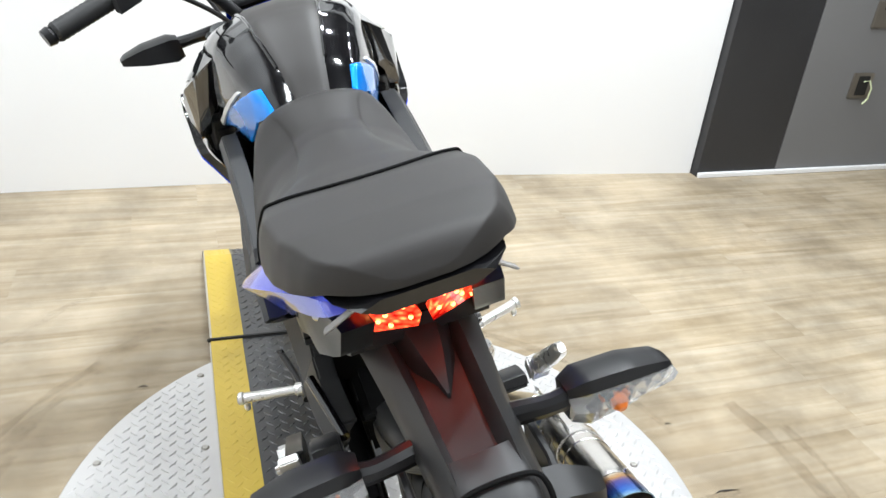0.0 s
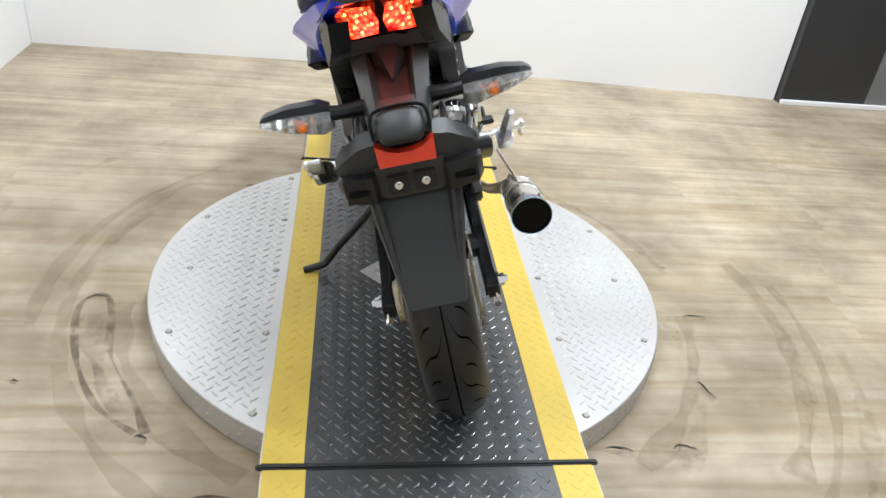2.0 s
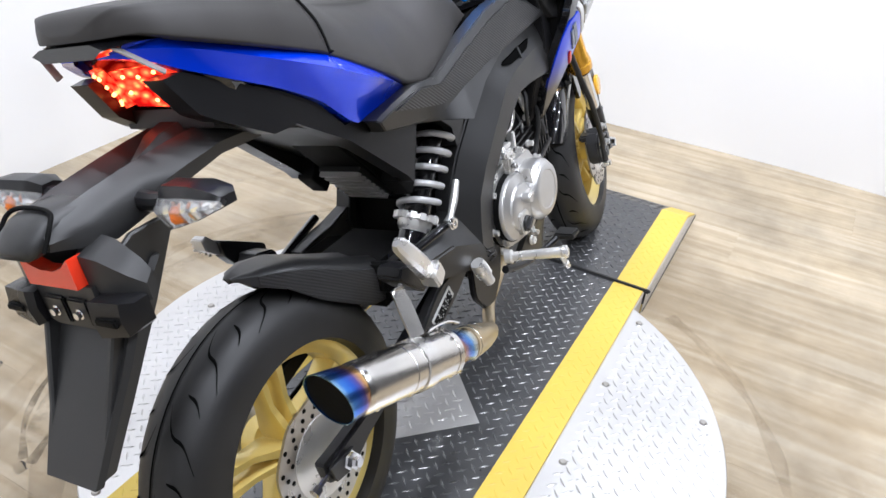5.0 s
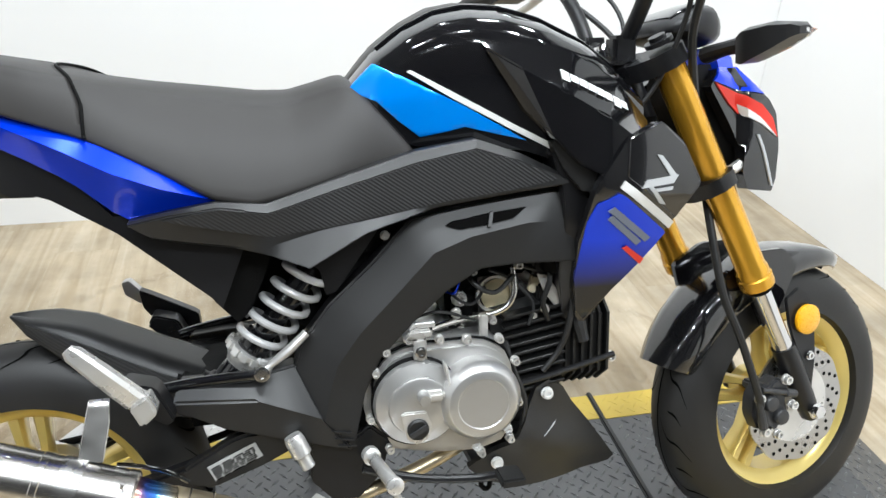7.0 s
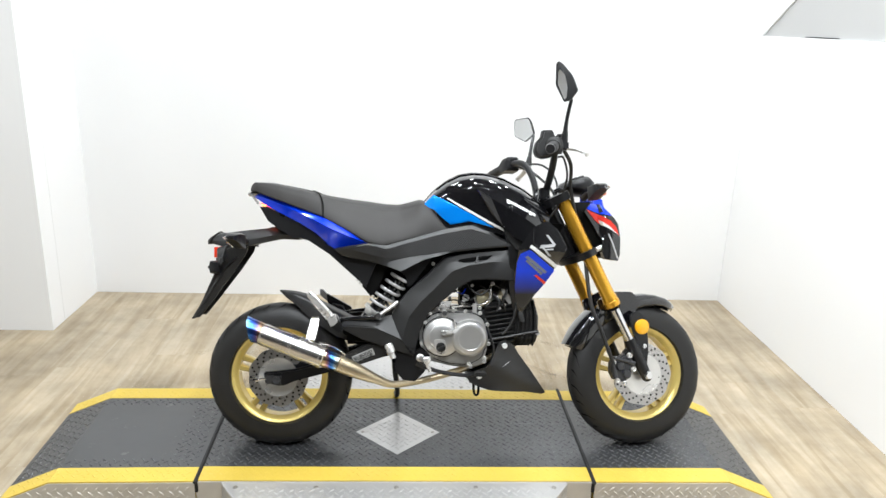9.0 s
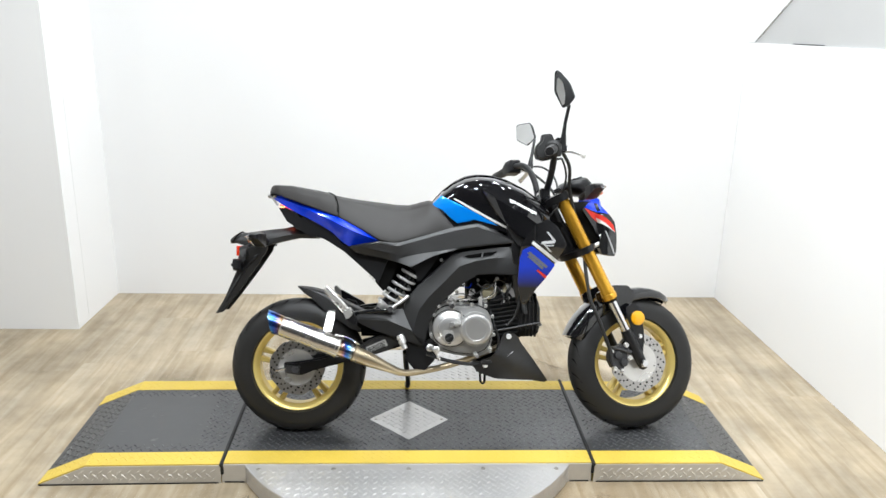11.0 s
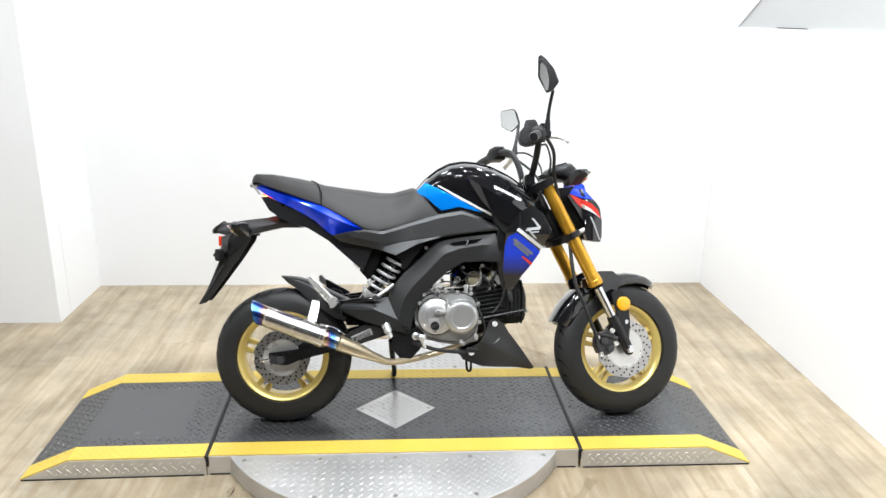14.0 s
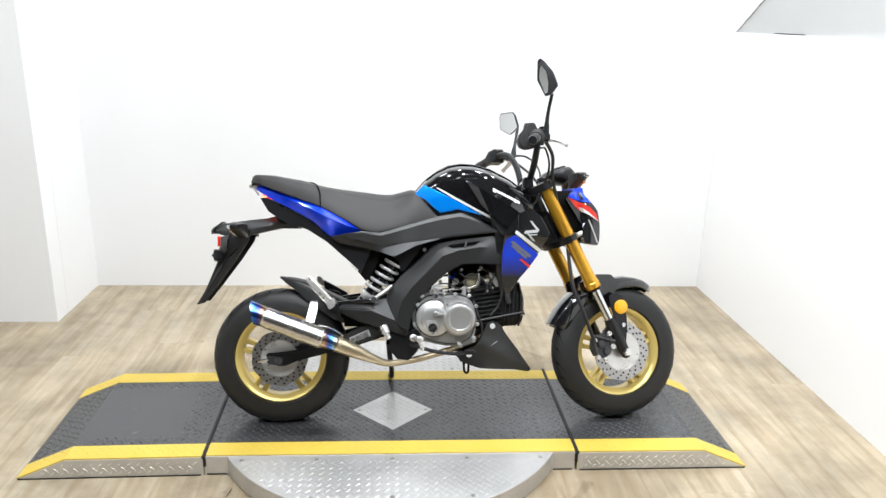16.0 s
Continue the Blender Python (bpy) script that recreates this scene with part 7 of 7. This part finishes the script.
lampb = []
for u, h, w0, w1 in ((0.940, 0.055, 0.640, 0.790), (1.0, 0.07, 0.615, 0.790), (1.050, 0.080, 0.612, 0.735), (1.062, 0.070, 0.614, 0.715)):
    lampb.append([(u, v * h, w0 + (w1 - w0) * f) for v, f in ((-0.7, 0), (-1, 0.3), (-1, 0.7), (-0.6, 1), (0.6, 1), (1, 0.7), (1, 0.3), (0.7, 0))])
headl = fin("headlamp", loft_bm(lampb), DARK, None, "headlamp shell", True)
fin("lamp_glass", loft_bm([[(u, v * h, w0 + (w1 - w0) * f) for v, f in ((-0.7, 0), (-1, 0.5), (-0.7, 1), (0.7, 1), (1, 0.5), (0.7, 0))] for u, h, w0, w1 in ((1.045, 0.075, 0.63, 0.745), (1.072, 0.050, 0.65, 0.715))]), CLEAR, headl, "clear headlamp glass", True)
fin("position_lamp", loft_bm([[(u, v * h, w0 + (w1 - w0) * f) for v, f in ((-1, 0), (-0.8, 1), (0.8, 1), (1, 0))] for u, h, w0, w1 in ((0.99, 0.06, 0.775, 0.815), (1.030, 0.05, 0.765, 0.800), (1.045, 0.03, 0.762, 0.778))]), BLUE, headl, "blue brow over the headlamp", True)
def oval(u, h, w0, w1, n=20):
    """A rounded cross-section between two heights."""
    sq = lambda c: math.copysign(abs(c) ** 0.7, c)
    return [(u, h * sq(math.cos(2 * math.pi * k / n)), (w0 + w1) / 2 + (w1 - w0) / 2 * sq(math.sin(2 * math.pi * k / n))) for k in range(n)]


dash = fin("instrument_panel", loft_bm([oval(*p) for p in ((0.900, 0.040, 0.834, 0.842), (0.908, 0.058, 0.826, 0.854), (0.925, 0.068, 0.822, 0.866), (0.955, 0.071, 0.816, 0.876), (0.980, 0.066, 0.814, 0.878), (0.998, 0.052, 0.818, 0.866), (1.006, 0.035, 0.825, 0.850))]), SATIN, None, "black instrument panel", True)
fin("dash_glass", loft_bm([oval(*p) for p in ((0.912, 0.046, 0.850, 0.8585), (0.930, 0.054, 0.858, 0.8710), (0.962, 0.050, 0.868, 0.8805))]), GLOSS, dash, "dark display glass", True)
fin("ignition_switch", spin_bm((0.838, 0, 0.800), (0.826, 0, 0.825), [(0.016, 0), (0.016, 0.8), (0.012, 1)], 16), CHROME, None, "ignition switch", True)

# ---- handlebar, grips, levers, mirrors ----
bar_r = [(0.838, -0.045, 0.822), (0.846, -0.075, 0.868), (0.850, -0.105, 0.915), (0.846, -0.145, 0.948), (0.830, -0.215, 0.953), (0.793, -0.340, 0.930)]
bar_l = [(0.826, 0.045, 0.818), (0.820, 0.080, 0.868), (0.806, 0.115, 0.910), (0.785, 0.150, 0.930), (0.757, 0.215, 0.926), (0.708, 0.330, 0.898)]
bars = fin("handlebar", tube_bm([bar_l[0], (0.832, 0.0, 0.815), bar_r[0]], 0.011, 12, 4), SATIN, None, "satin black handlebar")
for pts, s in ((bar_r, -1), (bar_l, 1)):
    fin("bar_half", tube_bm(pts, 0.011, 14, 6), SATIN, bars, "satin black handlebar tube")
    a, b_ = Vector(pts[4]), Vector(pts[5])
    g = fin("grip", spin_bm(a.lerp(b_, 0.12), b_, [(0.0165, 0), (0.0165, 0.02)] + [(0.0155 + 0.001 * (k % 2), 0.05 + 0.9 * k / 23) for k in range(24)] + [(0.014, 1.0)], 20), CABLE, bars, "ribbed black rubber grip")
    e = (b_ - a).normalized()
    fin("bar_end", spin_bm(b_, b_ + e * 0.016, [(0.012, 0), (0.015, 0.3), (0.013, 1)], 16), SATIN, bars, "bar end weight")
    c = a.lerp(b_, -0.02)
    fin("switch_box", loft_bm([[c + e * t + Vector((x * h, 0, z * h)) for x, z in ((-1, -1), (-1.1, 0.2), (-0.7, 1), (0.7, 1), (1.1, 0.3), (0.9, -1))] for t, h in ((-0.028, 0.017), (-0.020, 0.024), (0.018, 0.025), (0.026, 0.018))]), SATIN, bars, "black switch housing")
    fin("clamp_block", box_bm(0.815, 0.850, s * 0.030, s * 0.062, 0.795, 0.835, 0.005), SATIN, bars, "black bar clamp")
    lv = [a + Vector((0.028, s * -0.01, -0.006)), a + Vector((0.060, s * 0.010, -0.010)), a.lerp(b_, 0.5) + Vector((0.084, 0, -0.010)), a.lerp(b_, 0.9) + Vector((0.096, 0, -0.010)), a.lerp(b_, 1.02) + Vector((0.102, 0, -0.010))]
    fin("lever", tube_bm([tuple(p) for p in lv], [0.010, 0.0095, 0.0085, 0.008, 0.011], 12, 5, 0.7), LEVER, bars, "silver hand lever")
    fin("lever_ball", spin_bm(lv[4] - Vector((0.006, 0, 0)), lv[4] + Vector((0.008, 0, 0)), [(0.004, 0), (0.0095, 0.25), (0.011, 0.5), (0.0095, 0.75), (0.004, 1)], 14), LEVER, bars)
    fin("lever_perch", box_bm(a.x + 0.008, a.x + 0.040, a.y - 0.016, a.y + 0.016, a.z - 0.014, a.z + 0.014, 0.005), SATIN, bars)
ga, gb = Vector(bar_r[4]), Vector(bar_r[5])
guard_poly = [(0.765, 0.935), (0.771, 0.960), (0.785, 0.974), (0.789, 0.995), (0.819, 0.997), (0.831, 0.972), (0.836, 0.940), (0.816, 0.916), (0.791, 0.911), (0.772, 0.918)]
fin("throttle_guard", panel_bm(soft(guard_poly, 0.12), lambda u, w: 0.236, 0.036, 0.1, 0.008, 3), MATTE, bars, "angular black throttle and switch housing")
fin("housing_joint", panel_bm(soft([(u + (u - 0.802) * 0.02, w + (w - 0.950) * 0.02) for u, w in guard_poly], 0.12), lambda u, w: 0.220, 0.002, 0.1, 0), DARK, bars)
fin("flange", spin_bm(ga.lerp(gb, 0.18), ga.lerp(gb, 0.30), [(0.027, 0), (0.027, 0.3), (0.019, 1)], 24), CABLE, bars, "grip flange")
fin("fluid_reservoir", box_bm(0.838, 0.872, -0.200, -0.165, 0.955, 0.990, 0.006), SATIN, bars, "black brake fluid reservoir")


def mirror_thing(base, knee, top, shape, normal, lab, out=((-0.052, 0.034), (0.030, 0.046), (0.060, -0.010), (0.030, -0.046), (-0.050, -0.026)), pane=None):
    stem = fin("mirror_stem", tube_bm([base, knee, top], [0.008, 0.0055, 0.0055], 10, 6), SATIN, None, lab)
    fin("stem_boot", spin_bm(Vector(base) + Vector((0, 0, -0.01)), Vector(base).lerp(Vector(knee), 0.45), [(0.011, 0), (0.010, 0.5), (0.008, 1)], 12), SATIN, stem)
    n = Vector(normal).normalized()
    c = Vector(shape[0])
    flat = n.cross(Vector((0, 0, 1))).normalized()
    sx = (flat * math.cos(radians(shape[3])) + flat.cross(n) * math.sin(radians(shape[3])))
    sz = sx.cross(n)
    out = soft([(x * shape[1], z * shape[2]) for x, z in out], 0.08)
    ring = lambda k, d: [c + sx * x * k + sz * z * k + n * d for x, z in out]
    hd = fin("mirror_head", loft_bm([ring(0.55, -0.022), ring(0.85, -0.017), ring(1.0, -0.004), ring(1.0, 0.0), ring(0.95, 0.0005)]), SATIN, stem, "black angular mirror shell")
    k = 1.0 if pane else 0.93
    out = soft([(x, z) for x, z in pane], 0.08) if pane else out
    fin("mirror_glass", loft_bm([ring(k, 0.0), ring(k, 0.0014)]), MIRROR, hd, "mirror glass")


mirror_thing((0.858, -0.215, 0.968), (0.863, -0.225, 1.030), (0.872, -0.240, 1.087), ((0.843, -0.262, 1.134), 1.12, 1.0, 0), (-0.70, -0.71, 0.05), "black mirror stem", ((0.018, 0.062), (0.026, 0.056), (0.025, -0.007), (-0.004, -0.061), (-0.024, -0.056), (-0.043, -0.032), (-0.024, 0.016), (0.005, 0.052)), ((0.013, 0.037), (0.019, 0.030), (0.019, -0.006), (-0.005, -0.053), (-0.013, -0.050), (-0.015, -0.020), (-0.005, 0.017)))
mirror_thing((0.822, 0.190, 0.935), (0.831, 0.200, 0.982), (0.842, 0.215, 1.035), ((0.811, 0.240, 1.056), 1.0, 1.0, 0), (-0.72, -0.68, -0.05), "black mirror stem", ((0.034, 0.041), (-0.020, 0.043), (-0.030, 0.033), (-0.046, -0.017), (-0.027, -0.031), (-0.007, -0.043), (0.041, -0.019), (0.042, 0.033)))
for pts, r in (([(0.862, -0.190, 0.945), (0.895, -0.150, 0.90), (0.905, -0.11, 0.83), (0.93, -0.085, 0.74), (0.955, -0.070, 0.62)], 0.006), ([(0.775, 0.180, 0.925), (0.83, 0.16, 0.90), (0.885, 0.10, 0.84), (0.90, 0.05, 0.78)], 0.0045), ([(0.77, 0.19, 0.92), (0.86, 0.15, 0.925), (0.905, 0.10, 0.86), (0.88, 0.06, 0.75)], 0.0035), ([(0.845, -0.205, 0.92), (0.87, -0.16, 0.92), (0.89, -0.12, 0.86), (0.86, -0.09, 0.76), (0.80, -0.07, 0.70)], 0.0035)):
    fin("control_cable", tube_bm(pts, r, 8, 6), CABLE, None, "black control cable")

# ---- marks on the floor ----
def grime(name, colour, cut, most=0.75):
    m, n, l, b = nodes_of(name, colour, 0.7)
    geo, no, ramp = n.new("ShaderNodeNewGeometry"), n.new("ShaderNodeTexNoise"), n.new("ShaderNodeMapRange")
    no.inputs["Scale"].default_value, no.inputs["Detail"].default_value, no.inputs["Roughness"].default_value = 22, 8, 0.75
    l.new(geo.outputs["Position"], no.inputs["Vector"])
    ramp.inputs["From Min"].default_value, ramp.inputs["From Max"].default_value = cut, cut + 0.25
    ramp.inputs["To Max"].default_value = most
    l.new(no.outputs["Fac"], ramp.inputs["Value"])
    l.new(ramp.outputs["Result"], b.inputs["Alpha"])
    return m


SCUFF = grime("rubbed_dirt", (0.12, 0.085, 0.05), 0.36, 0.55)
FAINT = grime("faint_dirt", (0.20, 0.14, 0.08), 0.46, 0.22)
BROWN = grime("brown_stain", (0.22, 0.14, 0.06), 0.30, 0.15)
WORN = grime("worn_through_vinyl", (0.15, 0.115, 0.075), 0.44, 0.40)
BITS = nodes_of("dark_debris", (0.03, 0.025, 0.02), 0.7)[0]


def ribbon_mark(name, pts, width, material, label):
    """A flat streak of dirt along a path on the floor."""
    path = smooth_path([(x, y, 0) for x, y in pts], 6)
    bm = bmesh.new()
    rows = []
    for k, p in enumerate(path):
        d = (path[min(k + 1, len(path) - 1)] - path[max(k - 1, 0)]).normalized()
        s = Vector((-d.y, d.x, 0)) * width / 2 * (0.6 + 0.6 * noise.noise(p * 9))
        rows.append((bm.verts.new(p + s + Vector((0, 0, 0.0006))), bm.verts.new(p - s + Vector((0, 0, 0.0006)))))
    for a, b in zip(rows, rows[1:]):
        bm.faces.new((a[0], a[1], b[1], b[0]))
    return tagged(part(name, bm, material), label, "floor mark", kind="stuff")


ribbon_mark("scuff_mark", [(-0.46, 0.515), (-0.368, 0.56), (-0.237, 0.635), (-0.09, 0.672), (-0.03, 0.70), (-0.045, 0.735), (-0.107, 0.742), (-0.26, 0.696), (-0.388, 0.622), (-0.46, 0.535)], 0.022, SCUFF, "dark looped scuff mark on the floor")
ribbon_mark("scuff_patch", [(-0.43, 0.56), (-0.30, 0.64), (-0.10, 0.705)], 0.085, WORN, "dirt inside the looped scuff")
for pts, w in (([(-0.09, -0.938), (-0.354, -0.876), (-0.564, -0.742)], 0.06), ([(-0.06, -0.64), (-0.234, -0.638), (-0.383, -0.609), (-0.55, -0.52)], 0.05), ([(0.10, 0.75), (0.35, 0.72), (0.62, 0.55), (0.80, 0.40)], 0.07), ([(-0.75, 0.30), (-0.72, 0.55), (-0.50, 0.85), (-0.15, 1.0)], 0.08), ([(0.55, 0.95), (0.75, 0.80), (1.0, 0.55)], 0.05)):
    ribbon_mark("scuff_arc", pts, w, FAINT, "faint curved tyre mark on the floor")
rng = random.Random(9)


def tear(a, b, deep):
    """A tear in the vinyl: a worn patch with the dark curled lip along its far edge."""
    a, b = Vector(a), Vector(b)
    side = Vector((-1, 0)) * deep
    mid = (a + b) / 2
    mark = ribbon_mark("torn_patch", [tuple(a + side * 0.3), tuple(mid + side * 0.55), tuple(b + side * 0.35)], deep * 1.3, WORN, "worn patch beside a tear in the vinyl floor")
    path = [(*(a + side * 0.1), 0.0006)]
    for k in range(1, 4):
        q = a.lerp(b, k / 4) - side * rng.uniform(0.05, 0.35)
        path.append((q.x, q.y, rng.uniform(0.0012, 0.003)))
    path.append((*b, 0.0006))
    tagged(part("torn_lip", tube_bm(path, [0.0004, 0.0016, 0.0022, 0.0012, 0.0003], 6, 4, 0.4), BITS), "dark curled lip of a tear in the floor", "floor damage")


for a, b, deep in (((-0.059, -0.688), (-0.061, -0.748), 0.016), ((-0.302, -0.630), (-0.345, -0.650), 0.034), ((-0.495, -0.503), (-0.499, -0.555), 0.030), ((-0.466, 0.535), (-0.473, 0.509), 0.014), ((-0.615, 0.438), (-0.612, 0.325), 0.034), ((-0.494, -0.363), (-0.503, -0.419), 0.022), ((-0.036, 0.735), (-0.037, 0.689), 0.012), ((-0.32, 0.800), (-0.325, 0.785), 0.010), ((0.537, 0.455), (0.535, 0.430), 0.012), ((0.157, -0.705), (0.155, -0.722), 0.008)):
    tear(a, b, deep)
for rad, a0, a1, width in ((0.655, 95, 150, 0.075), (0.775, 62, 150, 0.05), (0.84, 40, 100, 0.045), (0.93, -78, -128, 0.07), (0.995, -85, -130, 0.035), (0.69, -95, -142, 0.06), (1.12, 70, 140, 0.06), (1.06, -100, -140, 0.05), (0.72, -30, -80, 0.04)):
    ribbon_mark("turning_mark", [(rad * math.cos(radians(a0 + (a1 - a0) * k / 7)), rad * math.sin(radians(a0 + (a1 - a0) * k / 7))) for k in range(8)], width, BROWN if rad < 1 else FAINT, "brown curved turning mark round the turntable")



def trodden_dirt():
    """Brown dirt worked into the vinyl round the turntable, thinning outwards."""
    m, n, l, b = nodes_of("trodden_dirt", (0.21, 0.135, 0.055), 0.6)
    geo, flat, far, near = n.new("ShaderNodeNewGeometry"), n.new("ShaderNodeVectorMath"), n.new("ShaderNodeVectorMath"), n.new("ShaderNodeMapRange")
    flat.operation, far.operation = "MULTIPLY", "LENGTH"
    flat.inputs[1].default_value = (1, 1, 0)
    l.new(geo.outputs["Position"], flat.inputs[0]), l.new(flat.outputs["Vector"], far.inputs[0])
    near.interpolation_type = "SMOOTHSTEP"
    near.inputs["From Min"].default_value, near.inputs["From Max"].default_value = 0.58, 1.28
    near.inputs["To Min"].default_value, near.inputs["To Max"].default_value = 1.0, 0.0
    l.new(far.outputs["Value"], near.inputs["Value"])
    cloud, cut, mul = n.new("ShaderNodeTexNoise"), n.new("ShaderNodeMapRange"), n.new("ShaderNodeMath")
    cloud.inputs["Scale"].default_value, cloud.inputs["Detail"].default_value, cloud.inputs["Distortion"].default_value = 3.2, 7, 0.8
    l.new(geo.outputs["Position"], cloud.inputs["Vector"])
    cut.inputs["From Min"].default_value, cut.inputs["From Max"].default_value, cut.inputs["To Max"].default_value = 0.38, 0.70, 0.36
    l.new(cloud.outputs["Fac"], cut.inputs["Value"])
    mul.operation = "MULTIPLY"
    l.new(near.outputs["Result"], mul.inputs[0]), l.new(cut.outputs["Result"], mul.inputs[1])
    l.new(mul.outputs["Value"], b.inputs["Alpha"])
    return m


bm = bmesh.new()
rings = [[bm.verts.new((r * math.cos(2 * math.pi * k / 64), r * math.sin(2 * math.pi * k / 64), 0.0003)) for k in range(64)] for r in (0.592, 1.30)]
for k in range(64):
    bm.faces.new((rings[0][k], rings[1][k], rings[1][(k + 1) % 64], rings[0][(k + 1) % 64]))
tagged(part("floor_dirt", bm, trodden_dirt()), "brown dirt trodden into the floor round the turntable", "floor mark", kind="stuff")
